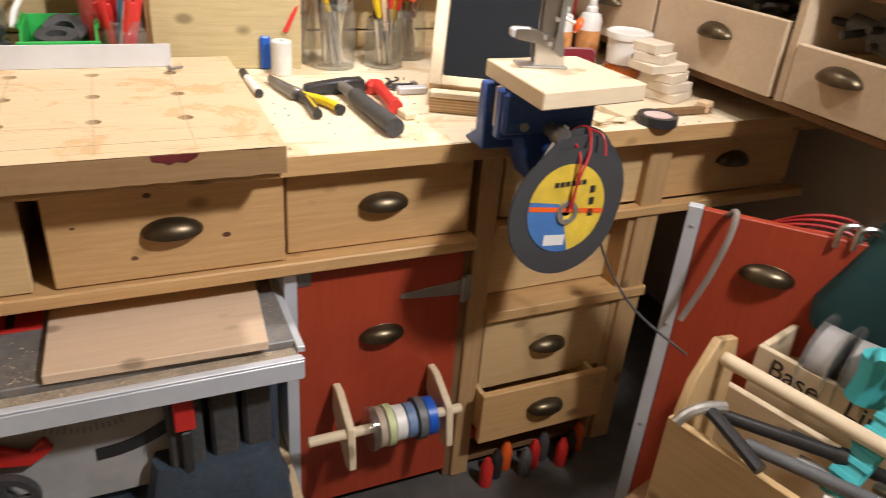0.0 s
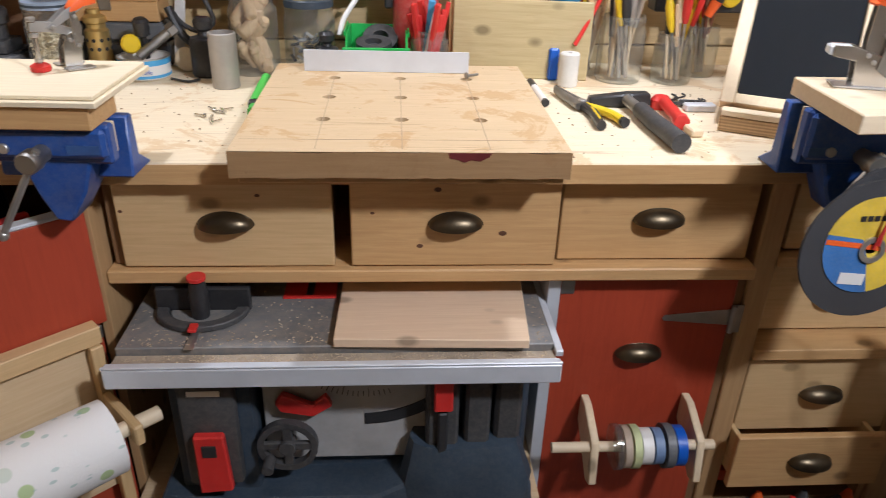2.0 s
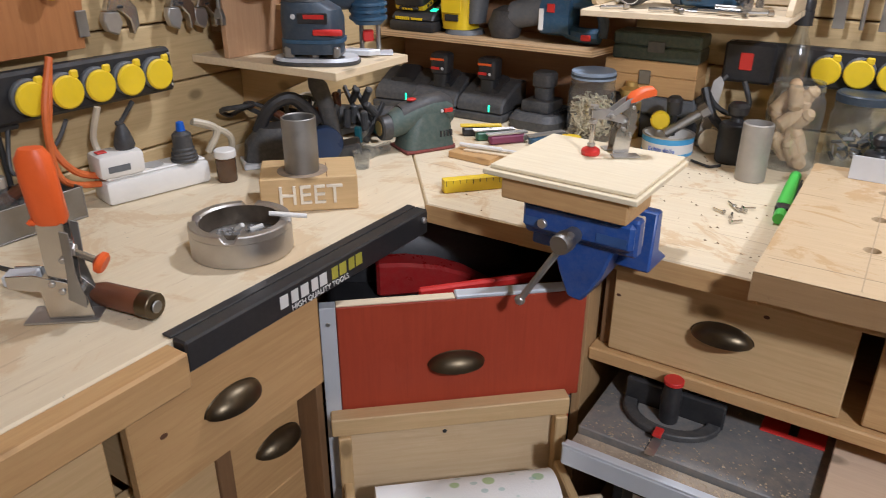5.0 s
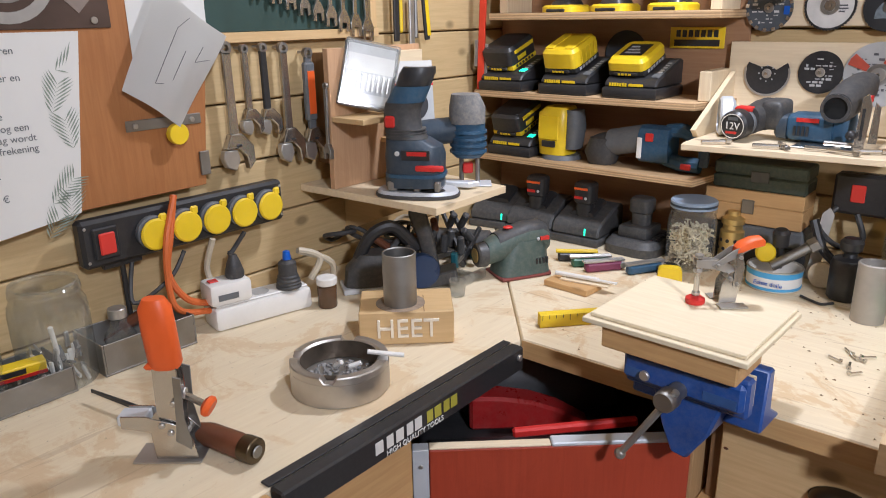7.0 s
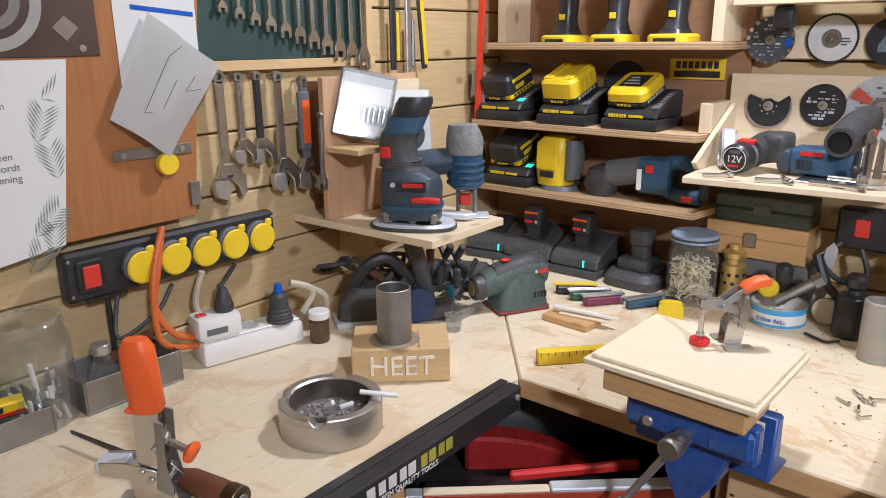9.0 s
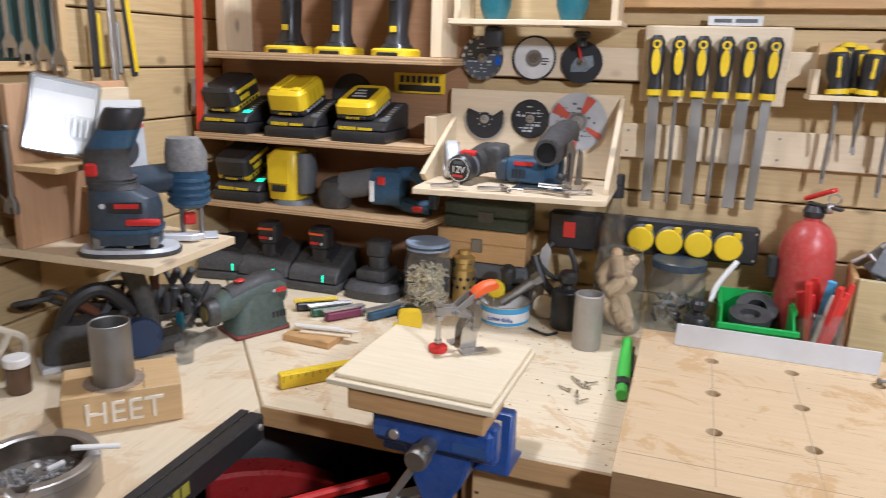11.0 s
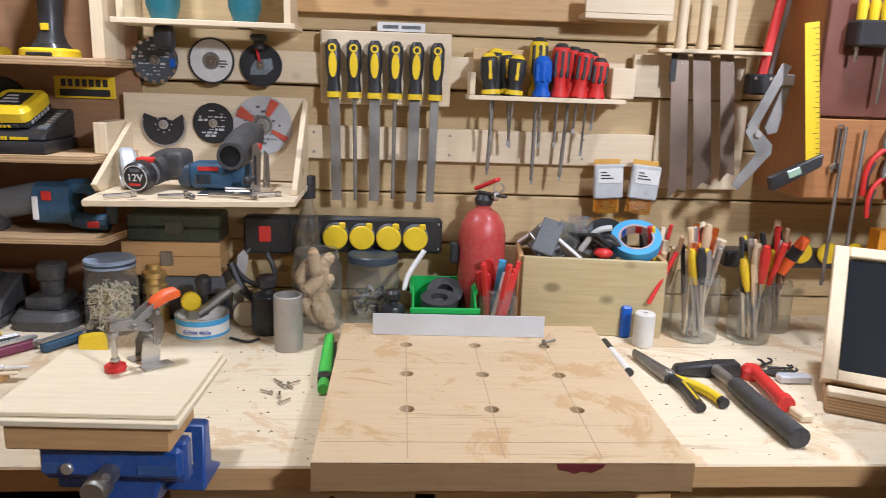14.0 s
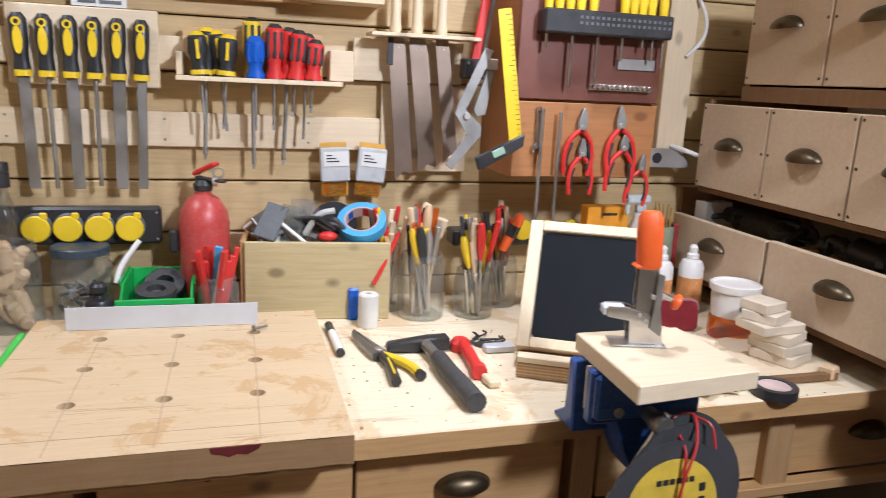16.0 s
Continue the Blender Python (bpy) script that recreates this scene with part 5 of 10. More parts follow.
def file_rack():
    t = thing("file_board", "pale wooden board that carries six files", "board")
    part("board", bx(-0.338, -0.044, 0.0, 0.0112, 1.395, 1.556, 0.003), pale_x, t)
    lab = thing("label_strip", "small white printed label above the files", "label")
    part("strip", bx(-0.212, -0.105, 0.0045, 0.006, 1.5575, 1.577, 0.0003), paper, lab)
    for i in range(2):
        part("print_bar", bx(-0.20 + i * 0.042, -0.165 + i * 0.05, 0.0036, 0.0043, 1.564, 1.571, 0), grey_pl, lab)
    kinds = (("flat", 0.0115, 0.004), ("round", 0.0045, 0), ("flat", 0.012, 0.004), ("round", 0.0045, 0), ("flat", 0.0125, 0.004), ("flat", 0.0095, 0.005))
    for i, (k, w, th) in enumerate(kinds):
        x = -0.309 + i * 0.0466
        f = thing("file", ("flat steel file" if k == "flat" else "round steel rasp") + " with a black and yellow handle", "file", pose(x, -0.018, 1.535, 0, 1.5 * (i - 2.5) * 0.4, 0), "files on the board")
        part("handle", loft([oval(0, 0, 0.009, 0.009, 0.0), oval(0, 0, 0.0165, 0.014, -0.012), oval(0, 0, 0.0165, 0.015, -0.055), oval(0, 0, 0.0135, 0.013, -0.085), oval(0, 0, 0.016, 0.014, -0.112)]), black_pl, f)
        part("grip_patch", prism([(0.009 * math.cos(a), -0.054 + 0.028 * math.sin(a)) for a in (6.2832 * j / 12 for j in range(12))], -0.0165, -0.0148, "xz", 0.0003), yellow_pl, f, "yellow grip patch")
        part("eye_ring", ring(0.009, 0.005, 0.0025, "y", (0, -0.0158, -0.018), 16), yellow_pl, f)
        part("ferrule", loft([oval(0, 0, 0.0165, 0.0145, -0.1125), oval(0, 0, 0.0165, 0.0145, -0.125)]), yellow_pl, f, "yellow ferrule")
        end = -0.358 if i != 3 else -0.352
        if k == "flat":
            part("blade", bx(-w, w, -th / 2, th / 2, end, -0.1255, 0.0008), dull_steel, f)
        else:
            part("blade", rod(w, -0.1255 - end, "z", (0, 0, end), 10, 0.001), dull_steel, f)


file_rack()


def screwdriver(x, y, top, hl, bl, mat, mat2, label, lean=0.0, r=0.0200):
    t = thing("screwdriver", label, "screwdriver", pose(x, y, top, 0, lean, 0), "screwdrivers in the rack")
    part("handle", loft([oval(0, 0, r * 0.6, r * 0.6, 0), oval(0, 0, r, r, -0.01), oval(0, 0, r * 1.05, r * 1.05, -hl * 0.45), oval(0, 0, r * 0.72, r * 0.72, -hl * 0.72), oval(0, 0, r * 0.95, r * 0.95, -hl)]), mat, t)
    for k in ((1,) if mat is black_pl else (0, 1, 2)):
        part("grip_strip", bx(-r * 0.2 + (k - 1) * r * 0.66, r * 0.2 + (k - 1) * r * 0.66, -r * (1.08 if k == 1 else 0.93), -r * 0.55, -hl * 0.62, -0.014, 0.002), mat2, t)
    part("end_cap", loft([oval(0, 0, r * 0.45, r * 0.45, 0.003), oval(0, 0, r * 0.68, r * 0.68, -0.001), oval(0, 0, r * 0.84, r * 0.84, -0.006)]), mat2, t)
    part("collar", loft([oval(0, 0, r * 0.98, r * 0.98, -hl + 0.012), oval(0, 0, r * 1.0, r * 1.0, -hl + 0.002)]), mat2 if mat is black_pl else mat, t)
    part("shaft", rod(0.003 if bl < 0.17 else 0.0045, bl, "z", (0, 0, -hl - bl), 8, 0.0005), dull_steel, t)
    part("tip", prism([(-0.0035, -hl - bl), (0.0035, -hl - bl), (0.0028, -hl - bl - 0.012), (-0.0028, -hl - bl - 0.012)], -0.0012, 0.0012, "xz", 0), dull_steel, t)


def screwdriver_rack():
    t = thing("screwdriver_rack", "pale wooden rack with holes for screwdrivers", "rack")
    part("shelf_board", bx(-0.008, 0.343, -0.075, 0.0115, 1.416, 1.426, 0.001), pale_x, t)
    part("back_board", bx(0.005, 0.305, -0.006, 0.0112, 1.4265, 1.528, 0.001), pine_x, t)
    part("side_board", bx(-0.006, 0.006, -0.07, -0.0065, 1.4265, 1.475, 0.001), pale_z, t)
    part("end_block", bx(0.318, 0.372, -0.035, 0.0115, 1.427, 1.495, 0.002), pale_x, t)
    rows = ((0.035, -0.05, 1.515, 0.088, 0.09, black_pl, yellow_pl, "black and yellow", -4), (0.055, -0.025, 1.525, 0.098, 0.17, black_pl, yellow_pl, "black and yellow", 2), (0.075, -0.03, 1.520, 0.09, 0.11, black_pl, yellow_pl, "black and yellow", -5),
            (0.100, -0.05, 1.512, 0.085, 0.10, black_pl, yellow_pl, "black and yellow", 4), (0.150, -0.025, 1.552, 0.125, 0.19, yellow_pl, black_pl, "large yellow and black", 0), (0.155, -0.055, 1.512, 0.086, 0.10, bright_blue, bright_blue, "clear blue", 0),
            (0.197, -0.045, 1.540, 0.113, 0.10, red_pl, black_pl, "red and black", 1), (0.230, -0.028, 1.535, 0.108, 0.18, red_pl, black_pl, "red and black", 3), (0.250, -0.045, 1.530, 0.103, 0.07, red_pl, black_pl, "red and black", 5), (0.285, -0.048, 1.512, 0.085, 0.06, red_pl, black_pl, "small red and black", 4),
            (0.268, -0.03, 1.525, 0.098, 0.12, red_pl, black_pl, "red and black", 2))
    for x, y, top, hl, bl, m1, m2, lab, lean in rows:
        screwdriver(x, y, top, hl, bl, m1, m2, lab + " screwdriver standing in the rack", lean)


screwdriver_rack()


def hand_saws():
    solid("saw_board", bx(0.376, 0.640, 0.0, 0.0115, 1.432, 1.528, 0.002), pale_x, "pale wooden board behind the hand saws", "board")
    solid("saw_ledge", bx(0.405, 0.660, -0.075, -0.0005, 1.532, 1.540, 0.001), pale_x, "slotted pale wooden ledge for the hand saws", "ledge")
    solid("saw_back_strip", bx(0.445, 0.66, 0.004, 0.0116, 1.22, 1.428, 0.002), pale_x, "pale board behind the saw blades", "board")
    for xt, xb, bot, w in ((0.470, 0.496, 1.215, 0.042), (0.520, 0.553, 1.232, 0.044), (0.579, 0.610, 1.256, 0.036)):
        t = thing("hand_saw", "long thin tarnished saw blade with a pale wooden handle", "hand saw", pose(xt, -0.035, 1.5405, 0, 0, 0), "hand saws on the wall")
        L, dx, h = 1.5405 - bot, xb - xt, w / 2
        teeth = []
        for k in range(40):
            f = k / 40
            teeth += [(-h + dx * f, -0.002 - (L - 0.03) * f), (-h + dx * f - 0.0012, -0.002 - (L - 0.03) * (f + 0.0125))]
        part("blade", prism(teeth[::-1] + [(-h, -0.002), (h * 0.7, -0.002), (h, -0.035), (h + dx, -L + 0.004), (dx, -L + 0.010), (-h + dx, -L - 0.012)], -0.0006, 0.0006, "xz", 0), saw_steel, t)
        part("handle", lathe([(0, 0.0), (0.012, 0.0), (0.014, 0.01), (0.0115, 0.03), (0.012, 0.12), (0, 0.125)], 14, "z", (-0.004, 0, 0)), pale_z, t, "turned pale wooden handle")
        part("rivet", rod(0.003, 0.003, "y", (0.004, -0.0018, -0.03), 8), steel, t)
    solid("saw_strap", bx(0.448, 0.462, -0.0395, -0.037, 1.47, 1.531, 0.001), black_pl, "black strap at a saw handle", "strap")


hand_saws()


def squares():
    t = thing("combination_square", "yellow steel ruler with a black square head", "square", pose(0.681, -0.222, 1.455, 0, 3, 0))
    tilt = pose(0, 0, 0, 0, -12, 0)
    part("ruler", moved(bx(-0.015, 0.015, -0.001, 0.001, -0.145, 0.14, 0.0003), tilt), yellow_pl, t, "yellow ruler")
    for i in range(26):
        part("tick_mark", moved(bx(0.006 if i % 5 else 0.0, 0.014, -0.0016, -0.0011, -0.135 + i * 0.0105, -0.134 + i * 0.0105, 0), tilt), black_pl, t)
    part("head", prism([(-0.060, -0.178), (0.045, -0.118), (0.045, -0.145), (-0.050, -0.205)], -0.012, 0.008, "xz", 0.002), black_pl, t)
    part("level_vial", moved(bx(-0.014, 0.014, -0.0145, -0.0122, -0.008, 0.008, 0.001), pose(-0.012, 0, -0.162, 0, -28, 0)), paint("pale_green_vial", (0.35, 0.50, 0.38), 0.2), t)
    s = thing("carpenter_square", "worn grey steel square with a short leg, beside the cabinet", "square", pose(0, -0.165, 0))
    part("long_leg", prism([(0.640, 1.515), (0.660, 1.508), (0.600, 1.372), (0.580, 1.382)], -0.002, 0.002, "xz", 0.0005), dull_steel, s)
    part("stock", prism([(0.652, 1.475), (0.668, 1.475), (0.650, 1.370), (0.630, 1.365), (0.622, 1.380)], 0.003, 0.011, "xz", 0.0008), dull_steel, s)
    part("stock_end", bx(0.642, 0.672, 0.0, 0.0125, 1.468, 1.492, 0.002), steel, s, "bright steel end")
    part("short_leg", prism([(0.590, 1.392), (0.640, 1.345), (0.640, 1.325), (0.576, 1.246), (0.560, 1.258), (0.607, 1.326), (0.576, 1.372)], -0.0045, -0.0022, "xz", 0.0005), dull_steel, s)
    part("thumb_screw", rod(0.008, 0.006, "y", (0.604, -0.0107, 1.366), 12), steel, s)
    d = thing("red_hand_clamp", "red bar hand clamp with black jaws on the wall", "clamp", pose(0.668, -0.05, 1.585, 0, 0, 0))
    part("bar", moved(bx(-0.010, 0.010, -0.006, 0.006, -0.095, 0.12, 0.002), pose(0, 0, 0, 0, 8, 0)), red_pl, d)
    part("bar", moved(bx(0.014, 0.024, -0.004, 0.004, -0.095, 0.12, 0.002), pose(0, 0, 0, 0, 8, 0)), dull_steel, d)
    part("jaw", bx(-0.045, 0.012, -0.018, 0.018, -0.138, -0.092, 0.004), black_pl, d)
    for x in (-0.034, 0.0):
        part("screw", rod(0.004, 0.002, "y", (x, -0.0202, -0.102), 8), steel, d)


squares()


def tool_cabinet():
    t = thing("tool_cabinet", "red brown wall cabinet with tools hung on its doors", "cabinet")
    part("body", bx(0.706, 1.050, -0.19, 0.0295, 1.235, 1.80, 0.002), brown_z, t)
    part("upper_door", bx(0.703, 1.054, -0.206, -0.1905, 1.410, 1.80, 0.002), paint("red_brown_door", (0.16, 0.055, 0.035), 0.4, wear=0.3), t)
    part("lower_door", bx(0.703, 1.054, -0.206, -0.1905, 1.238, 1.405, 0.002), brown_x2, t)


brown_x2 = wood("orange_ply", (0.42, 0.19, 0.07), (0.30, 0.11, 0.035), "x", 0.5)
tool_cabinet()


def bit_rail():
    t = thing("bit_holder", "black screwdriver holder with yellow handled drivers", "tool holder", at(0.905, -0.2065, 1.58))
    part("holder", bx(-0.165, 0.142, -0.045, -0.0005, -0.03, 0.02, 0.004), black_pl, t)
    for row in range(2):
        for i in range(18):
            part("hole_mark", bx(-0.085 + i * 0.0125, -0.079 + i * 0.0125, -0.0462, -0.0452, -0.01 + row * 0.012, -0.004 + row * 0.012, 0), grey_pl, t)
    for i, x in enumerate((-0.15, -0.125, -0.10, -0.075, -0.045, 0.03, 0.052, 0.074, 0.096, 0.126)):
        part("driver_handle", lathe([(0, 0.0205), (0.009, 0.0205), (0.0105, 0.05), (0.008, 0.06), (0, 0.062)], 10, "z", (x, -0.022, 0)), yellow_pl, t, "yellow driver handle")
    for i, (x, l) in enumerate(((-0.15, 0.03), (-0.09, 0.11), (-0.03, 0.10), (0.03, 0.05), (0.08, 0.02), (0.105, 0.045), (0.132, 0.06))):
        part("driver_shaft", rod(0.0035, l, "z", (x, -0.022, -0.0305 - l), 8, 0.0005), chrome, t)
    s = thing("socket_rail", "rail of small chrome sockets on the cabinet door", "sockets", at(0.950, -0.2065, 1.447))
    part("rail", bx(-0.075, 0.078, -0.006, -0.0005, -0.012, 0.0, 0.001), steel, s)
    for i in range(12):
        part("socket", rod(0.0055, 0.016, "y", (-0.068 + i * 0.0124, -0.022, -0.004), 10), chrome, s)
    part("bracket", bx(-0.01, 0.085, -0.004, -0.0006, 0.035, 0.06, 0.001), dull_steel, s)


bit_rail()


def pliers(x, z, lab, s=1.0, turn=0.0, y=-0.218):
    t = thing("pliers", lab, "pliers", pose(x, y, z, 0, turn, 0), "red handled pliers on the cabinet")
    part("jaw", prism([(-0.010 * s, 0), (-0.012 * s, 0.02 * s), (-0.003 * s, 0.05 * s), (0.003 * s, 0.05 * s), (0.012 * s, 0.02 * s), (0.010 * s, 0)], -0.004, 0.004, "xz", 0.001), dull_steel, t)
    part("pivot", rod(0.006 * s, 0.012, "y", (0, -0.006, 0.008 * s), 12), steel, t)
    for sg in (-1, 1):
        part("handle", tube([(sg * 0.005 * s, 0, 0.0), (sg * 0.026 * s, 0, -0.025 * s), (sg * 0.034 * s, 0, -0.06 * s), (sg * 0.030 * s, 0, -0.10 * s)], 0.0058 * s, 8), red_pl, t, "red dipped handle")
        part("inner_grip", tube([(sg * 0.020 * s, -0.001, -0.028 * s), (sg * 0.028 * s, -0.001, -0.06 * s), (sg * 0.025 * s, -0.001, -0.085 * s)], 0.004 * s, 6), black_pl, t)


for x, z, s, a in ((0.862, 1.345, 1.0, 4), (0.868, 1.285, 0.85, 0), (0.960, 1.350, 1.05, -4), (0.972, 1.300, 0.95, 6), (1.022, 1.255, 0.8, 8)):
    pliers(x, z, "pair of pliers with red and black handles", s, a)


def spanner(m, length, w, name, label, mat, group, open_down=True):
    t = thing(name, label, "wrench", m, group)
    part("shaft", prism([(-w * 0.42, 0.0), (w * 0.42, 0.0), (w * 0.36, -length * 0.8), (-w * 0.36, -length * 0.8)], -0.003, 0.003, "xz", 0.0012), mat, t)
    part("eye", moved(ring(w * 0.62, w * 0.36, 0.006, "y", (0, -0.003, 0), 16), pose(0, 0, w * 0.3)), mat, t)
    s = w * 1.15
    jaw = [(-s * 0.35, -length * 0.8 + 0.002), (s * 0.35, -length * 0.8 + 0.002), (s * 0.95, -length * 0.88), (s * 0.9, -length), (s * 0.42, -length - s * 0.1), (s * 0.36, -length * 0.92), (-s * 0.36, -length * 0.92), (-s * 0.42, -length - s * 0.1), (-s * 0.9, -length), (-s * 0.95, -length * 0.88)]
    part("jaw", prism(jaw, -0.005, 0.005, "xz", 0.001), mat, t)
    return t


spanner(at(0.757, -0.214, 1.385), 0.09, 0.011, "small_spanner", "small chrome spanner on the cabinet door", chrome, "small spanners")
for x, z0, z1 in ((0.742, 1.05, 1.39), (0.785, 1.05, 1.385)):
    solid("steel_rod", rod(0.004, z1 - z0, "z", (x + 0.02, -0.225, z0), 8), dull_steel, "thin steel rod hanging beside the cabinet", "rod", group="steel rods")
solid("wall_board", bx(1.180, 1.262, -0.02, 0.0295, 1.275, 1.80, 0.002), pale_z, "pale upright wooden board on the wall", "board")
solid("white_cable", tube([(1.222, -0.0205, 1.30), (1.25, -0.05, 1.29), (1.285, -0.055, 1.278)], 0.006, 8), white_pl, "short white cable coming out of the board", "cable")
solid("white_cable", tube([(1.235, -0.026, 1.53), (1.268, -0.035, 1.57), (1.272, -0.04, 1.62), (1.25, -0.026, 1.68)], 0.005, 8), white_pl, "white cable loop on the upright board", "cable")


def angle_plate():
    t = thing("drill_gauge", "grey steel angle plate with two holes", "gauge", at(1.200, -0.03, 1.2650))
    part("plate", prism([(-0.075, 0.028), (0.04, 0.028), (0.085, -0.022), (-0.075, -0.022)], -0.003, 0, "xz", 0.0005), paint("pale_steel", (0.5, 0.5, 0.5), 0.4, 0.7), t)
    for x, r in ((-0.055, 0.012), (-0.022, 0.014)):
        part("hole", rod(r, 0.0008, "y", (x, -0.0042, 0.003), 16, 0.0001), black_pl, t)


angle_plate()


def bit_packet(x, z, turn):
    t = thing("bit_packet", "clear plastic packet with white label and yellow card", "packet", pose(x, -0.01, z, 0, turn, 0), "packets hanging on the wall")
    part("card", bx(-0.030, 0.032, -0.0015, 0.0, -0.070, 0.056, 0.0003), paint("ochre_card", (0.66, 0.36, 0.06), 0.5) if "ochre_card" not in MATS else MATS["ochre_card"], t)
    part("lower_case", bx(-0.026, 0.028, -0.014, -0.002, -0.072, -0.0365, 0.003), clear("yellow_pack", (0.92, 0.72, 0.22), 0.3) if "yellow_pack" not in MATS else MATS["yellow_pack"], t, "clear yellow lower case")
    part("case", bx(-0.032, 0.036, -0.018, -0.002, -0.035, 0.045, 0.003), paint("milky_plastic", (0.52, 0.53, 0.53), 0.3), t)
    part("label", bx(-0.024, 0.034, -0.0192, -0.0184, 0.002, 0.036, 0), paper, t)
    for i in range(3):
        part("print_bar", bx(-0.018, 0.012 - i * 0.008, -0.0199, -0.0194, 0.012 + i * 0.007, 0.0145 + i * 0.007, 0), black_pl, t)
    rn = random.Random(int(x * 100))
    for i in range(14):
        part("screw", rod(0.002, 0.012, "x", (rn.uniform(-0.03, 0.012), -0.004, rn.uniform(-0.07, -0.045)), 6, 0.0003), brass, t)


bit_packet(0.332, 1.232, -3)
bit_packet(0.418, 1.232, 5)


def power_strip(m, n, gap, first, width, label):
    t = thing("power_strip", label, "power strip", m)
    part("housing", bx(0, width, -0.03, -0.0005, -0.042, 0.042, 0.006), black_pl, t)
    part("switch_frame", bx(0.018, 0.062, -0.036, -0.0302, -0.028, 0.028, 0.003), black_pl, t)
    part("switch", bx(0.026, 0.054, -0.041, -0.0362, -0.019, 0.019, 0.002), red_lamp, t, "lit red rocker switch")
    for i in range(n):
        x = first + i * gap
        part("socket_ring", rod(0.031, 0.014, "y", (x, -0.0445, 0), 20, 0.003), grey_pl, t)
        c = part("socket_cap", join(rod(0.029, 0.008, "y", (x, -0.0535, -0.002), 24, 0.003), bx(x + 0.008, x + 0.024, -0.0525, -0.0455, 0.018, 0.034, 0.004)), yellow_pl, t, "yellow hinged socket cap")
    for x in (0.008, width - 0.008):
        for z in (-0.03, 0.03):
            part("screw", rod(0.003, 0.002, "y", (x, -0.0322, z), 8), steel, t)
    return t


power_strip(at(-0.505, 0.0115, 1.094), 4, 0.062, 0.203, 0.452, "black power strip with yellow capped sockets on the wall")
# ---- left wall ----
LWX = -1.4385
power_strip(pose(LWX + 0.028, -1.262, 1.112, 0, 0, 90), 5, 0.0625, 0.123, 0.42, "black power strip with five yellow capped sockets")


def left_panel():
    t = thing("wall_door_panel", "reddish plywood panel door pinned with posters", "panel")
    part("panel", prism([(-2.2, 1.10), (-1.243, 1.168), (-1.002, 1.170), (-0.956, 1.56), (-0.94, 1.80), (-2.2, 1.80)], -1.418, -1.404, "yz", 0.001), brown_z, t)
    part("spacer", bx(-1.4385, -1.4185, -1.9, -1.10, 1.22, 1.75, 0.001), dark_shaded_wood, t)
    part("strap", bx(-1.4035, -1.400, -1.146, -1.0, 1.288, 1.307, 0.001), dull_steel, t, "steel hasp strap")
    for y in (-1.13, -1.02):
        part("bolt", rod(0.005, 0.004, "x", (-1.400, y, 1.297), 10), steel, t)
    part("hinge", bx(-1.4035, -1.398, -1.012, -0.992, 1.19, 1.235, 0.001), dull_steel, t)
    p = thing("poster", "white printed poster with palm leaves and dark text", "poster")
    part("sheet", prism([(-1.62, 1.112), (-1.243, 1.166), (-1.200, 1.458), (-1.62, 1.458)], -1.4035, -1.4025, "yz", 0), paper, p)
    lines = (("e voor je inz", 1.4510), ("urende de jaren", 1.4320), ("gewerkt.", 1.4120), ("e veel plezier en", 1.3920), ("heid van je", 1.3360), ("tvang je nog een", 1.3170), ("Dit bedrag wordt", 1.3000), ("de eindafrekening", 1.2830), ("nd", 1.2650), ("emaakt.", 1.2470), ("ificatie \u20ac", 1.2100))
    for s, z in lines:
        words(s, 0.0155, grey_pl, p, pose(-1.402, -1.402, z) @ pose(0, 0, 0, 90, 0, 90), depth=0.0001, align="LEFT")
    leafm = paint("leaf_print", (0.26, 0.31, 0.25), 0.8)
    for cy, cz, a, n in ((-1.245, 1.40, 62, 9), (-1.262, 1.335, 20, 8), (-1.238, 1.275, -8, 8), (-1.285, 1.19, 48, 9), (-1.262, 1.155, 10, 7), (-1.30, 1.135, 35, 6)):
        d = math.radians(a)
        for k in range(n):
            py, pz = cy + 0.0065 * k * math.sin(d), cz + 0.0065 * k * math.cos(d)
            for sg in (-1, 1):
                l = 0.030 * math.sin(0.5 + 2.2 * k / n) + 0.006
                e = d + sg * 0.75
                y1, z1 = py + l * math.sin(e), pz + l * math.cos(e)
                ny, nz = 0.0013 * math.cos(e), -0.0013 * math.sin(e)
                if y1 > -1.216:
                    continue
                part("palm_leaf", prism([(py, pz), ((py + y1) / 2 + ny, (pz + z1) / 2 + nz), (y1, z1), ((py + y1) / 2 - ny, (pz + z1) / 2 - nz)], -1.4024, -1.4019, "yz", 0), leafm, p)
    s = thing("picture_plate", "dark brown picture plate with a round emblem", "picture")
    part("plate", bx(-1.403, -1.401, -1.62, -1.145, 1.462, 1.68, 0.0005), paint("dark_brown_print", (0.085, 0.05, 0.035), 0.5, wear=0.8, scale=25), s)
    part("emblem_ring", ring(0.075, 0.058, 0.001, "x", (-1.4008, -1.30, 1.545), 32), paint("grey_print", (0.36, 0.34, 0.31), 0.5), s)
    part("emblem_ring", ring(0.045, 0.030, 0.001, "x", (-1.4008, -1.30, 1.545), 32), paint("grey_print_dark", (0.22, 0.20, 0.18), 0.5), s)
    part("badge", prism([(-1.215, 1.505), (-1.195, 1.523), (-1.175, 1.505), (-1.195, 1.485)], -1.4008, -1.4, "yz", 0), paint("brown_print", (0.25, 0.2, 0.17), 0.5), s)
    part("rivet", rod(0.006, 0.002, "x", (-1.4008, -1.172, 1.474), 10), steel, s)
    q = thing("paper_sheet", "curled white paper with a pencil sketch", "paper")
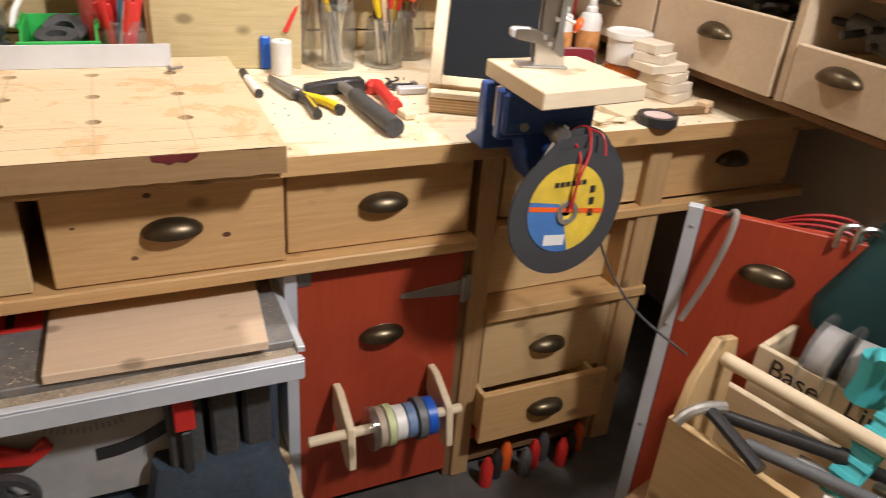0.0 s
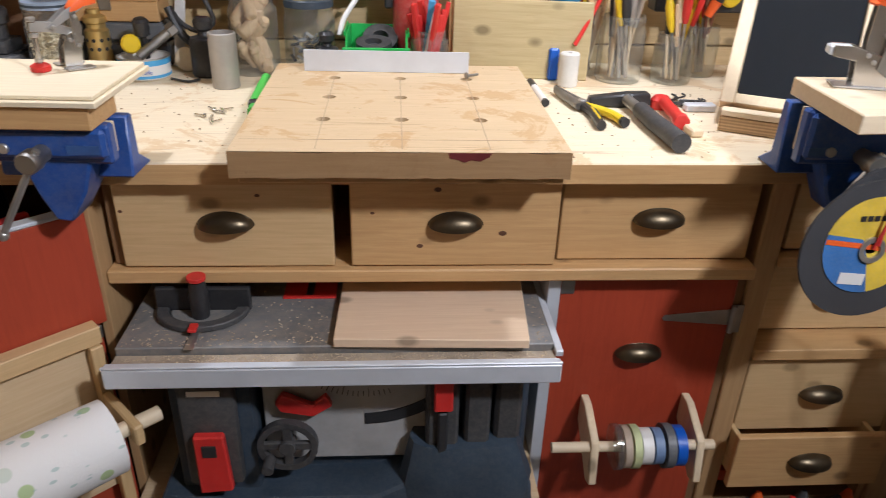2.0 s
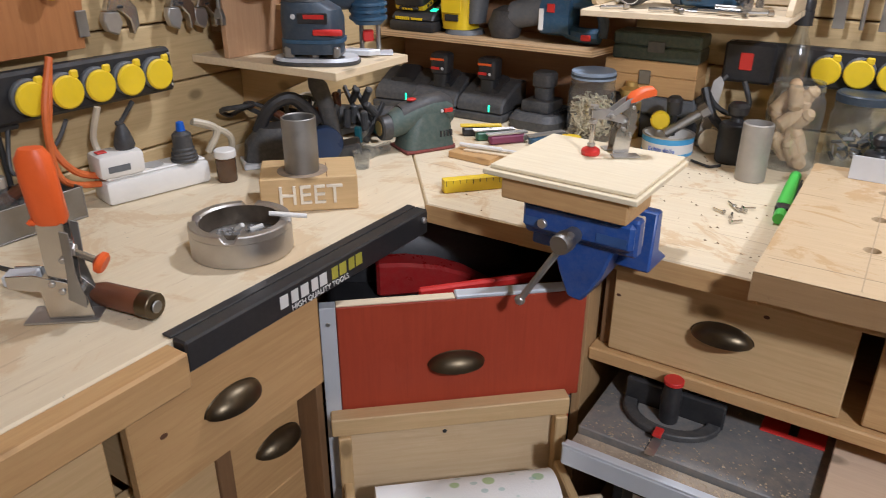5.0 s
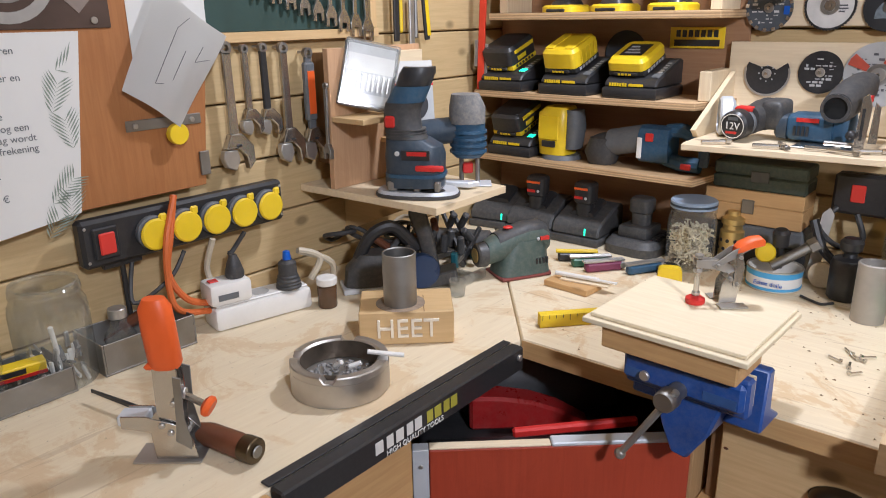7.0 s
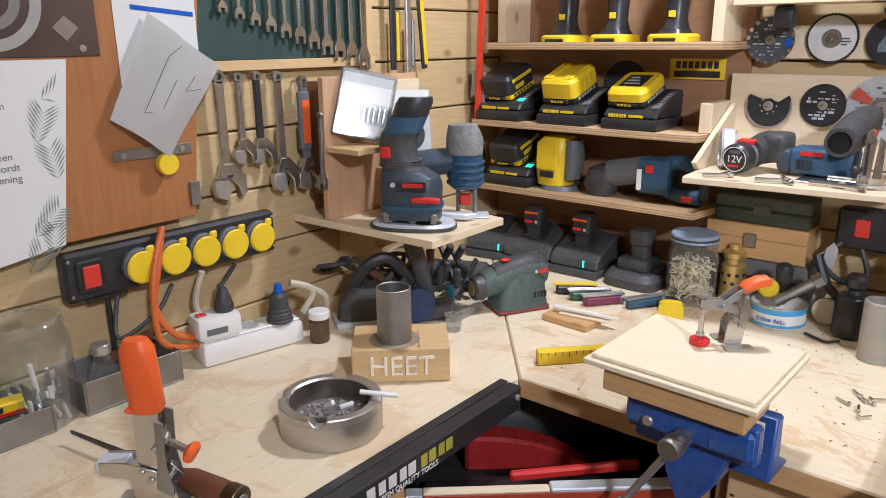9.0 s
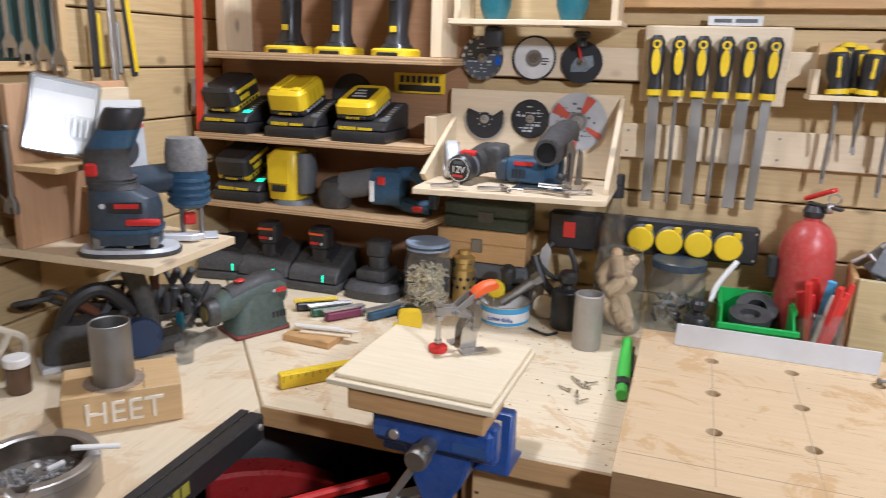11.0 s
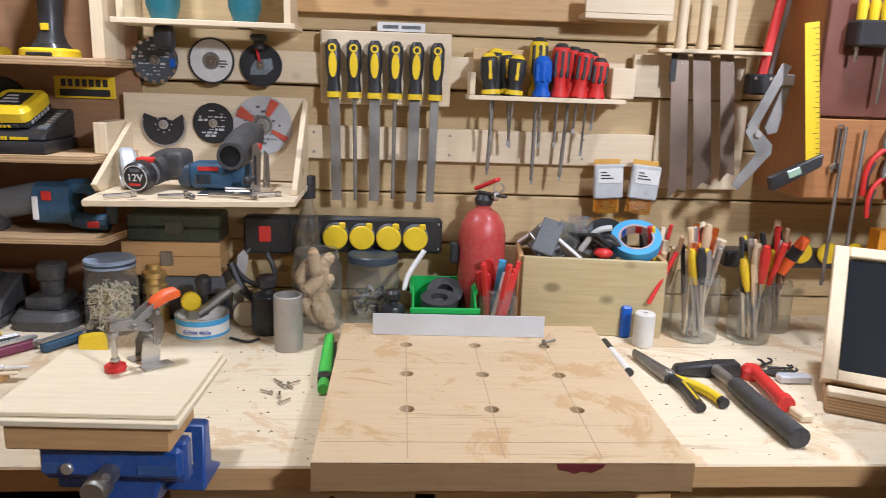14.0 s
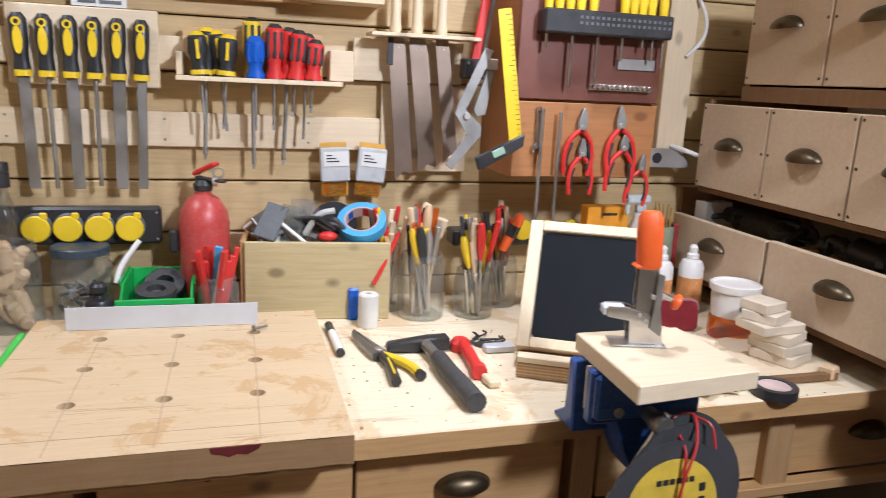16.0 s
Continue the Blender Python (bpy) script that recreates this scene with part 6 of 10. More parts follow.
    quad = [Vector((-1.392, -1.061, 1.531)), Vector((-1.385, -0.938, 1.442)), Vector((-1.372, -1.059, 1.289)), Vector((-1.380, -1.152, 1.361))]
    bm = bmesh.new()
    grid = []
    for i in range(9):
        row = []
        for j in range(9):
            u, v = i / 8, j / 8
            pnt = quad[0] * (1 - u) * (1 - v) + quad[1] * u * (1 - v) + quad[2] * u * v + quad[3] * (1 - u) * v
            pnt.x += 0.012 * math.sin(u * 3.1) * math.sin(v * 2.2) + 0.004 * math.sin(7 * u + 5 * v)
            row.append(bm.verts.new(pnt))
        grid.append(row)
    for i in range(8):
        for j in range(8):
            bm.faces.new((grid[i][j], grid[i + 1][j], grid[i + 1][j + 1], grid[i][j + 1]))
    bmesh.ops.solidify(bm, geom=bm.faces[:], thickness=0.0006)
    part("sheet", bm, paper, q)
    for a, b in (((-1.10, 1.37), (-1.045, 1.46)), ((-1.045, 1.46), (-1.02, 1.475)), ((-1.10, 1.37), (-1.06, 1.365)), ((-1.085, 1.345), (-1.035, 1.42)), ((-1.02, 1.40), (-1.0, 1.425)), ((-1.02, 1.40), (-0.99, 1.402))):
        part("pencil_line", tube([(-1.366, *a), (-1.366, *b)], 0.0006, 4), grey_pl, q)
    r = thing("printed_form", "white printed form with a blue bar behind the sketch", "paper")
    part("sheet", prism([(-1.115, 1.40), (-0.965, 1.425), (-0.965, 1.62), (-1.115, 1.62)], -1.4035, -1.4028, "yz", 0), paper, r)
    part("blue_bar", prism([(-1.085, 1.535), (-0.97, 1.525), (-0.97, 1.533), (-1.085, 1.543)], -1.4026, -1.4022, "yz", 0), bright_blue, r)
    solid("magnet", rod(0.019, 0.014, "x", (-1.388, -1.062, 1.277), 18), yellow_pl, "round yellow smiling magnet holding the paper", "magnet")


left_panel()
AW = "adjustable wrenches on the left wall"


def adj_wrench(y, top, bot, w, mat, label):
    t = thing("adjustable_wrench", label, "wrench", pose(LWX + 0.03, y, top, 0, 0, 90), AW)
    L = top - bot
    part("shaft", prism([(-w * 0.45, 0.0), (w * 0.45, 0.0), (w * 0.55, -L * 0.68), (-w * 0.42, -L * 0.68)], -0.005, 0.005, "xz", 0.002), mat, t)
    part("eye", ring(w * 0.6, w * 0.3, 0.01, "y", (0, -0.005, w * 0.35), 16), dull_steel, t)
    part("head", prism([(-w * 0.5, -L * 0.675), (w * 0.7, -L * 0.675), (w * 1.95, -L * 0.79), (w * 2.0, -L * 0.93), (w * 1.3, -L), (w * 1.1, -L * 0.88), (w * 0.2, -L * 0.80), (-w * 1.1, -L * 0.80)], -0.009, 0.009, "xz", 0.002), chrome, t)
    part("lower_jaw", prism([(-w * 1.3, -L * 0.805), (w * 0.1, -L * 0.81), (w * 0.35, -L * 0.9), (-w * 0.2, -L * 0.99), (-w * 1.2, -L * 0.95), (-w * 1.5, -L * 0.87)], -0.008, 0.008, "xz", 0.002), steel, t)
    part("worm", rod(w * 0.28, w * 0.7, "x", (-w * 0.1, -0.004, -L * 0.775), 10), black_pl, t)
    part("hook", rod(0.003, 0.03, "y", (0, 0.0, w * 0.42), 8), steel, t)
    return t


for y, top, bot, w, mt, lab in ((-0.928, 1.413, 1.182, 0.021, chrome, "chrome"), (-0.886, 1.412, 1.248, 0.0145, chrome, "small chrome"), (-0.842, 1.412, 1.243, 0.0155, black_pl, "black"), (-0.792, 1.408, 1.177, 0.019, chrome, "chrome")):
    adj_wrench(y, top, bot, w, mt, lab + " adjustable wrench hanging on the plank wall")
t5 = adj_wrench(-0.728, 1.395, 1.172, 0.019, grey_pl, "adjustable wrench with a grey and orange grip")
part("grip", bx(-0.0135, 0.0135, -0.008, 0.008, -0.135, -0.012, 0.004), grey_pl, t5)
part("grip_inlay", bx(-0.0095, 0.0095, -0.0095, -0.0082, -0.120, -0.030, 0.001), orange_pl, t5, "orange grip inlay")


def spanner_board():
    t = thing("spanner_board", "dark green board with a pale frame behind the spanners", "board")
    part("panel", bx(LWX, LWX + 0.010, -0.955, -0.525, 1.448, 1.80, 0.001), paint("green_board", (0.03, 0.065, 0.055), 0.6), t)
    part("bottom_rail", bx(LWX, LWX + 0.02, -0.965, -0.50, 1.428, 1.4475, 0.001), pine_y, t)
    part("side_rail", bx(LWX, LWX + 0.02, -0.524, -0.505, 1.448, 1.80, 0.001), pine_z, t)
    for i in range(11):
        y = -0.90 + i * 0.036
        L = 0.09 + i * 0.016
        top = 1.62
        z = 1.535 - i * 0.0115 + L
        spanner(pose(LWX + 0.022, y, z, 0, 0, 90), L, 0.0095 + i * 0.0007, "spanner", "chrome combination spanner hanging on the green board", chrome, "combination spanners", True)


spanner_board()
for y, lab, mt, z0, z1 in ((-0.448, "hand saw with grey and black grip", black_pl, 1.415, 1.75), (-0.395, "grey chisel", steel, 1.40, 1.74)):
    t = thing("hanging_tool", "long " + lab + " hanging on the wall", "hand tool", pose(LWX + 0.03, y, z0, 0, 0, 90))
    part("blade", bx(-0.011, 0.006, -0.004, 0.004, 0, z1 - z0, 0.002), mt, t)
    part("grip", bx(0.0075, 0.017, -0.006, 0.006, 0.02, 0.13, 0.003), yellow_pl if mt is black_pl else dull_steel, t)
t = thing("bolt_cutter", "black and yellow long handled cutter on the wall", "hand tool", pose(LWX + 0.03, -0.34, 1.415, 0, -6, 90))
part("handle", bx(-0.008, 0.008, -0.005, 0.005, 0.0, 0.32, 0.003), black_pl, t)
part("stripe", bx(-0.004, 0.0088, -0.0065, -0.0052, 0.01, 0.2, 0.001), yellow_pl, t)
t = thing("red_pole", "red painted bar clamp standing in the corner", "clamp", pose(-1.392, -0.143, 1.2786, 0, 2, 20))
part("bar", bx(-0.009, 0.009, -0.006, 0.006, 0.0, 0.55, 0.002), paint("red_enamel", (0.62, 0.05, 0.02), 0.4), t)
part("slide", bx(-0.020, -0.0095, -0.004, 0.004, 0.06, 0.13, 0.002), steel, t)
part("slide", bx(0.0095, 0.018, -0.004, 0.004, 0.0, 0.12, 0.002), steel, t)


pink_ply = wood("pink_ply", (0.58, 0.36, 0.22), (0.45, 0.25, 0.14), "z", 0.5, 1.0, 0.15, False)


def side_holder():
    t = thing("side_shelf", "pale plywood wall shelf carrying a router and a jigsaw", "shelf")
    part("shelf_board", prism([(-1.4383, -0.748), (-1.054, -0.732), (-1.057, -0.495), (-1.4383, -0.455)], 1.104, 1.1195, "xy", 0.001), pale_y, t)
    part("back_board", bx(-1.345, -1.330, -0.741, -0.46, 1.120, 1.412, 0.001), pink_ply, t, "reddish plywood back board")
    part("mount_block", bx(-1.4383, -1.3455, -0.69, -0.65, 1.16, 1.40, 0.001), dark_shaded_wood, t)
    part("mount_block", bx(-1.4383, -1.3455, -0.53, -0.49, 1.16, 1.40, 0.001), dark_shaded_wood, t)
    part("small_shelf", bx(-1.3295, -1.235, -0.741, -0.60, 1.264, 1.275, 0.001), pine_y, t)
    part("card_ledge", bx(-1.3295, -1.24, -0.598, -0.49, 1.203, 1.214, 0.001), pine_y, t)
    part("bracket", prism([(-1.4383, 1.1035), (-1.15, 1.1035), (-1.4383, 0.98)], -0.62, -0.605, "xz", 0.001), pine_x, t)
    part("upper_rail", bx(-1.3295, -1.312, -0.60, -0.47, 1.345, 1.40, 0.001), pale_y, t)
    part("upper_rail", bx(-1.3295, -1.312, -0.60, -0.47, 1.285, 1.335, 0.001), pale_y, t)
    c = thing("bit_case", "clear plastic case of router bits leaning on the shelf", "case", pose(-1.284, -0.690, 1.2905, -14, 13, 50))
    part("back_shell", bx(-0.058, 0.058, 0.006, 0.016, 0.0, 0.138, 0.004), grey_pl, c)
    part("lid", bx(-0.058, 0.058, -0.012, 0.0055, 0.0, 0.138, 0.004), frosty, c, "clear plastic lid")
    part("insert", bx(-0.05, 0.05, 0.0, 0.005, 0.008, 0.13, 0.001), paint("pale_insert", (0.5, 0.5, 0.5), 0.5), c)
    part("label", bx(-0.05, 0.05, -0.0011, -0.0004, 0.075, 0.11, 0), paper, c)
    part("label", bx(-0.05, 0.05, -0.0011, -0.0004, 0.012, 0.03, 0), paper, c)
    for i in range(9):
        part("bit", rod(0.003, 0.035, "z", (-0.042 + i * 0.0105, -0.005, 0.035), 6), steel, c)
    k = thing("disc_card", "grey and white card pack with a black saw disc", "packet", pose(-1.275, -0.545, 1.215, -10, 0, 55))
    part("card", bx(-0.05, 0.05, 0, 0.003, 0, 0.165, 0.001), paint("pale_grey_card", (0.45, 0.46, 0.46), 0.5), k)
    part("header", bx(-0.05, 0.05, -0.0009, -0.0001, 0.118, 0.165, 0), paper, k)
    part("stripe", bx(-0.05, 0.05, -0.0009, -0.0001, 0.110, 0.1165, 0), red_pl, k)
    part("stripe", bx(-0.05, 0.05, -0.0009, -0.0001, 0.012, 0.02, 0), red_pl, k)
    part("disc", rod(0.036, 0.004, "y", (0, -0.0045, 0.068), 28), abrasive, k)


side_holder()
spanner(pose(-1.337, -0.7455, 1.335, 0, 1, 0), 0.148, 0.011, "spanner", "worn steel spanner hanging at the shelf edge", dull_steel, "combination spanners")


def router():
    t = thing("trim_router", "blue and black cordless trim router on its base", "router", pose(-1.160, -0.672, 1.1198, 0, 0, 29))
    part("base_plate", loft([oval(0.005, 0, 0.088, 0.052, 0.001, 24, 2.5), oval(0.005, 0, 0.088, 0.052, 0.007, 24, 2.5)]), rubber, t)
    part("base_rim", loft([oval(0.005, 0, 0.085, 0.049, 0.0075, 24, 2.5), oval(0.005, 0, 0.082, 0.046, 0.014, 24, 2.5)]), alu, t, "grey metal base rim")
    part("base_opening", loft([oval(0.036, -0.02, 0.030, 0.020, 0.0142, 20, 2.2), oval(0.036, -0.02, 0.030, 0.020, 0.0150, 20, 2.2)]), black_pl, t)
    for x0, x1 in ((-0.050, -0.030), (0.004, 0.018), (0.046, 0.058)):
        part("cage_post", bx(x0, x1, -0.040, 0.030, 0.0145, 0.036, 0.003), dull_steel, t)
    part("cage", loft([oval(0.0, 0, 0.060, 0.044, 0.022, 20, 3), oval(0.0, 0, 0.060, 0.044, 0.042, 20, 3)]), navy_pl, t)
    part("clamp_band", loft([oval(0.003, 0, 0.0625, 0.0455, 0.0425, 20, 3), oval(0.003, 0, 0.0625, 0.0455, 0.050, 20, 3)]), blue_pl, t)
    part("housing", loft([oval(0.002, 0, 0.060, 0.044, 0.0505, 20, 3), oval(0.002, 0, 0.061, 0.044, 0.085, 20, 3), oval(0.0, 0, 0.057, 0.042, 0.104, 20, 3), oval(-0.012, 0, 0.044, 0.038, 0.118, 20, 3)]), navy_pl, t)
    part("neck", loft([oval(-0.014, 0, 0.042, 0.037, 0.1185, 20, 2.6), oval(-0.022, 0, 0.037, 0.035, 0.140, 20, 2.4), oval(-0.024, 0, 0.037, 0.035, 0.170, 20, 2.2), oval(-0.018, 0, 0.038, 0.036, 0.190, 20, 2.2)]), rubber, t, "black ribbed rubber grip")
    for z in (0.124, 0.130, 0.136):
        part("grip_rib", loft([oval(-0.017, 0, 0.0415, 0.0375, z, 20, 2.4), oval(-0.0175, 0, 0.0415, 0.0375, z + 0.002, 20, 2.4)]), dusty_pl, t)
    part("sleeve", loft([oval(-0.0155, 0, 0.0385, 0.0365, 0.1905, 20, 2.2), oval(0.000, 0, 0.036, 0.035, 0.222, 20, 2.2)]), blue_pl, t)
    part("battery_cap", loft([oval(0.001, 0, 0.0350, 0.0340, 0.2225, 20, 2.2), oval(0.010, 0, 0.036, 0.035, 0.246, 20, 2.2), oval(0.014, 0, 0.032, 0.031, 0.258, 20, 2.2)]), black_pl, t)
    part("cap_label", loft([oval(0.014, 0, 0.024, 0.022, 0.2585, 20, 2.2), oval(0.014, 0, 0.024, 0.022, 0.2592, 20, 2.2)]), inkw, t)
    part("collar", bx(0.010, 0.0675, -0.0485, -0.036, 0.058, 0.070, 0.004, 2), red_pl, t, "red clamp lever")
    part("button", bx(-0.052, -0.030, -0.0375, -0.028, 0.142, 0.166, 0.004), red_pl, t, "red switch button")
    part("logo_plate", bx(-0.018, 0.040, -0.0455, -0.0415, 0.080, 0.100, 0.001), black_pl, t)
    part("logo_bar", bx(-0.006, 0.034, -0.0463, -0.0456, 0.089, 0.097, 0), red_pl, t)
    part("logo_dot", rod(0.005, 0.001, "y", (-0.026, -0.0452, 0.093), 14, 0.0002), inkw, t)


router()


def jigsaw():
    t = thing("jigsaw", "dusty blue barrel grip jigsaw on the side shelf", "jigsaw", pose(-1.146, -0.545, 1.1198, 0, 0, 38))
    part("barrel", loft([oval(0.02, 0, 0.028, 0.028, 0.062), oval(0.02, 0, 0.036, 0.034, 0.07), oval(0.02, 0, 0.036, 0.034, 0.13), oval(0.018, 0, 0.037, 0.036, 0.165), oval(0.014, 0, 0.028, 0.028, 0.192)]), blue_pl, t)
    part("cap", loft([oval(0.018, 0, 0.0385, 0.0375, 0.135), oval(0.018, 0, 0.0385, 0.0375, 0.168), oval(0.014, 0, 0.030, 0.030, 0.195)]), paint("scuffed_grey_rubber", (0.20, 0.20, 0.20), 0.8, wear=0.8, dust=0.5), t, "scuffed grey rubber cap")
    for z in (0.072, 0.086, 0.10, 0.114):
        part("rib", ring(0.040, 0.0345, 0.006, "z", (0.02, 0, z), 20), blue_pl, t)
    part("body", tube([(0.0, 0, 0.12), (-0.06, 0, 0.115), (-0.12, 0, 0.105)], 0.028, 12), navy_pl, t)
    part("blade_holder", bx(0.008, 0.030, -0.018, 0.006, 0.028, 0.05, 0.003), red_pl, t, "red blade clamp")
    part("leg", join(rod(0.005, 0.06, "z", (0.005, 0, 0.004), 8), rod(0.005, 0.06, "z", (0.04, 0, 0.004), 8)), dull_steel, t)
    part("foot", bx(-0.075, 0.07, -0.028, 0.028, 0.0008, 0.0038, 0.001), alu, t)
    part("foot_wing", prism([(-0.06, -0.03), (0.02, -0.055), (0.045, -0.04), (-0.02, -0.012)], 0.004, 0.016, "xy", 0.002), alu, t)


jigsaw()

# ---- on the bench ----
BZ = 0.9006


def vise(x, y, turn, top, low, label):
    t = thing("bench_vise", label, "vise", pose(x, y, 0, 0, 0, turn))
    part("front_jaw", join(bx(-0.092, 0.092, -0.075, -0.052, low - 0.012, top, 0.004), bx(-0.090, 0.090, -0.09, -0.0755, low, top - 0.002, 0.006)), vise_blue, t)
    for x0, x1 in ((-0.086, -0.055), (0.035, 0.082)):
        part("recess", bx(x0, x1, -0.0912, -0.0903, low + 0.008, low + 0.022, 0.0003), paint("worn_vise_edge", (0.05, 0.12, 0.32), 0.4, wear=0.5) if x0 < 0 and "worn_vise_edge" not in MATS else MATS["worn_vise_edge"], t)
    part("rear_jaw", prism([(-0.025, top), (-0.005, top), (0.0, 0.93), (0.045, 0.9012), (-0.035, 0.9012)], -0.10, 0.10, "yz", 0.003), vise_blue, t)
    part("clamp_bracket", prism([(-0.05, low - 0.001), (0.06, low - 0.001), (0.042, 0.892), (0.022, 0.86), (0.012, 0.842), (-0.012, 0.845), (-0.03, 0.885)], -0.074, -0.006, "xz", 0.004), vise_blue, t)
    part("slide", bx(-0.03, 0.03, -0.051, -0.026, 0.906, 0.95, 0.003), vise_blue, t)
    part("jaw_liner", bx(-0.09, 0.09, -0.0515, -0.047, 0.95, top, 0.001), pale_x, t)
    part("screw_boss", lathe([(0, 0), (0.014, 0), (0.016, 0.004), (0.0165, 0.024), (0.013, 0.03), (0.013, 0.05), (0, 0.05)], 18, "y", (0, -0.14, low + 0.010)), dull_steel, t)
    part("bolt", rod(0.008, 0.006, "y", (-0.052, -0.097, low + 0.016), 10), steel, t)
    part("handle_bar", tube([(0.012, -0.125, low + 0.026), (-0.065, -0.125, low - 0.104)], 0.0055, 8), steel, t)
    part("bar_end", ball(0.009, 0.009, 0.009, (-0.066, -0.125, low - 0.106), 10), steel, t)
    return t


vise(-0.508, -0.750, -3, 0.9965, 0.950, "blue bench vise clamping a stack of boards")
b = thing("clamp_board", "stack of pale plywood boards held in the vise", "board", pose(-0.535, -0.738, 0, 0, 0, -2))
part("lower_board", bx(-0.094, 0.108, -0.115, -0.02, 0.997, 1.031, 0.002), warm_x, b)
part("plywood_sheet", bx(-0.124, 0.122, -0.122, 0.098, 1.0315, 1.0395, 0.001), bright_ply, b)
part("top_sheet", bx(-0.116, 0.116, -0.112, 0.096, 1.040, 1.046, 0.001), bright_ply, b)


def toggle_clamp(m, label):
    """A lever clamp, closed: thin steel plates, red tipped spindle at -x, grip at +x."""
    t = thing("toggle_clamp", label, "toggle clamp", m)
    for y in (-0.022, 0.022):
        part("foot", bx(-0.018, 0.024, y - 0.010, y + 0.010, 0.0006, 0.003, 0.0006), steel, t)
        part("side_plate", prism([(-0.014, 0.003), (0.012, 0.003), (0.015, 0.028), (0.022, 0.045), (0.010, 0.056), (-0.004, 0.050), (-0.012, 0.034)], y * 0.5 - 0.001, y * 0.5 + 0.001, "xz", 0.0004), chrome, t)
        part("arm", prism([(0.010, 0.046), (0.012, 0.056), (-0.020, 0.070), (-0.052, 0.072), (-0.052, 0.060), (-0.024, 0.056)], y * 0.32 - 0.001, y * 0.32 + 0.001, "xz", 0.0004), steel, t)
        part("lever_plate", prism([(-0.030, 0.062), (-0.022, 0.058), (0.006, 0.074), (0.030, 0.088), (0.026, 0.096), (0.002, 0.086)], y * 0.42 - 0.001, y * 0.42 + 0.001, "xz", 0.0004), dull_steel, t)
        part("link_plate", prism([(0.004, 0.030), (0.014, 0.028), (0.020, 0.060), (0.014, 0.084), (0.006, 0.082)], y * 0.62 - 0.0008, y * 0.62 + 0.0008, "xz", 0.0004), chrome, t)
    part("spindle", rod(0.0042, 0.068, "z", (-0.046, 0, 0.010), 12), chrome, t)
    part("nut", rod(0.0072, 0.006, "z", (-0.046, 0, 0.050), 6), steel, t)
    part("nut", rod(0.0072, 0.006, "z", (-0.046, 0, 0.073), 6), steel, t)
    part("nut", rod(0.0066, 0.006, "z", (-0.046, 0, 0.013), 6), steel, t)
    part("pad", lathe([(0, 0.0), (0.0135, 0.0), (0.015, 0.003), (0.0145, 0.008), (0.009, 0.0115), (0, 0.0118)], 18, "z", (-0.046, 0, 0.0002)), red_pl, t, "red rubber pad")
    for p in ((0.0, 0.042), (0.010, 0.034), (-0.020, 0.063), (0.012, 0.076)):
        part("rivet", rod(0.0032, 0.034, "y", (p[0], -0.017, p[1]), 10), steel, t)
    part("grip", loft([[(x, p[0], z + p[1]) for p in oval(0, 0, w, h, 0, 12, 3)] for x, z, w, h in ((0.008, 0.082, 0.0115, 0.006), (0.014, 0.088, 0.0125, 0.0085), (0.030, 0.095, 0.0125, 0.0085), (0.044, 0.097, 0.0115, 0.008), (0.050, 0.095, 0.008, 0.005))]), orange_pl, t, "orange plastic grip")
    return t


toggle_clamp(pose(-0.512, -0.686, 1.0461, 0, 0, 42), "closed steel toggle clamp with orange grip on the board")


def upright_clamp(m, label):
    """A lever clamp standing open: grip up, arm to -x, tipped spindle to +x."""
    t = thing("toggle_clamp", label, "toggle clamp", m)
    part("base", bx(-0.05, 0.035, -0.022, 0.022, 0.0004, 0.003, 0.0005), steel, t)
    for y in (-0.015, 0.0125):
        part("side_plate", prism([(-0.022, 0.0032), (0.03, 0.0032), (0.026, 0.03), (0.008, 0.05), (-0.03, 0.062), (-0.06, 0.062), (-0.06, 0.046), (-0.025, 0.04)], y, y + 0.0025, "xz", 0.0005), chrome, t)
        part("lever_plate", prism([(-0.012, 0.028), (0.012, 0.022), (0.016, 0.07), (0.014, 0.150), (-0.014, 0.150), (-0.016, 0.07)], y * 0.7, y * 0.7 + 0.0025, "xz", 0.0005), chrome, t)
        part("link_plate", prism([(0.006, 0.03), (0.024, 0.018), (0.026, 0.03), (0.020, 0.062), (0.022, 0.115), (0.012, 0.118), (0.010, 0.062)], y * 1.25, y * 1.25 + 0.002, "xz", 0.0005), dull_steel, t)
    part("arm_block", bx(-0.066, -0.03, -0.012, 0.012, 0.047, 0.061, 0.002), alu, t)
    for p in ((0.0, 0.04), (0.012, 0.03), (-0.01, 0.05), (0.008, 0.08)):
        part("rivet", rod(0.004, 0.036, "y", (p[0], -0.018, p[1]), 8), steel, t)
    part("spindle", tube([(0.006, 0, 0.09), (0.042, -0.006, 0.074)], 0.0045, 8), chrome, t)
    part("nut", rod(0.008, 0.006, "x", (0.014, -0.001, 0.087), 6), steel, t)
    part("tip", moved(lathe([(0, 0), (0.007, 0.0), (0.013, 0.004), (0.0135, 0.009), (0.011, 0.012), (0, 0.012)], 18, "x"), pose(0.041, -0.006, 0.0745, 0, 25, -10)), orange_pl, t, "orange red rubber tip")
    part("grip", loft([oval(0.0, 0, 0.0165, 0.012, 0.122), oval(0.0, 0, 0.0195, 0.0145, 0.127), oval(-0.003, 0, 0.020, 0.015, 0.175), oval(-0.004, 0, 0.019, 0.0145, 0.20), oval(-0.004, 0, 0.013, 0.010, 0.211)]), orange_pl, t, "orange plastic grip")
    part("grip_lip", bx(-0.024, 0.016, -0.012, 0.012, 0.122, 0.129, 0.003), orange_pl, t)
    return t


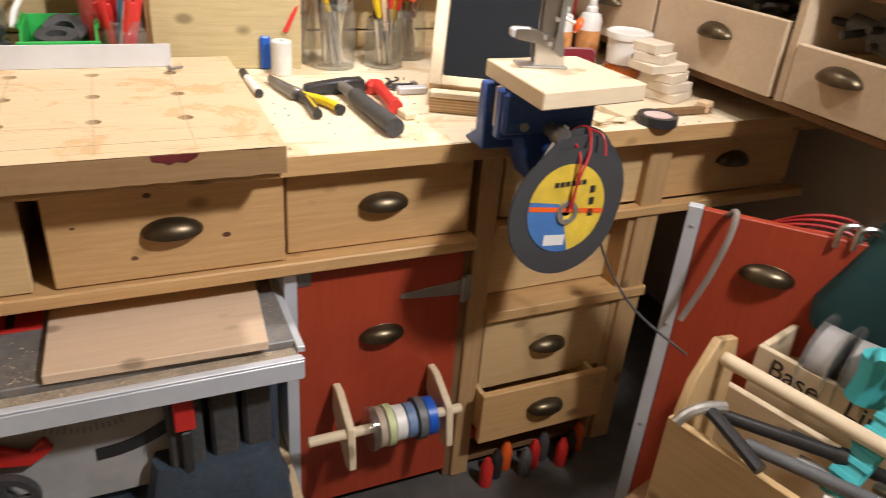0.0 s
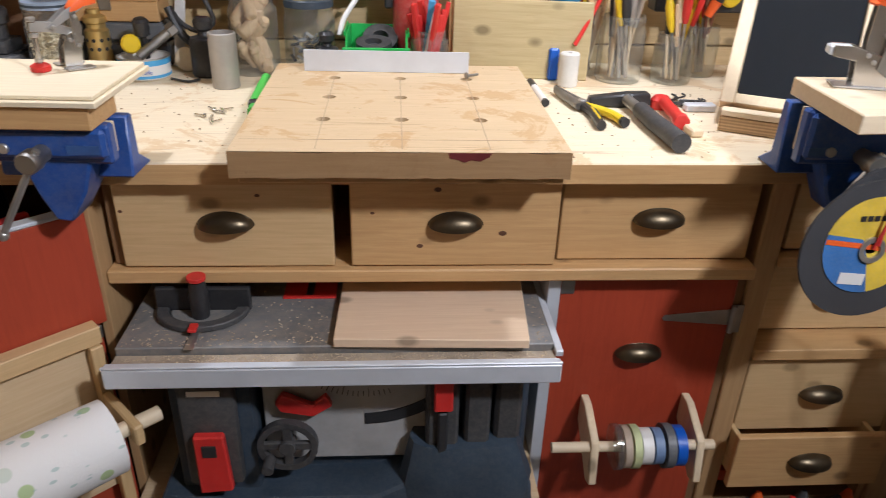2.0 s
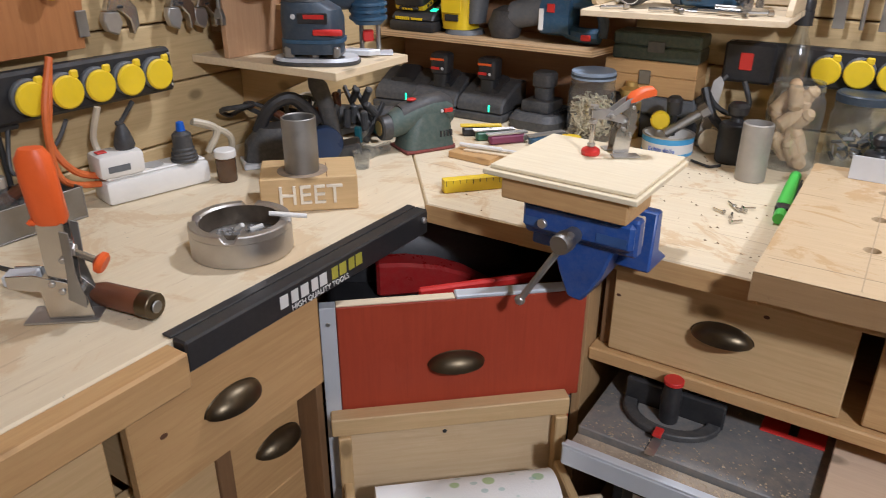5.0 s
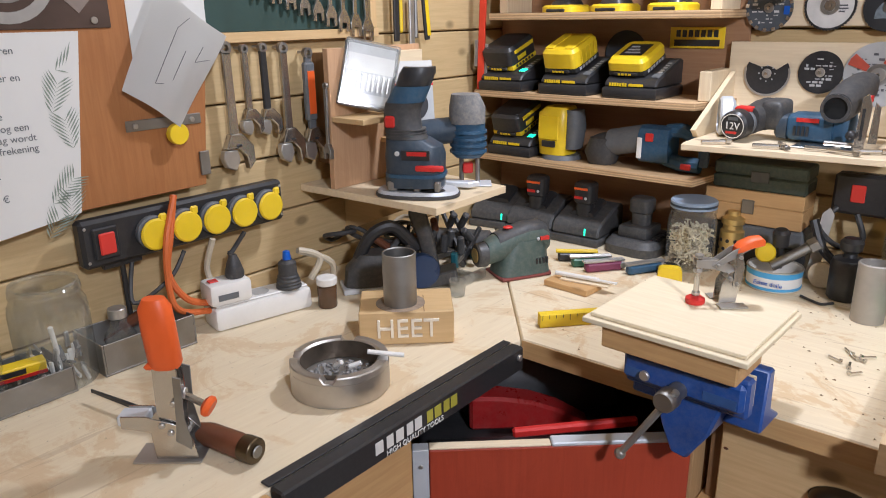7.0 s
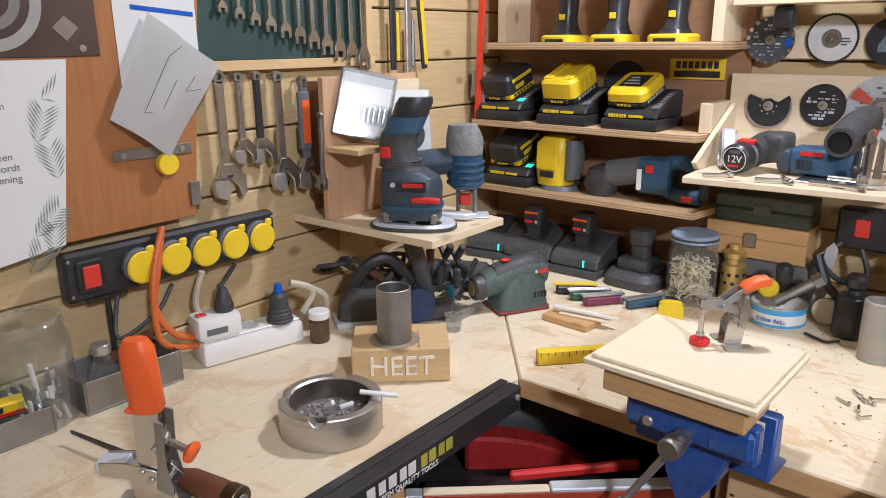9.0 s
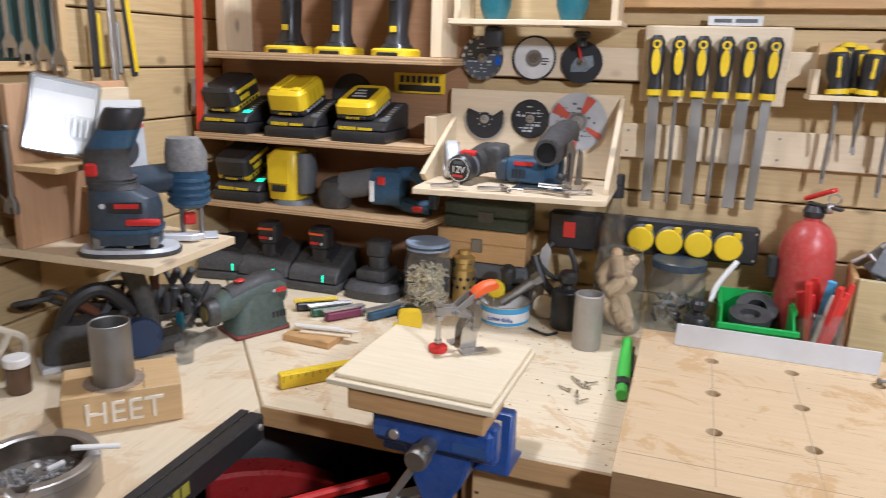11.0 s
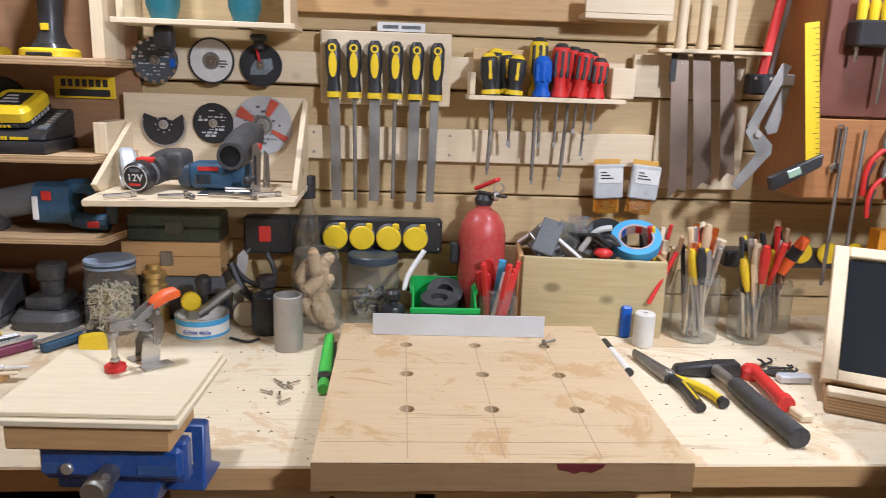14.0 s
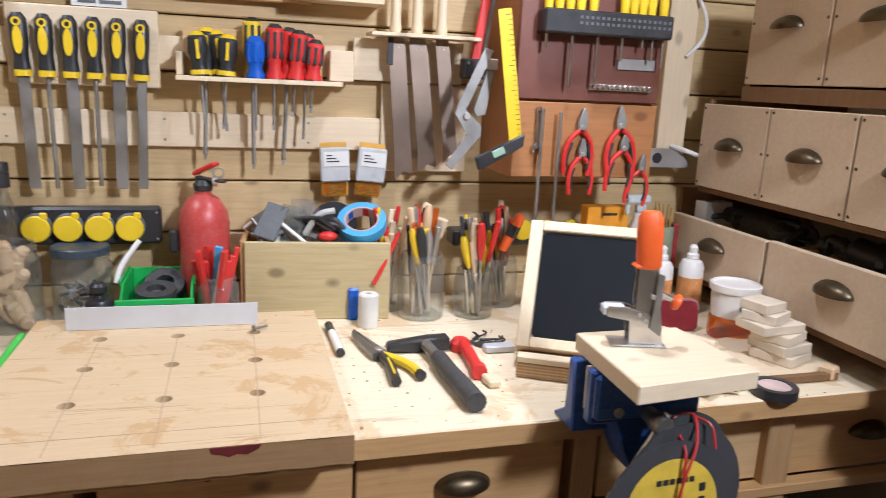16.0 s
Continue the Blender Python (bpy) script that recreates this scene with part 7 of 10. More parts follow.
upright_clamp(pose(0.722, -0.768, 1.0509, 0, 0, -15), "open steel toggle clamp with an orange grip on the board")
upright_clamp(pose(-1.018, -1.330, BZ, 0, 0, 40) @ Matrix.Scale(1.10, 4), "large open toggle clamp with an orange grip on the bench")
vise(0.722, -0.728, -2, 1.0205, 0.944, "blue bench vise clamping a thick board")
solid("thick_board", prism([(0.632, -0.921), (0.842, -0.900), (0.828, -0.706), (0.641, -0.707)], 1.021, 1.0505, "xy", 0.002), pale_x, "thick pale pine board on the vise", "board")


def hanging_discs():
    t = thing("grinding_discs", "large black grinding discs hung from the vise by red wire", "grinding discs", pose(0.726, -0.888, 0.826, -4, 0, 3) @ Matrix.Scale(1.085, 4))
    part("rear_disc", moved(ring(0.100, 0.012, 0.005, "y", (0, 0, 0), 44), pose(0.038, 0.022, 0.030, 0, 0, 14)), abrasive, t)
    part("middle_disc", moved(ring(0.108, 0.012, 0.005, "y", (0, 0, 0), 44), pose(0.026, 0.008, 0.014, 0, 0, 5)), abrasive, t)
    part("front_disc", ring(0.106, 0.012, 0.005, "y", (0, -0.0065, 0), 48), abrasive, t)
    part("paper_label", ring(0.074, 0.0125, 0.0006, "y", (0, -0.0073, 0.008), 40), paint("worn_yellow_label", (0.74, 0.52, 0.04), 0.6, wear=0.4, dust=0.18, scale=120), t, "worn yellow paper label")
    seg = [(0.074 * math.cos(math.radians(a)), 0.008 + 0.074 * math.sin(math.radians(a))) for a in range(165, 281, 8)]
    part("blue_print", prism([(-0.016, 0.018)] + seg + [(-0.004, -0.01)], -0.0081, -0.0075, "xz", 0), paint("worn_blue_print", (0.04, 0.17, 0.46), 0.6, wear=0.4, dust=0.15, scale=120), t)
    part("red_stripe", moved(bx(-0.073, 0.073, -0.0085, -0.0082, -0.004, 0.004, 0), pose(0, 0, 0.006, 0, 8, 0)), orange_pl, t)
    part("bar_code", moved(bx(-0.035, 0.005, -0.0090, -0.0086, -0.054, -0.036, 0), pose(0, 0, 0, 0, 6, 0)), paper, t)
    for i in range(6):
        part("print_bar", bx(-0.028 + i * 0.0105, -0.020 + i * 0.0105, -0.0085, -0.0082, 0.046, 0.054, 0), black_pl, t)
    for i in range(3):
        part("print_mark", bx(0.042, 0.052, -0.0085, -0.0082, 0.03 - i * 0.02, 0.042 - i * 0.02, 0), black_pl, t)
    part("hub", ring(0.02, 0.0122, 0.004, "y", (0, -0.0115, 0.002), 20), steel, t)
    wire = paint("red_wire", (0.55, 0.03, 0.03), 0.5)
    part("red_wire", tube([(0, -0.012, 0.005), (0.01, -0.018, 0.06), (0.03, -0.01, 0.10), (0.045, 0.02, 0.13), (0.02, 0.03, 0.12), (0.012, -0.012, 0.09), (0.005, -0.014, 0.01)], 0.0022, 6), wire, t, "thin red wire loop")
    part("red_wire", tube([(0.045, 0.02, 0.128), (0.06, 0.0, 0.12), (0.062, -0.01, 0.09)], 0.0022, 6), wire, t)


hanging_discs()
solid("black_cable", tube([(0.80, -0.80, 0.93), (0.85, -0.80, 0.84), (0.845, -0.82, 0.80), (0.87, -0.84, 0.70), (0.92, -0.90, 0.60), (1.0, -0.99, 0.53)], 0.0026, 8), rubber, "thin black cable hanging behind the discs", "cable")
ab = thing("aluminium_bar", "plain aluminium angle bar lying on the bench block", "bar", pose(-0.028, -0.284, 0.9455, 0, 0, -1.2))
part("upright_flange", bx(-0.176, 0.176, -0.003, 0.0, 0.0, 0.045, 0.0005), alu, ab)
part("flat_flange", bx(-0.176, 0.176, 0.0002, 0.03, 0.0, 0.003, 0.0005), alu, ab)


def marker(m, label, body, cap, length=0.14, r=0.0085):
    t = thing("marker_pen", label, "pen", m)
    part("barrel", rod(r, length * 0.68, "y", (0, -length * 0.34, r), 14), body, t)
    part("cap", rod(r * 1.05, length * 0.3, "y", (0, length * 0.342, r), 14), cap, t)
    part("tail", rod(r * 1.0, length * 0.06, "y", (0, -length * 0.402, r), 14), cap, t)
    return t


marker(pose(0.302, -0.318, BZ, 0, 0, 1.5), "white marker pen with a black cap on the bench", white_pl, black_pl, 0.165, 0.0085)
g = thing("green_cutter", "lime green plastic knife lying beside the bench block", "knife", pose(-0.291, -0.345, BZ, 0, 0, 3))
part("body", loft([[(p[0], z, 0.012 + p[1]) for p in oval(0, 0, w, 0.0105, 0)] for z, w in ((0.11, 0.009), (0.06, 0.012), (-0.05, 0.0135), (-0.075, 0.011))]), lime_pl, g)
part("collar", bx(-0.012, 0.012, -0.10, -0.076, 0.001, 0.022, 0.002), black_pl, g)
part("end", rod(0.0105, 0.032, "y", (0, -0.134, 0.0115), 12), lime_pl, g)
part("end_cap", rod(0.011, 0.018, "y", (0, 0.111, 0.0118), 12), lime_pl, g)
part("clip", bx(0.0125, 0.017, -0.04, 0.09, 0.006, 0.018, 0.001), black_pl, g)
rnd = random.Random(5)
for i in range(7):
    solid("screw", moved(join(rod(0.0022, 0.026, "x", (0, 0, 0.0035), 6), lathe([(0, 0), (0.0045, 0), (0.0025, 0.004), (0, 0.004)], 8, "x", (0, 0, 0.0045))), pose(-0.375 + rnd.uniform(0, 0.035), -0.52 + rnd.uniform(0, 0.09), BZ, 0, 0, rnd.uniform(20, 160))), chrome, "small bright steel screw on the bench", "screw", group="loose screws on the bench")
solid("screw", moved(join(rod(0.003, 0.03, "x", (0, 0, 0.006), 6), rod(0.007, 0.004, "x", (-0.002, 0, 0.0068), 10)), pose(0.14, -0.335, 0.9456, 0, 0, 30)), dull_steel, "dark screw lying on the bench block", "screw")
f = thing("hammer", "locksmith hammer with a black rubber handle on the bench", "hammer", pose(0.463, -0.37, BZ))
part("head", prism([(-0.068, 0.006), (-0.064, 0.020), (0.02, 0.030), (0.062, 0.031), (0.066, 0.004), (0.0, 0.0)], -0.016, 0.013, "xz", 0.003), black_pl, f)
part("shaft", tube([(0.012, -0.017, 0.0185), (0.018, -0.10, 0.0175)], 0.0115, 12), dull_steel, f, "scuffed steel shaft")
part("grip", tube([(0.018, -0.09, 0.0185), (0.021, -0.17, 0.018), (0.026, -0.235, 0.0185), (0.029, -0.295, 0.0185)], 0.0168, 14, 1.08), rubber, f)
p = thing("combination_pliers", "pliers with black and yellow handles on the bench", "pliers", pose(0.386, -0.416, BZ, 0, 0, 14))
part("jaw", loft([[(a[0] - 0.008, z, 0.011 + a[1]) for a in oval(0, 0, w, 0.009, 0)] for z, w in ((0.140, 0.005), (0.09, 0.012), (0.03, 0.017), (0.005, 0.018))]), dull_steel, p)
part("jaw_line", bx(-0.0086, -0.0074, 0.045, 0.138, 0.0195, 0.0203, 0), black_pl, p)
part("handle", tube([(-0.006, 0.005, 0.010), (-0.010, -0.04, 0.0105), (-0.022, -0.08, 0.0105), (-0.034, -0.120, 0.0105)], 0.0098, 10), black_pl, p)
part("handle_stripe", tube([(-0.009, -0.03, 0.0190), (-0.022, -0.078, 0.0190), (-0.030, -0.105, 0.0190)], 0.0025, 6), yellow_pl, p)
part("handle", tube([(-0.004, 0.005, 0.0101), (0.014, -0.03, 0.0105), (0.022, -0.07, 0.0105), (0.020, -0.112, 0.0105)], 0.0092, 10), yellow_pl, p, "yellow handle")
part("handle_tip", tube([(0.0203, -0.104, 0.0108), (0.0198, -0.116, 0.0108)], 0.0100, 10), black_pl, p)
part("pivot", rod(0.009, 0.004, "z", (-0.006, 0.018, 0.018), 14), steel, p)
h = thing("red_tool", "red plastic hand tool with a cup end on the bench", "hand tool", pose(0.547, -0.442, BZ, 0, 0, -8))
part("cup", lathe([(0, 0), (0.020, 0), (0.021, 0.018), (0.015, 0.026), (0, 0.027)], 18, "z", (-0.006, 0.06, 0)), red_pl, h)
part("handle", tube([(-0.004, 0.06, 0.018), (0.003, 0.0, 0.015), (0.006, -0.075, 0.014)], 0.012, 12, 1.05), red_pl, h)
part("end", rod(0.0155, 0.02, "y", (0.006, -0.094, 0.0155), 14), red_pl, h)
solid("eraser", moved(bx(-0.012, 0.012, -0.02, 0.02, 0, 0.015, 0.003), pose(0.556, -0.556, BZ, 0, 0, 5)), pale_y, "small white rubber block on the bench", "eraser")
k = thing("hex_key_set", "black hex keys fanned out in a holder", "hex keys", pose(0.595, -0.350, BZ, 0, 0, 0))
for i in range(12):
    a = random.Random(i).uniform(-70, 60)
    part("key", moved(tube([(0, 0, 0.004), (0.045, 0, 0.004 + 0.0015 * (i % 5)), (0.05, 0.012, 0.006 + 0.0015 * (i % 5))], 0.0022, 6), pose(-0.02 + 0.003 * i, random.Random(i + 9).uniform(-0.02, 0.02), 0.0, 0, 0, a)), black_pl, k)
part("holder", bx(0.0, 0.065, -0.062, -0.038, 0.0, 0.016, 0.003), alu, k)
solid("white_roll", lathe([(0, 0), (0.022, 0), (0.0225, 0.003), (0.0225, 0.072), (0.020, 0.075), (0.006, 0.075), (0.006, 0.05), (0, 0.05)], 24, "z", (0.388, -0.205, BZ)), paint("white_foam", (0.74, 0.72, 0.66), 0.85), "small white foam roller standing on the bench", "roller")
solid("blue_holder", bx(0.350, 0.373, -0.165, -0.125, BZ, 0.975, 0.004), bright_blue, "bright blue plastic holder behind the roller", "holder")
# containers
JAR = [(0, 0.004), (1.0, 0.004), (1.0, 0.012), (0.99, 0.0), (0, 0.0)]


def glass_jar(x, y, r, h, label, neck=0.86, lid=None, turn=0.0):
    t = thing("glass_jar", label, "jar", pose(x, y, BZ, 0, 0, turn), "glass jars on the bench")
    prof = [(0, 0.001), (r * 0.94, 0.0), (r, 0.006), (r, h * 0.74), (r * 0.97, h * 0.80), (r * neck, h * 0.87), (r * neck, h * 0.90), (r * neck * 1.05, h * 0.905), (r * neck * 1.05, h * 0.925), (r * neck, h * 0.93), (r * neck * 1.04, h * 0.955), (r * neck, h * 0.97), (r * neck, h), (r * neck - 0.003, h), (r * neck - 0.003, h * 0.97)]
    part("glass", lathe(prof, 28), glass, t, "clear glass")
    if lid:
        l = part("lid", lathe([(0, h + 0.001), (r * 0.93, h + 0.001), (r * 0.95, h - 0.004), (r * 0.95, h + 0.011), (r * 0.9, h + 0.014), (0, h + 0.013)], 28), lid, t, "blue and white metal lid")
        part("lid_print", ring(r * 0.957, r * 0.951, 0.005, "z", (0, 0, h + 0.001), 28), navy_pl, l)
    return t


blue_lid = paint("blue_lid", (0.30, 0.38, 0.50), 0.4)


letter_m = wood("letter_wood", (0.90, 0.80, 0.62), (0.80, 0.66, 0.46), "x", 0.6, 1.0, 0.0, False)


def letters_jar():
    t = glass_jar(-0.772, -0.148, 0.055, 0.148, "glass jar full of small pale wooden letters with a blue lid", 0.9, blue_lid)
    rn = random.Random(11)
    for i in range(230):
        a, rr, z = rn.uniform(0, 6.28), 0.045 * math.sqrt(rn.random()), rn.uniform(0.012, 0.100)
        ch = "ABCDEHKLMNORSTXZ"[rn.randrange(16)]
        if i % 2:
            words(ch, 0.026, letter_m, t, pose(rr * math.cos(a), rr * math.sin(a), z, rn.uniform(0, 360), rn.uniform(0, 360), rn.uniform(0, 360)), "wooden_letter", 0.0016)
        else:
            part("wooden_letter", moved(bx(-0.002, 0.002, -0.009, 0.009, -0.0016, 0.0016, 0.0004), pose(rr * math.cos(a), rr * math.sin(a), z, rn.uniform(0, 360), rn.uniform(0, 360), rn.uniform(0, 360))), letter_m, t)


letters_jar()
bs = thing("brass_burner", "perforated brass burner standing on the bench", "burner", at(-0.700, -0.085, BZ))
part("body", lathe([(0, 0), (0.027, 0), (0.028, 0.004), (0.027, 0.085), (0.022, 0.09), (0.022, 0.10), (0.026, 0.103), (0.026, 0.115), (0.014, 0.122), (0.014, 0.132), (0, 0.134)], 22), brass, bs)
for i in range(10):
    for z in (0.045, 0.065):
        a = 0.6283 * i + (0.3 if z > 0.05 else 0)
        part("hole", moved(rod(0.0045, 0.001, "x", (0.0272, 0, z), 8, 0.0001), pose(0, 0, 0, 0, 0, math.degrees(a))), black_pl, bs)


def tin():
    t = thing("paint_tin", "small blue and white tin filled with odd tools", "tin", at(-0.577, -0.165, BZ))
    part("body", lathe([(0, 0), (0.052, 0), (0.056, 0.004), (0.056, 0.044), (0.053, 0.044), (0.053, 0.004), (0, 0.003)], 28), white_pl, t)
    part("blue_band", ring(0.0566, 0.0561, 0.012, "z", (0, 0, 0.032), 28), sky_blue, t)
    part("blue_band", ring(0.0566, 0.0561, 0.006, "z", (0, 0, 0.005), 28), sky_blue, t)
    words("Echte dolle", 0.013, bright_blue, t, pose(0.004, -0.0572, 0.021) @ FACE)
    part("rim", ring(0.0575, 0.054, 0.003, "z", (0, 0, 0.0442), 28), steel, t)
    solid("yellow_tape", moved(rod(0.021, 0.02, "y", (0, -0.01, 0), 18, 0.004), pose(-0.60, -0.165, 0.972, 0, 0, 20)), yellow_pl, "yellow tape measure in the tin", "tape measure")
    solid("heavy_bolt", moved(join(rod(0.011, 0.09, "x", (-0.05, 0, 0), 12), rod(0.016, 0.02, "x", (0.035, 0, 0), 6)), pose(-0.545, -0.16, 0.975, 0, -35, 25)), dull_steel, "rusty steel bolt sticking out of the tin", "bolt")
    solid("black_nozzle", moved(lathe([(0, -0.05), (0.006, -0.05), (0.007, 0.0), (0.016, 0.005), (0.018, 0.035), (0.012, 0.042), (0, 0.043)], 16), pose(-0.575, -0.15, 0.985, 10, 0, 0)), black_pl, "black plastic nozzle standing in the tin", "nozzle")


tin()


def weight(x, y, s, label):
    t = thing("iron_weight", label, "weight", at(x, y, BZ), "black iron weights")
    part("body", lathe([(0, 0), (0.031 * s, 0), (0.034 * s, 0.004), (0.034 * s, 0.078 * s), (0.030 * s, 0.086 * s), (0.014 * s, 0.090 * s), (0.012 * s, 0.098 * s), (0.021 * s, 0.106 * s), (0.022 * s, 0.122 * s), (0.015 * s, 0.130 * s), (0, 0.131 * s)], 26), black_pl, t)


weight(-0.440, -0.152, 1.0, "black iron weight with a knob on the bench")
weight(-0.165, -0.160, 0.8, "smaller black iron weight beside the jars")
solid("steel_tube", lathe([(0.0, 0.002), (0.0265, 0.002), (0.027, 0.0), (0.029, 0.0), (0.0295, 0.002), (0.0295, 0.115), (0.028, 0.117), (0.026, 0.117), (0.0255, 0.112), (0.025, 0.01), (0, 0.009)], 28, "z", (-0.379, -0.250, BZ)), paint("pale_steel_tube", (0.44, 0.41, 0.37), 0.5, 0.45, 0.35), "plain steel tube standing on the bench", "tube")
solid("log_slice", moved(rod(0.028, 0.02, "y", (0, 0, 0), 18), pose(-0.495, -0.12, 0.929, -8, 0, -10)), pale_y, "round pale wooden disc leaning beside the weight", "wood disc")
solid("hex_key", tube([(-0.51, -0.205, 0.905), (-0.47, -0.225, 0.904), (-0.455, -0.215, 0.904), (-0.448, -0.205, 0.904)], 0.003, 6), black_pl, "bent black hex key on the bench", "hex key")
t = glass_jar(-0.336, -0.112, 0.056, 0.180, "glass jar filled with turned wooden plugs")
rn = random.Random(2)
for i in range(16):
    a, rr = rn.uniform(0, 6.28), 0.024 * math.sqrt(rn.random())
    part("wooden_plug", moved(lathe([(0, -0.034), (0.010, -0.034), (0.014, -0.030), (0.0155, 0.010), (0.012, 0.018), (0.0135, 0.024), (0.009, 0.033), (0, 0.034)], 12), pose(rr * math.cos(a), rr * math.sin(a), 0.026 + 0.0086 * i, rn.uniform(-70, 70), rn.uniform(-50, 50), 0)), cork, t, "turned pale wooden plug")
bt = thing("glass_bottle", "clear liquor bottle with a black cap and yellow content", "bottle", at(-0.366, -0.018, BZ))
part("glass", lathe([(0, 0), (0.03, 0), (0.033, 0.004), (0.033, 0.20), (0.028, 0.225), (0.013, 0.262), (0.012, 0.29), (0.0095, 0.29)], 24), clear("bottle_glass", (0.90, 0.90, 0.84), 0.7), bt, "clear glass")
part("content", lathe([(0, 0.008), (0.0295, 0.008), (0.0295, 0.205), (0, 0.205)], 24), clear("yellow_liquid", (0.90, 0.70, 0.30), 0.3), bt, "pale yellow liquid")
part("cap", lathe([(0, 0.3315), (0.0165, 0.331), (0.0175, 0.326), (0.0175, 0.312), (0.0165, 0.311), (0.0165, 0.309), (0.0178, 0.308), (0.0178, 0.279), (0.0135, 0.279), (0.0135, 0.2915), (0, 0.2915)], 18), black_pl, bt, "black ribbed cap")
t = glass_jar(-0.213, -0.062, 0.061, 0.148, "glass jar of small black parts with a dark lid", 0.9, navy_pl)
rn = random.Random(4)
for i in range(40):
    a, rr = rn.uniform(0, 6.28), 0.046 * math.sqrt(rn.random())
    part("small_part", moved(bx(-0.010, 0.010, -0.004, 0.004, -0.002, 0.002, 0.001), pose(rr * math.cos(a), rr * math.sin(a), rn.uniform(0.012, 0.075), rn.uniform(0, 180), rn.uniform(0, 180), 0)), (grey_pl, black_pl, steel)[i % 3], t)
solid("white_spout", tube([(-0.140, -0.10, 0.985), (-0.130, -0.085, 1.02), (-0.095, -0.06, 1.07)], 0.006, 8), white_pl, "white plastic hose leaning above the jar", "hose")


def storage_bin():
    t = thing("storage_bin", "green stacking bin with tape rolls inside", "storage bin", at(-0.052, -0.115, BZ) @ Matrix.Scale(1.14, 4))
    pts = [(-0.075, 0.0), (0.075, 0.0), (0.075, 0.075), (-0.055, 0.075), (-0.075, 0.05)]
    part("side_wall", prism([(-0.075, 0.0), (0.09, 0.0), (0.09, 0.085), (-0.03, 0.085), (-0.06, 0.066), (-0.085, 0.066)], -0.062, -0.058, "yz", 0.001), green_pl, t)
    part("side_wall", prism([(-0.075, 0.0), (0.09, 0.0), (0.09, 0.085), (-0.03, 0.085), (-0.06, 0.066), (-0.085, 0.066)], 0.058, 0.062, "yz", 0.001), green_pl, t)
    part("floor", bx(-0.0578, 0.0578, -0.075, 0.09, 0.0, 0.004, 0.001), green_pl, t)
    part("front_wall", bx(-0.0578, 0.0578, -0.080, -0.076, 0.0, 0.066, 0.001), green_pl, t)
    part("back_wall", bx(-0.0578, 0.0578, 0.086, 0.09, 0.0045, 0.085, 0.001), green_pl, t)
    part("rim", join(bx(-0.066, -0.0625, -0.03, 0.09, 0.08, 0.09, 0.001), bx(0.0625, 0.066, -0.03, 0.09, 0.08, 0.09, 0.001), bx(-0.066, 0.066, -0.088, -0.0805, 0.060, 0.070, 0.001)), green_pl, t)


storage_bin()
for i, (x, y, z, tl) in enumerate(((-0.055, -0.125, 0.918, 4), (-0.06, -0.11, 0.948, 10), (-0.045, -0.06, 0.956, 35))):
    solid("cable_roll", moved(ring(0.042, 0.02, 0.028, "z", (0, 0, 0), 24), pose(x, y, z, tl, 0, 0)), rubber, "black tape roll in the green bin", "tape roll", group="rolls in the green bin")


def pen_jar():
    t = glass_jar(0.070, -0.140, 0.044, 0.108, "glass jar holding red carpenter pencils and pens", 0.82)
    rn = random.Random(6)
    for i in range(13):
        a = rn.uniform(0, 6.28)
        part("pencil", moved(bx(-0.0075, 0.0075, -0.005, 0.005, 0.0, rn.uniform(0.135, 0.175), 0.001), pose(0.018 * math.cos(a), 0.018 * math.sin(a), 0.008, -13 * math.sin(a), 13 * math.cos(a), rn.uniform(0, 180))), red_pl if i < 10 else (sky_blue, black_pl, white_pl)[i % 3], t, "red carpenter pencil" if i < 10 else "thin pen")


pen_jar()


def extinguisher():
    t = thing("fire_extinguisher", "small red fire extinguisher standing behind the pencils", "fire extinguisher", at(0.040, -0.040, BZ) @ Matrix.Diagonal((1.10, 1.10, 1.0, 1)))
    part("cylinder", lathe([(0, 0), (0.046, 0), (0.05, 0.006), (0.05, 0.205), (0.046, 0.232), (0.032, 0.258), (0.016, 0.27), (0.016, 0.277), (0, 0.277)], 30), paint("red_enamel_gloss", (0.52, 0.050, 0.045), 0.38, wear=0.25, coat=0.2, dust=0.24), t, "glossy red cylinder")
    part("valve", lathe([(0, 0.2775), (0.018, 0.2775), (0.020, 0.290), (0.014, 0.302), (0, 0.303)], 16), black_pl, t)
    part("lever", moved(bx(-0.011, 0.011, -0.04, 0.02, 0.0, 0.009, 0.003), pose(0, -0.002, 0.318, -28, 0, 55)), red_pl, t, "red squeeze lever")
    part("lower_lever", moved(bx(-0.008, 0.008, -0.05, 0.015, 0.0, 0.006, 0.002), pose(0, -0.002, 0.302, 5, 0, 60)), black_pl, t)
    part("gauge", rod(0.012, 0.01, "x", (0.018, -0.012, 0.300), 14), steel, t)
    part("pin_ring", ring(0.012, 0.009, 0.003, "y", (0.03, -0.01, 0.318), 16), steel, t)
    part("bracket", bx(-0.068, -0.05, -0.02, 0.0, 0.14, 0.19, 0.004), black_pl, t)


extinguisher()


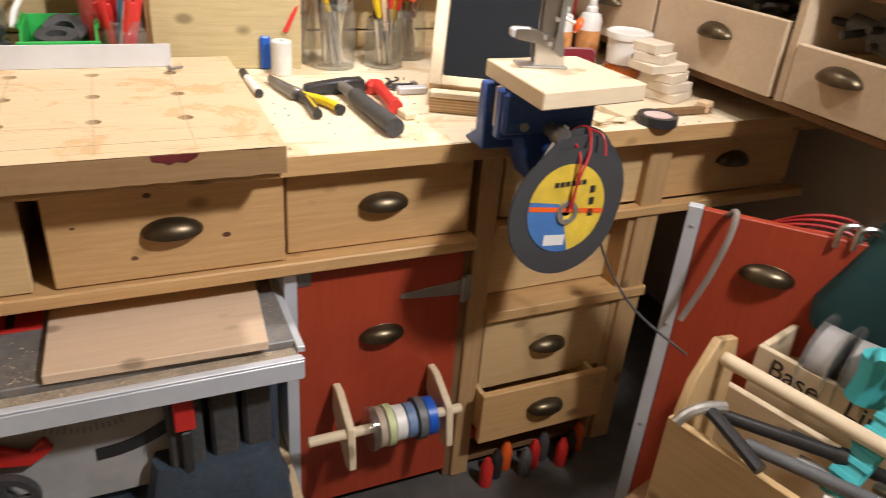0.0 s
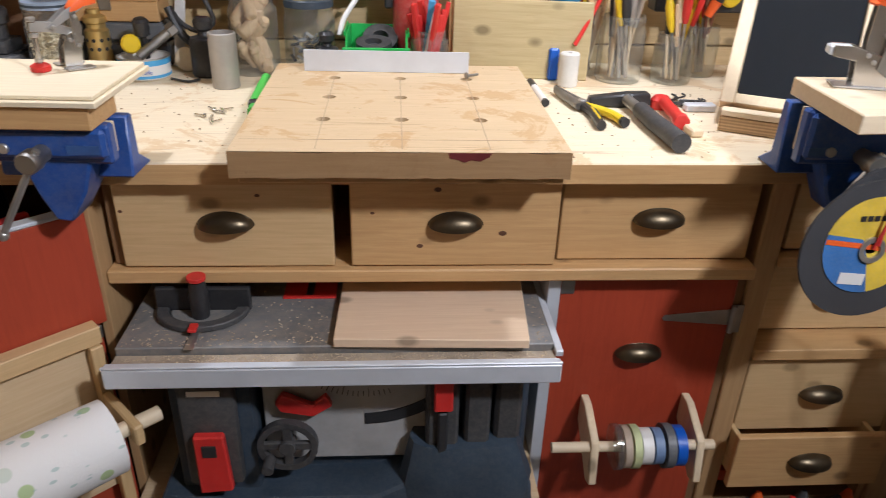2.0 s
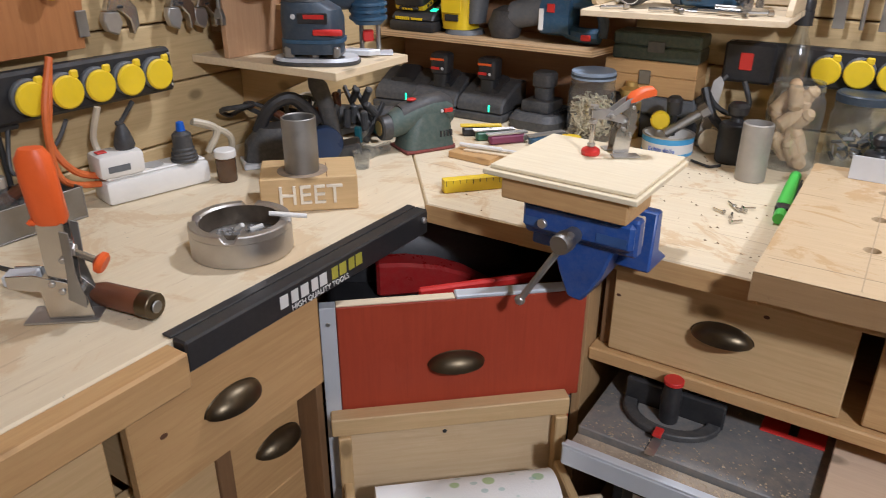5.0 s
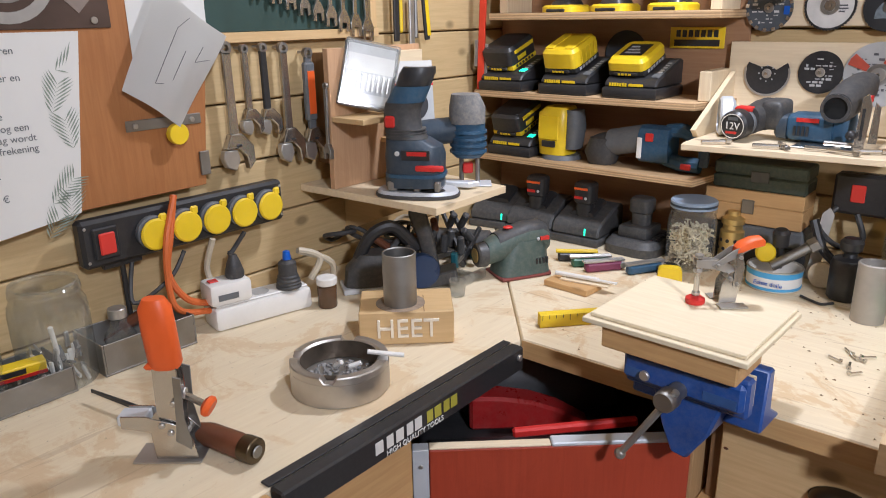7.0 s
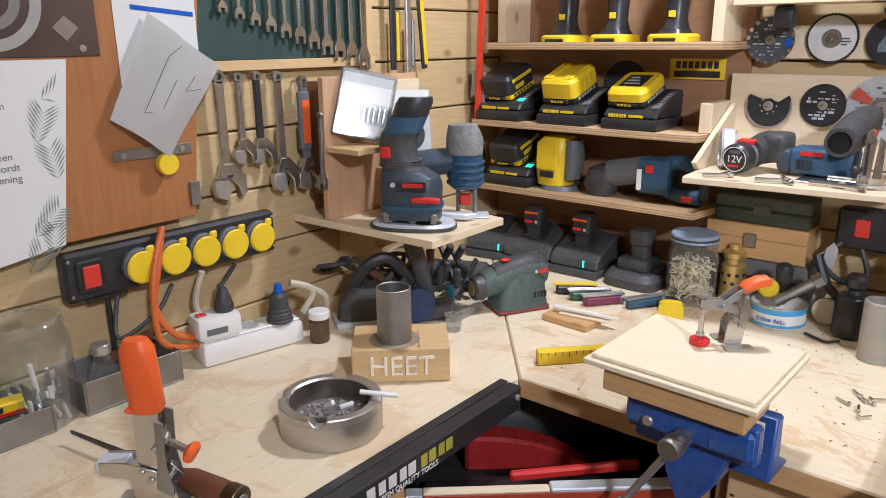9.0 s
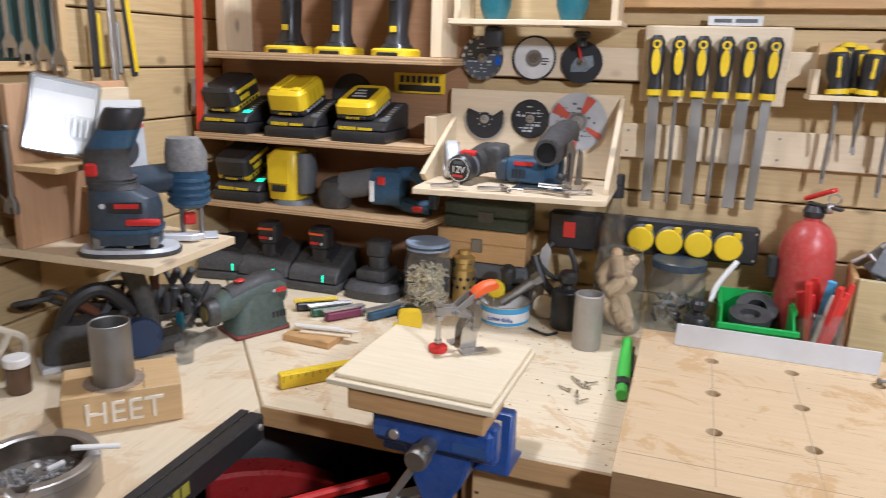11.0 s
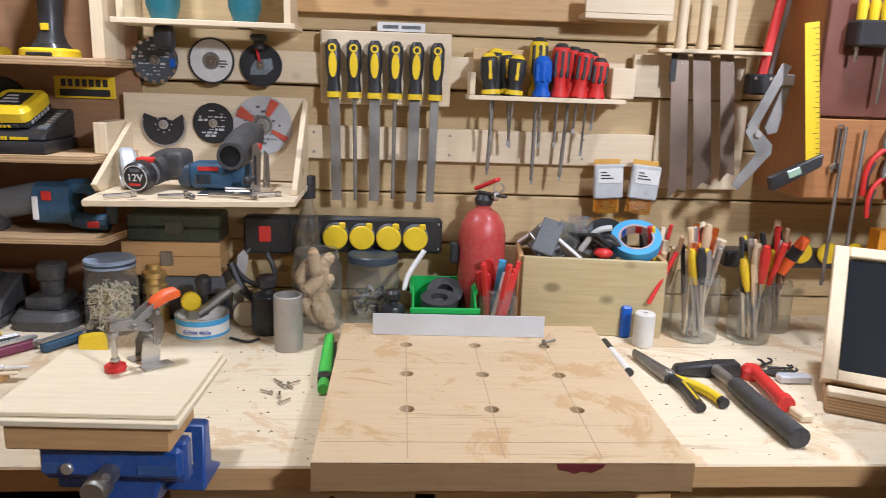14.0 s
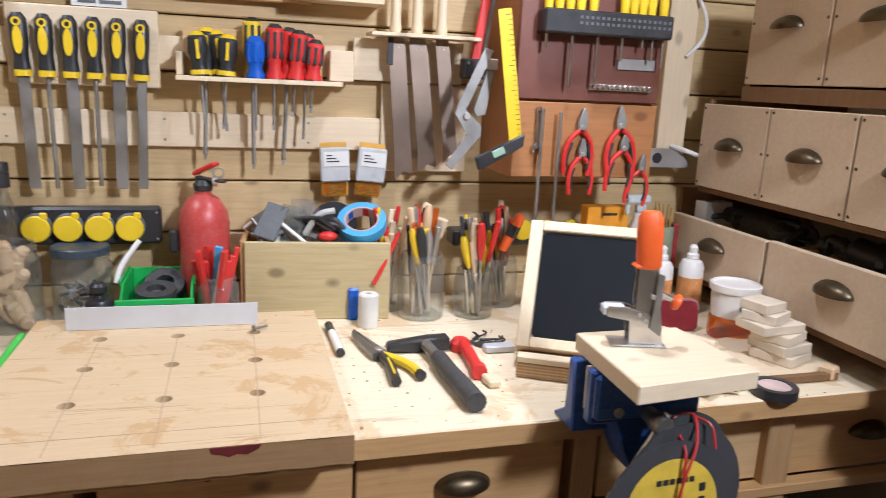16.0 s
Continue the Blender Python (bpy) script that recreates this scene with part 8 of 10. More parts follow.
def crate():
    m = pose(0.285, -0.135, BZ, 0, 0, -6)
    t = thing("wooden_box", "pale wooden box heaped with tape and packets", "box", m)
    part("front_board", bx(-0.160, 0.160, -0.012, 0.0, 0.0, 0.178, 0.002), wood("greenish_pine", (0.55, 0.45, 0.26), (0.42, 0.32, 0.16), "x", 0.6), t)
    part("end_board", bx(-0.170, -0.158, 0.0005, 0.125, 0.0, 0.178, 0.002), warm_y, t)
    part("end_board", bx(0.150, 0.162, 0.0005, 0.125, 0.0, 0.178, 0.002), warm_y, t)
    part("back_board", bx(-0.1575, 0.1495, 0.113, 0.125, 0.0, 0.17, 0.002), pine_x, t)
    part("bottom", bx(-0.1575, 0.1495, 0.0005, 0.1125, 0.0, 0.15, 0.002), dark_shaded_wood, t)
    tp = thing("masking_tape", "large blue masking tape roll lying tilted on the box", "tape roll", m @ pose(0.098, 0.048, 0.212, 32, -12, 8))
    part("tape", ring(0.056, 0.040, 0.026, "z", (0, 0, -0.013), 36), sky_blue, tp)
    part("core", ring(0.0398, 0.036, 0.027, "z", (0, 0, -0.0135), 36), paint("printed_core", (0.55, 0.40, 0.36), 0.7), tp)
    for a in range(0, 360, 60):
        part("print_patch", moved(bx(0.0352, 0.0358, -0.011, 0.011, -0.010, 0.010, 0), pose(0, 0, 0, 0, 0, a)), red_pl if a % 120 else bright_blue, tp)
    solid("black_disc", moved(ring(0.055, 0.010, 0.004, "y", (0, 0, 0), 32), m @ pose(0.035, 0.10, 0.198, 8, 0, 0)), abrasive, "black abrasive disc standing in the box", "disc")
    rn = random.Random(21)
    for i in range(16):
        x, y = rn.uniform(-0.145, 0.03), rn.uniform(0.02, 0.10)
        mt = (steel, frosty, grey_pl, white_pl, frosty, black_pl, dull_steel)[i % 7]
        sx, sy = rn.uniform(0.02, 0.045), rn.uniform(0.01, 0.03)
        bm = bx(-sx, sx, -sy, sy, -0.004, 0.004, 0.002)
        solid("loose_packet", moved(bm, m @ pose(x, y, 0.178 + rn.uniform(0.0, 0.045), rn.uniform(-40, 60), rn.uniform(-50, 50), rn.uniform(0, 180))), mt, "small packet or metal part heaped in the box", "packet", group="odds and ends in the wooden box")
    for x, z, tl in ((-0.045, 0.215, 12), (-0.02, 0.205, -8), (-0.075, 0.20, 25)):
        bm = bx(-0.03, 0.03, -0.001, 0.001, -0.045, 0.05, 0.0005)
        for v in bm.verts:
            v.co.y += 0.012 * math.sin(v.co.x * 70) + 0.01 * math.sin(v.co.z * 50)
        solid("plastic_bag", moved(bm, m @ pose(x, 0.05, z, 10, tl, 20)), frosty, "crumpled clear plastic bag in the box", "bag", group="odds and ends in the wooden box")
    solid("cable_bundle", moved(tube([(0.0, 0.03, 0.20), (0.03, 0.02, 0.215), (0.06, 0.03, 0.20), (0.05, 0.05, 0.19), (0.01, 0.04, 0.205), (0.035, 0.02, 0.225), (0.065, 0.025, 0.19)], 0.006, 8), m), rubber, "loop of black cable in the box", "cable")
    solid("grey_clip", moved(tube([(-0.03, 0.02, 0.19), (0.0, 0.015, 0.235), (0.035, 0.02, 0.245)], 0.007, 8), m), paint("light_grey", (0.5, 0.5, 0.48), 0.5), "bent light grey clip on the box", "clip")
    solid("red_part", moved(ball(0.022, 0.016, 0.012, (0, 0, 0), 12), m @ pose(0.02, 0.012, 0.188)), red_pl, "small red plastic part in the box", "part")


crate()


def tool_jar(x, y, r, h, seed, label, n, tall):
    t = glass_jar(x, y, r, h, label, 0.88)
    rn = random.Random(seed)
    cols = (cork, pale_z, black_pl, dull_steel, red_pl, pale_z, steel, leather, amber, yellow_pl)
    for i in range(n):
        a, tl = rn.uniform(0, 6.28), rn.uniform(4, 15)
        l = rn.uniform(0.8, 1.15) * tall
        mt = cols[rn.randrange(10)]
        b0 = pose(-r * 0.4 * math.cos(a), -r * 0.4 * math.sin(a), 0.008, -tl * math.sin(a), tl * math.cos(a), rn.uniform(0, 90))
        q = part("tool_shaft", moved(rod(0.0035, l * 0.62, "z", (0, 0, 0), 8), b0), (steel, pale_z, dull_steel)[i % 3], t)
        k = rn.randrange(3)
        if k == 0:
            part("tool_handle", moved(lathe([(0, l * 0.6), (0.006, l * 0.6), (0.010, l * 0.7), (0.0115, l * 0.9), (0.007, l), (0, l * 1.0 + 0.003)], 12), b0), mt, t)
        elif k == 1:
            part("tool_handle", moved(bx(-0.008, 0.008, -0.004, 0.004, l * 0.45, l, 0.002), b0), mt, t)
        else:
            part("tool_handle", moved(rod(0.006, l * 0.45, "z", (0, 0, l * 0.55), 10, 0.002, 0.0075), b0), mt, t)
    return t


tool_jar(0.522, -0.145, 0.054, 0.150, 3, "tall glass jar crowded with brushes and hand tools", 22, 0.225)
tool_jar(0.648, -0.155, 0.047, 0.112, 7, "glass jar with folding rules, pencils and chisels", 18, 0.215)
tool_jar(0.735, -0.075, 0.050, 0.120, 13, "glass jar with amber handled screwdrivers", 15, 0.22)
tool_jar(0.450, -0.075, 0.048, 0.165, 17, "tall glass jar with odd steel tools and brushes", 14, 0.215)
ah = thing("amber_screwdriver", "amber and black handled screwdriver in the jar", "screwdriver", pose(0.72, -0.115, 1.03, 12, 22, 0))
part("handle", lathe([(0, 0.02), (0.010, 0.02), (0.013, 0.05), (0.0135, 0.10), (0.010, 0.118), (0, 0.12)], 12), orange_pl, ah)
part("band", ring(0.0142, 0.0132, 0.03, "z", (0, 0, 0.06), 12), black_pl, ah)
mal = thing("wooden_mallet", "small mallet with a pale head among the tools", "mallet", pose(0.555, -0.12, 1.06, 8, 14, 0))
part("head", rod(0.014, 0.045, "z", (0, 0, 0.025), 14), pale_z, mal)
part("shaft", rod(0.009, 0.05, "z", (0, 0, -0.026), 10), black_pl, mal)
solid("red_pen", tube([(0.405, -0.17, 0.985), (0.43, -0.16, 1.03), (0.465, -0.15, 1.10)], 0.005, 8), red_pl, "thin red pen leaning on the jar", "pen")


def tablet():
    t = thing("tablet_stand", "black tablet in a leaning pale wooden frame", "tablet stand", pose(0.751, -0.518, BZ, 0, 0, -28))
    lean = pose(0, -0.02, 0.038, -35, 0, 0)
    part("base", bx(-0.115, 0.115, -0.075, 0.06, 0.0, 0.03, 0.002), ply_edge, t, "plywood base")
    part("foot_strip", bx(-0.115, 0.115, -0.078, -0.05, 0.0305, 0.043, 0.002), pale_x, t)
    fr = part("frame", moved(join(bx(-0.124, -0.098, -0.012, 0.012, 0.0, 0.272, 0.002), bx(0.098, 0.124, -0.012, 0.012, 0.0, 0.272, 0.002), bx(-0.0975, 0.0975, -0.012, 0.012, 0.25, 0.272, 0.002), bx(-0.0975, 0.0975, -0.012, 0.012, 0.0, 0.022, 0.002)), lean), pale_z, t)
    part("back_board", moved(bx(-0.124, 0.124, 0.0125, 0.02, 0.0, 0.272, 0.001), lean), ply_x, t)
    sm, nt, b = shader("tablet_glass")
    sp = noise_tex(nt, coords(nt, (1, 1, 1)), 420, 3, 0.7)
    nt.links.new(ramp(nt, sp, [(0.66, (0.008, 0.011, 0.015)), (0.75, (0.10, 0.11, 0.11))]), b.inputs["Base Color"])
    b.inputs["Roughness"].default_value = 0.12
    part("screen", moved(prism([(-0.090, 0.024), (-0.096, 0.030), (-0.096, 0.242), (-0.090, 0.248), (0.090, 0.248), (0.096, 0.242), (0.096, 0.030), (0.090, 0.024)], -0.004, 0.008, "xz", 0.001), lean), sm, t, "dusty black glass screen")
    part("cable", tube([(0.05, -0.06, 0.06), (0.06, -0.085, 0.03), (0.055, -0.10, 0.006), (0.08, -0.12, 0.004)], 0.003, 6), black_pl, t)


tablet()


def glue(x, y):
    t = thing("glue_bottle", "white glue bottle with orange label", "bottle", at(x, y, BZ), "glue bottles")
    part("bottle", lathe([(0, 0), (0.028, 0), (0.030, 0.004), (0.030, 0.118), (0.024, 0.132), (0.012, 0.138), (0, 0.138)], 22), white_pl, t)
    part("label", ring(0.0306, 0.0301, 0.072, "z", (0, 0, 0.02), 22), paint("orange_label", (0.75, 0.34, 0.12), 0.5, wear=0.7, scale=120), t)
    part("cap", lathe([(0, 0.1385), (0.015, 0.1385), (0.015, 0.148), (0.010, 0.152), (0.011, 0.166), (0.007, 0.172), (0, 0.173)], 16), white_pl, t)


glue(1.112, -0.21)
glue(1.202, -0.205)


def tub():
    t = thing("white_tub", "white plastic tub with lid on an orange tub", "tub", at(1.195, -0.385, 0.9505))
    part("tub", lathe([(0, 0), (0.046, 0), (0.050, 0.05), (0.050, 0.058), (0, 0.058)], 28), white_pl, t)
    part("lid", lathe([(0, 0.0585), (0.055, 0.0585), (0.056, 0.064), (0.056, 0.074), (0.051, 0.076), (0.049, 0.070), (0, 0.070)], 30), white_pl, t)
    part("label_bar", bx(-0.02, 0.025, -0.0535, -0.047, 0.024, 0.034, 0.001), grey_pl, t)
    solid("orange_tub", lathe([(0, 0), (0.052, 0), (0.054, 0.003), (0.054, 0.044), (0.05, 0.049), (0, 0.049)], 26, "z", (1.198, -0.387, BZ)), amber, "clear orange plastic tub", "tub")


tub()
rc = thing("red_case", "small dark red plastic case standing on edge", "case", pose(1.085, -0.335, BZ, -8, 0, -8))
part("shell", loft([[(p[0], y, 0.036 + p[1]) for p in oval(0, 0, 0.050, 0.035, 0, 20, 6)] for y in (-0.01, 0.012)]), paint("dark_red_plastic", (0.20, 0.012, 0.02), 0.4), rc)
part("rim", loft([[(p[0], y, 0.036 + p[1]) for p in oval(0, 0, 0.054, 0.0385, 0, 20, 6)] for y in (-0.004, 0.006)]), paint("pinkish_plastic", (0.40, 0.22, 0.22), 0.4), rc)
rn = random.Random(31)
for i, (x, y, z, a, w, d2, h2) in enumerate(((1.155, -0.555, 0.012, 4, 0.055, 0.045, 0.02), (1.152, -0.552, 0.0325, -8, 0.054, 0.044, 0.02), (1.148, -0.55, 0.053, 6, 0.052, 0.04, 0.02), (1.128, -0.545, 0.0735, -14, 0.068, 0.04, 0.019), (1.118, -0.54, 0.093, 8, 0.045, 0.036, 0.02), (1.112, -0.535, 0.1135, -5, 0.040, 0.032, 0.02))):
    solid("wood_offcut", moved(bx(-w * 0.80, w * 0.80, -d2, d2, 0, h2, 0.0015), pose(x + 0.034, y, BZ + z, 0, 0, a + 20)), paint("bare_white_wood", (0.72, 0.62, 0.48), 0.7, scale=30) if i == 0 else bpy.data.materials["bare_white_wood"], "small pale wood offcut in a stack", "offcut", group="stacked wood offcuts")
solid("jig_board", moved(bx(-0.15, 0.14, -0.11, 0.10, 0.0, 0.0115, 0.001), pose(1.13, -0.530, BZ, 0, 0, 10)), pale_x, "flat pale board under the offcuts", "board")
solid("dowel_stick", moved(rod(0.010, 0.22, "x", (-0.11, 0, 0.011), 12), pose(1.02, -0.40, BZ + 0.012, 0, 0, -58)), pale_x, "pale round wooden stick on the bench", "stick")
solid("square_stick", bx(1.09, 1.245, -0.655, -0.64, 0.902, 0.916, 0.001), dark_shaded_wood, "thin brown stick lying on the bench", "stick")
solid("wood_cube", moved(bx(-0.014, 0.014, -0.014, 0.014, 0, 0.026, 0.003), pose(1.235, -0.64, BZ, 0, 0, 20)), cork, "small brown wooden block on the bench", "block")
bt = thing("black_tape", "black electrical tape roll lying on the bench", "tape roll", at(1.066, -0.688, BZ))
part("tape", ring(0.042, 0.030, 0.019, "z", (0, 0, 0), 32), black_pl, bt)
part("label", rod(0.0298, 0.017, "z", (0, 0, 0.001), 28), paint("pink_label", (0.6, 0.45, 0.42), 0.6, wear=0.6), bt, "printed paper core")
for i, (x, y, a) in enumerate(((0.962, -0.66, 10), (0.970, -0.664, -15), (0.945, -0.668, 30))):
    solid("wood_shaving", moved(bx(-0.03, 0.03, -0.012, 0.012, 0, 0.004, 0.001), pose(x, y, BZ + 0.0045 * i, 0, 0, a)), pale_x, "thin wood slip by the edge", "offcut", group="thin wood slips")
tn = thing("rod_can", "tall can of brass rods at the cabinet", "can", at(1.175, -0.095, BZ))
part("can", lathe([(0, 0), (0.033, 0), (0.033, 0.20), (0.031, 0.20), (0.031, 0.003), (0, 0.003)], 20), paint("green_grey_can", (0.30, 0.33, 0.22), 0.4), tn)
part("red_side", bx(0.027, 0.040, -0.02, 0.02, 0.0, 0.205, 0.002), paint("dark_red_card", (0.30, 0.03, 0.03), 0.5), tn)
for i in range(12):
    a = 0.52 * i
    part("rod", rod(0.0022, 0.24 + 0.004 * (i % 5), "z", (0.022 * math.cos(a), 0.022 * math.sin(a), 0.004), 6), brass, tn)
sb = thing("spray_bottle", "white spray bottle head above the frame", "spray bottle", at(1.085, -0.13, BZ))
part("bottle", lathe([(0, 0), (0.036, 0), (0.038, 0.005), (0.038, 0.17), (0.016, 0.22), (0.016, 0.24), (0, 0.24)], 20), white_pl, sb)
part("head", join(bx(-0.05, 0.025, -0.013, 0.013, 0.262, 0.285, 0.006), bx(-0.012, 0.014, -0.011, 0.011, 0.2405, 0.262, 0.004), bx(-0.042, -0.030, -0.006, 0.006, 0.235, 0.262, 0.003)), paint("pale_blue_plastic", (0.62, 0.68, 0.70), 0.4), sb)
ob = thing("orange_packet", "bright orange cardboard packet on the wall shelf", "packet", at(1.0, -0.11, 1.085))
part("packet", bx(-0.058, 0.055, -0.02, 0.02, 0.0, 0.07, 0.002), paint("orange_card", (0.85, 0.36, 0.02), 0.5), ob)
part("slot", bx(-0.018, 0.022, -0.0212, -0.0203, 0.048, 0.054, 0), black_pl, ob)
solid("plug_rail", bx(0.62, 1.10, -0.06, 0.0, 1.045, 1.084, 0.004), black_pl, "black socket rail along the wall behind the jars", "power strip")
for x in (0.80, 0.865, 0.93):
    solid("socket_cover", rod(0.026, 0.012, "y", (x, -0.0735, 1.085), 20, 0.004), yellow_pl, "yellow socket cover on the black rail", "socket cover", group="yellow socket covers")
# ---- back left of the bench ----
bx1 = thing("grey_case", "dusty grey plastic tool case on the wall ledge", "case", at(-0.655, -0.03, 1.0825))
part("lower_shell", bx(-0.105, 0.10, -0.045, 0.038, 0.0, 0.032, 0.004), sage_pl, bx1)
part("upper_shell", bx(-0.105, 0.10, -0.045, 0.038, 0.0325, 0.062, 0.004), sage_pl, bx1)
part("latch", bx(-0.02, 0.02, -0.0485, -0.0455, 0.02, 0.045, 0.001), grey_pl, bx1)
bx2 = thing("wooden_case", "small wooden box with a steel catch", "box", at(-0.665, -0.035, 1.004))
part("box", bx(-0.108, 0.110, -0.045, 0.045, 0.0, 0.045, 0.002), warm_x, bx2)
part("lid", bx(-0.108, 0.110, -0.045, 0.045, 0.0455, 0.078, 0.002), warm_x, bx2)
part("catch", bx(-0.022, 0.006, -0.050, -0.0455, 0.025, 0.058, 0.002), dull_steel, bx2)
bx3 = thing("black_case", "black plastic tool case under the wooden box", "case", at(-0.645, -0.03, BZ))
part("lower_shell", bx(-0.115, 0.105, -0.05, 0.045, 0.0, 0.055, 0.006), black_pl, bx3)
part("upper_shell", bx(-0.110, 0.100, -0.047, 0.045, 0.0555, 0.103, 0.008), grey_pl, bx3)
solid("angle_iron", moved(prism([(-0.012, 0.0), (0.012, 0.0), (0.012, 0.15), (0.0, 0.165), (-0.012, 0.15)], -0.002, 0.002, "xz", 0.0005), pose(-0.525, -0.075, BZ, -6, 8, 20)), steel, "steel angle plate leaning beside the box", "plate")
solid("black_switch_box", bx(-0.515, -0.405, -0.025, 0.0108, 1.046, 1.135, 0.006), black_pl, "black switch housing on the wall", "switch box")
solid("black_cable", tube([(-0.50, -0.03, 1.06), (-0.525, -0.06, 1.02), (-0.48, -0.07, 0.985), (-0.44, -0.05, 1.0), (-0.46, -0.03, 1.05)], 0.006, 8), rubber, "black cable looping below the wall switch", "cable")
solid("black_lever", tube([(-0.53, -0.09, 1.04), (-0.505, -0.10, 0.985), (-0.475, -0.10, 0.955), (-0.46, -0.09, 0.93)], 0.010, 8), black_pl, "black clamp handle leaning behind the weight", "clamp")


def bosch_charger(x, y, turn, i):
    old = i == 3
    t = thing("battery_charger", "older low black charger holding a battery" if old else "dusty black charger with a lit green lamp" if i else "dusty black charger standing on the bench", "charger", pose(x, y, BZ, 0, 0, turn), "black chargers along the wall")
    if old:
        part("base", loft([oval(0, 0, 0.070, 0.080, 0.0, 18, 4), oval(0, 0, 0.072, 0.082, 0.022, 18, 4), oval(0, 0.008, 0.064, 0.070, 0.036, 18, 4)]), dusty_pl, t)
        part("dock", bx(-0.042, 0.036, -0.045, 0.04, 0.0362, 0.066, 0.006, 2), dusty_pl, t)
        for k in range(6):
            part("vent_rib", bx(0.044, 0.058, -0.03 + k * 0.014, -0.023 + k * 0.014, 0.034, 0.042, 0.001), black_pl, t)
        part("battery", loft([oval(0, 0, 0.023, 0.023, 0.0662, 16, 3), oval(0, 0, 0.023, 0.023, 0.095, 16, 3), oval(0, 0, 0.029, 0.028, 0.10, 16, 3), oval(0, 0, 0.029, 0.028, 0.128, 16, 3), oval(0, 0, 0.024, 0.023, 0.134, 16, 3)]), dusty_pl, t)
        return
    part("base", bx(-0.071, 0.071, -0.076, 0.076, 0.0, 0.020, 0.005, 2), dusty_pl, t)
    part("housing", prism([(-0.070, 0.0205), (0.074, 0.0205), (0.074, 0.088), (0.055, 0.090), (0.02, 0.086), (-0.050, 0.058), (-0.068, 0.044)], -0.068, 0.068, "yz", 0.005), dusty_pl, t)
    part("dock", loft([[(p[0], y0, z0 + p[1]) for p in oval(0, 0, 0.034, 0.012, 0, 14, 3)] for y0, z0 in ((-0.03, 0.066), (0.04, 0.09))]), black_pl, t)
    if i:
        b = part("battery", loft([oval(0, -0.012, 0.022, 0.022, 0.062, 16, 3), oval(0, -0.012, 0.022, 0.022, 0.098, 16, 3), oval(0, -0.012, 0.027, 0.026, 0.103, 16, 3.5), oval(0, -0.012, 0.028, 0.027, 0.148, 16, 3.5), oval(0, -0.012, 0.023, 0.022, 0.154, 16, 3)]), black_pl, t)
        part("orange_band", bx(-0.022, 0.018, -0.0402, -0.037, 0.136, 0.142, 0.0008), orange_pl, b)
        part("logo_bar", bx(-0.020, 0.004, -0.0400, -0.037, 0.112, 0.119, 0), red_pl, b)
        part("logo_dot", rod(0.0042, 0.002, "y", (0.013, -0.0402, 0.1155), 12), inkw, b)
    part("charge_lamp", bx(0.028, 0.032, -0.0712, -0.066, 0.026, 0.044, 0.0008), green_lamp, t, "lit green charge lamp")


for i, (x, y, turn) in enumerate(((-1.345, -0.100, 10), (-1.222, -0.095, 6), (-1.076, -0.090, 1), (-0.920, -0.095, -2))):
    bosch_charger(x, y, turn, i)


def sander():
    t = thing("palm_sander", "dusty green palm sander standing on the bench", "sander", pose(-1.062, -0.430, BZ, 0, 0, 62))
    part("pad", prism([(-0.066, -0.046), (0.058, -0.046), (0.066, -0.03), (0.062, 0.046), (-0.066, 0.046)], 0.0, 0.007, "xy", 0.002), paint("red_brown_pad", (0.20, 0.05, 0.04), 0.8), t)
    part("base", loft([oval(0, 0, 0.064, 0.044, 0.0075, 20, 5), oval(0.001, 0, 0.061, 0.043, 0.028, 20, 4), oval(0.003, 0, 0.058, 0.040, 0.052, 20, 3.5), oval(0.010, 0, 0.052, 0.035, 0.085, 20, 3)]), sage_pl, t)
    sec = ((-0.088, 0.060, 0.026, 0.027), (-0.064, 0.068, 0.031, 0.032), (-0.03, 0.078, 0.033, 0.034), (0.01, 0.086, 0.034, 0.035), (0.045, 0.087, 0.033, 0.034), (0.062, 0.080, 0.028, 0.030), (0.070, 0.074, 0.018, 0.020))
    part("body", loft([[(x, p[0], z + p[1]) for p in oval(0, 0, w, h, 0, 20, 2.4)] for x, z, w, h in sec]), sage_pl, t)
    part("palm_rest", loft([[(x, p[0] * 0.9, z + 0.013 + p[1] * 0.68) for p in oval(0, 0, w, h, 0, 20, 2.2)] for x, z, w, h in sec[1:-1]]), rubber, t, "dusty black rubber palm rest")
    part("nose", loft([[(x, p[0], 0.057 + p[1]) for p in oval(0, 0, w, w, 0, 20, 2)] for x, w in ((-0.112, 0.024), (-0.108, 0.0275), (-0.0885, 0.0285))]), dusty_pl, t)
    part("nose_plate", rod(0.017, 0.002, "x", (-0.1142, 0, 0.057), 20), brass, t, "brass coloured round sticker")
    part("button", ball(0.012, 0.009, 0.004, (-0.034, -0.006, 0.1150), 12), red_pl, t, "red switch")
    part("logo_bar", bx(0.034, 0.056, -0.0370, -0.030, 0.084, 0.092, 0), red_pl, t)
    part("logo_dot", rod(0.004, 0.003, "y", (0.028, -0.0376, 0.088), 12), inkw, t)
    for k in range(4):
        part("vent", bx(0.020 + k * 0.009, 0.025 + k * 0.009, -0.0425, -0.036, 0.030, 0.044, 0.0005), black_pl, t)


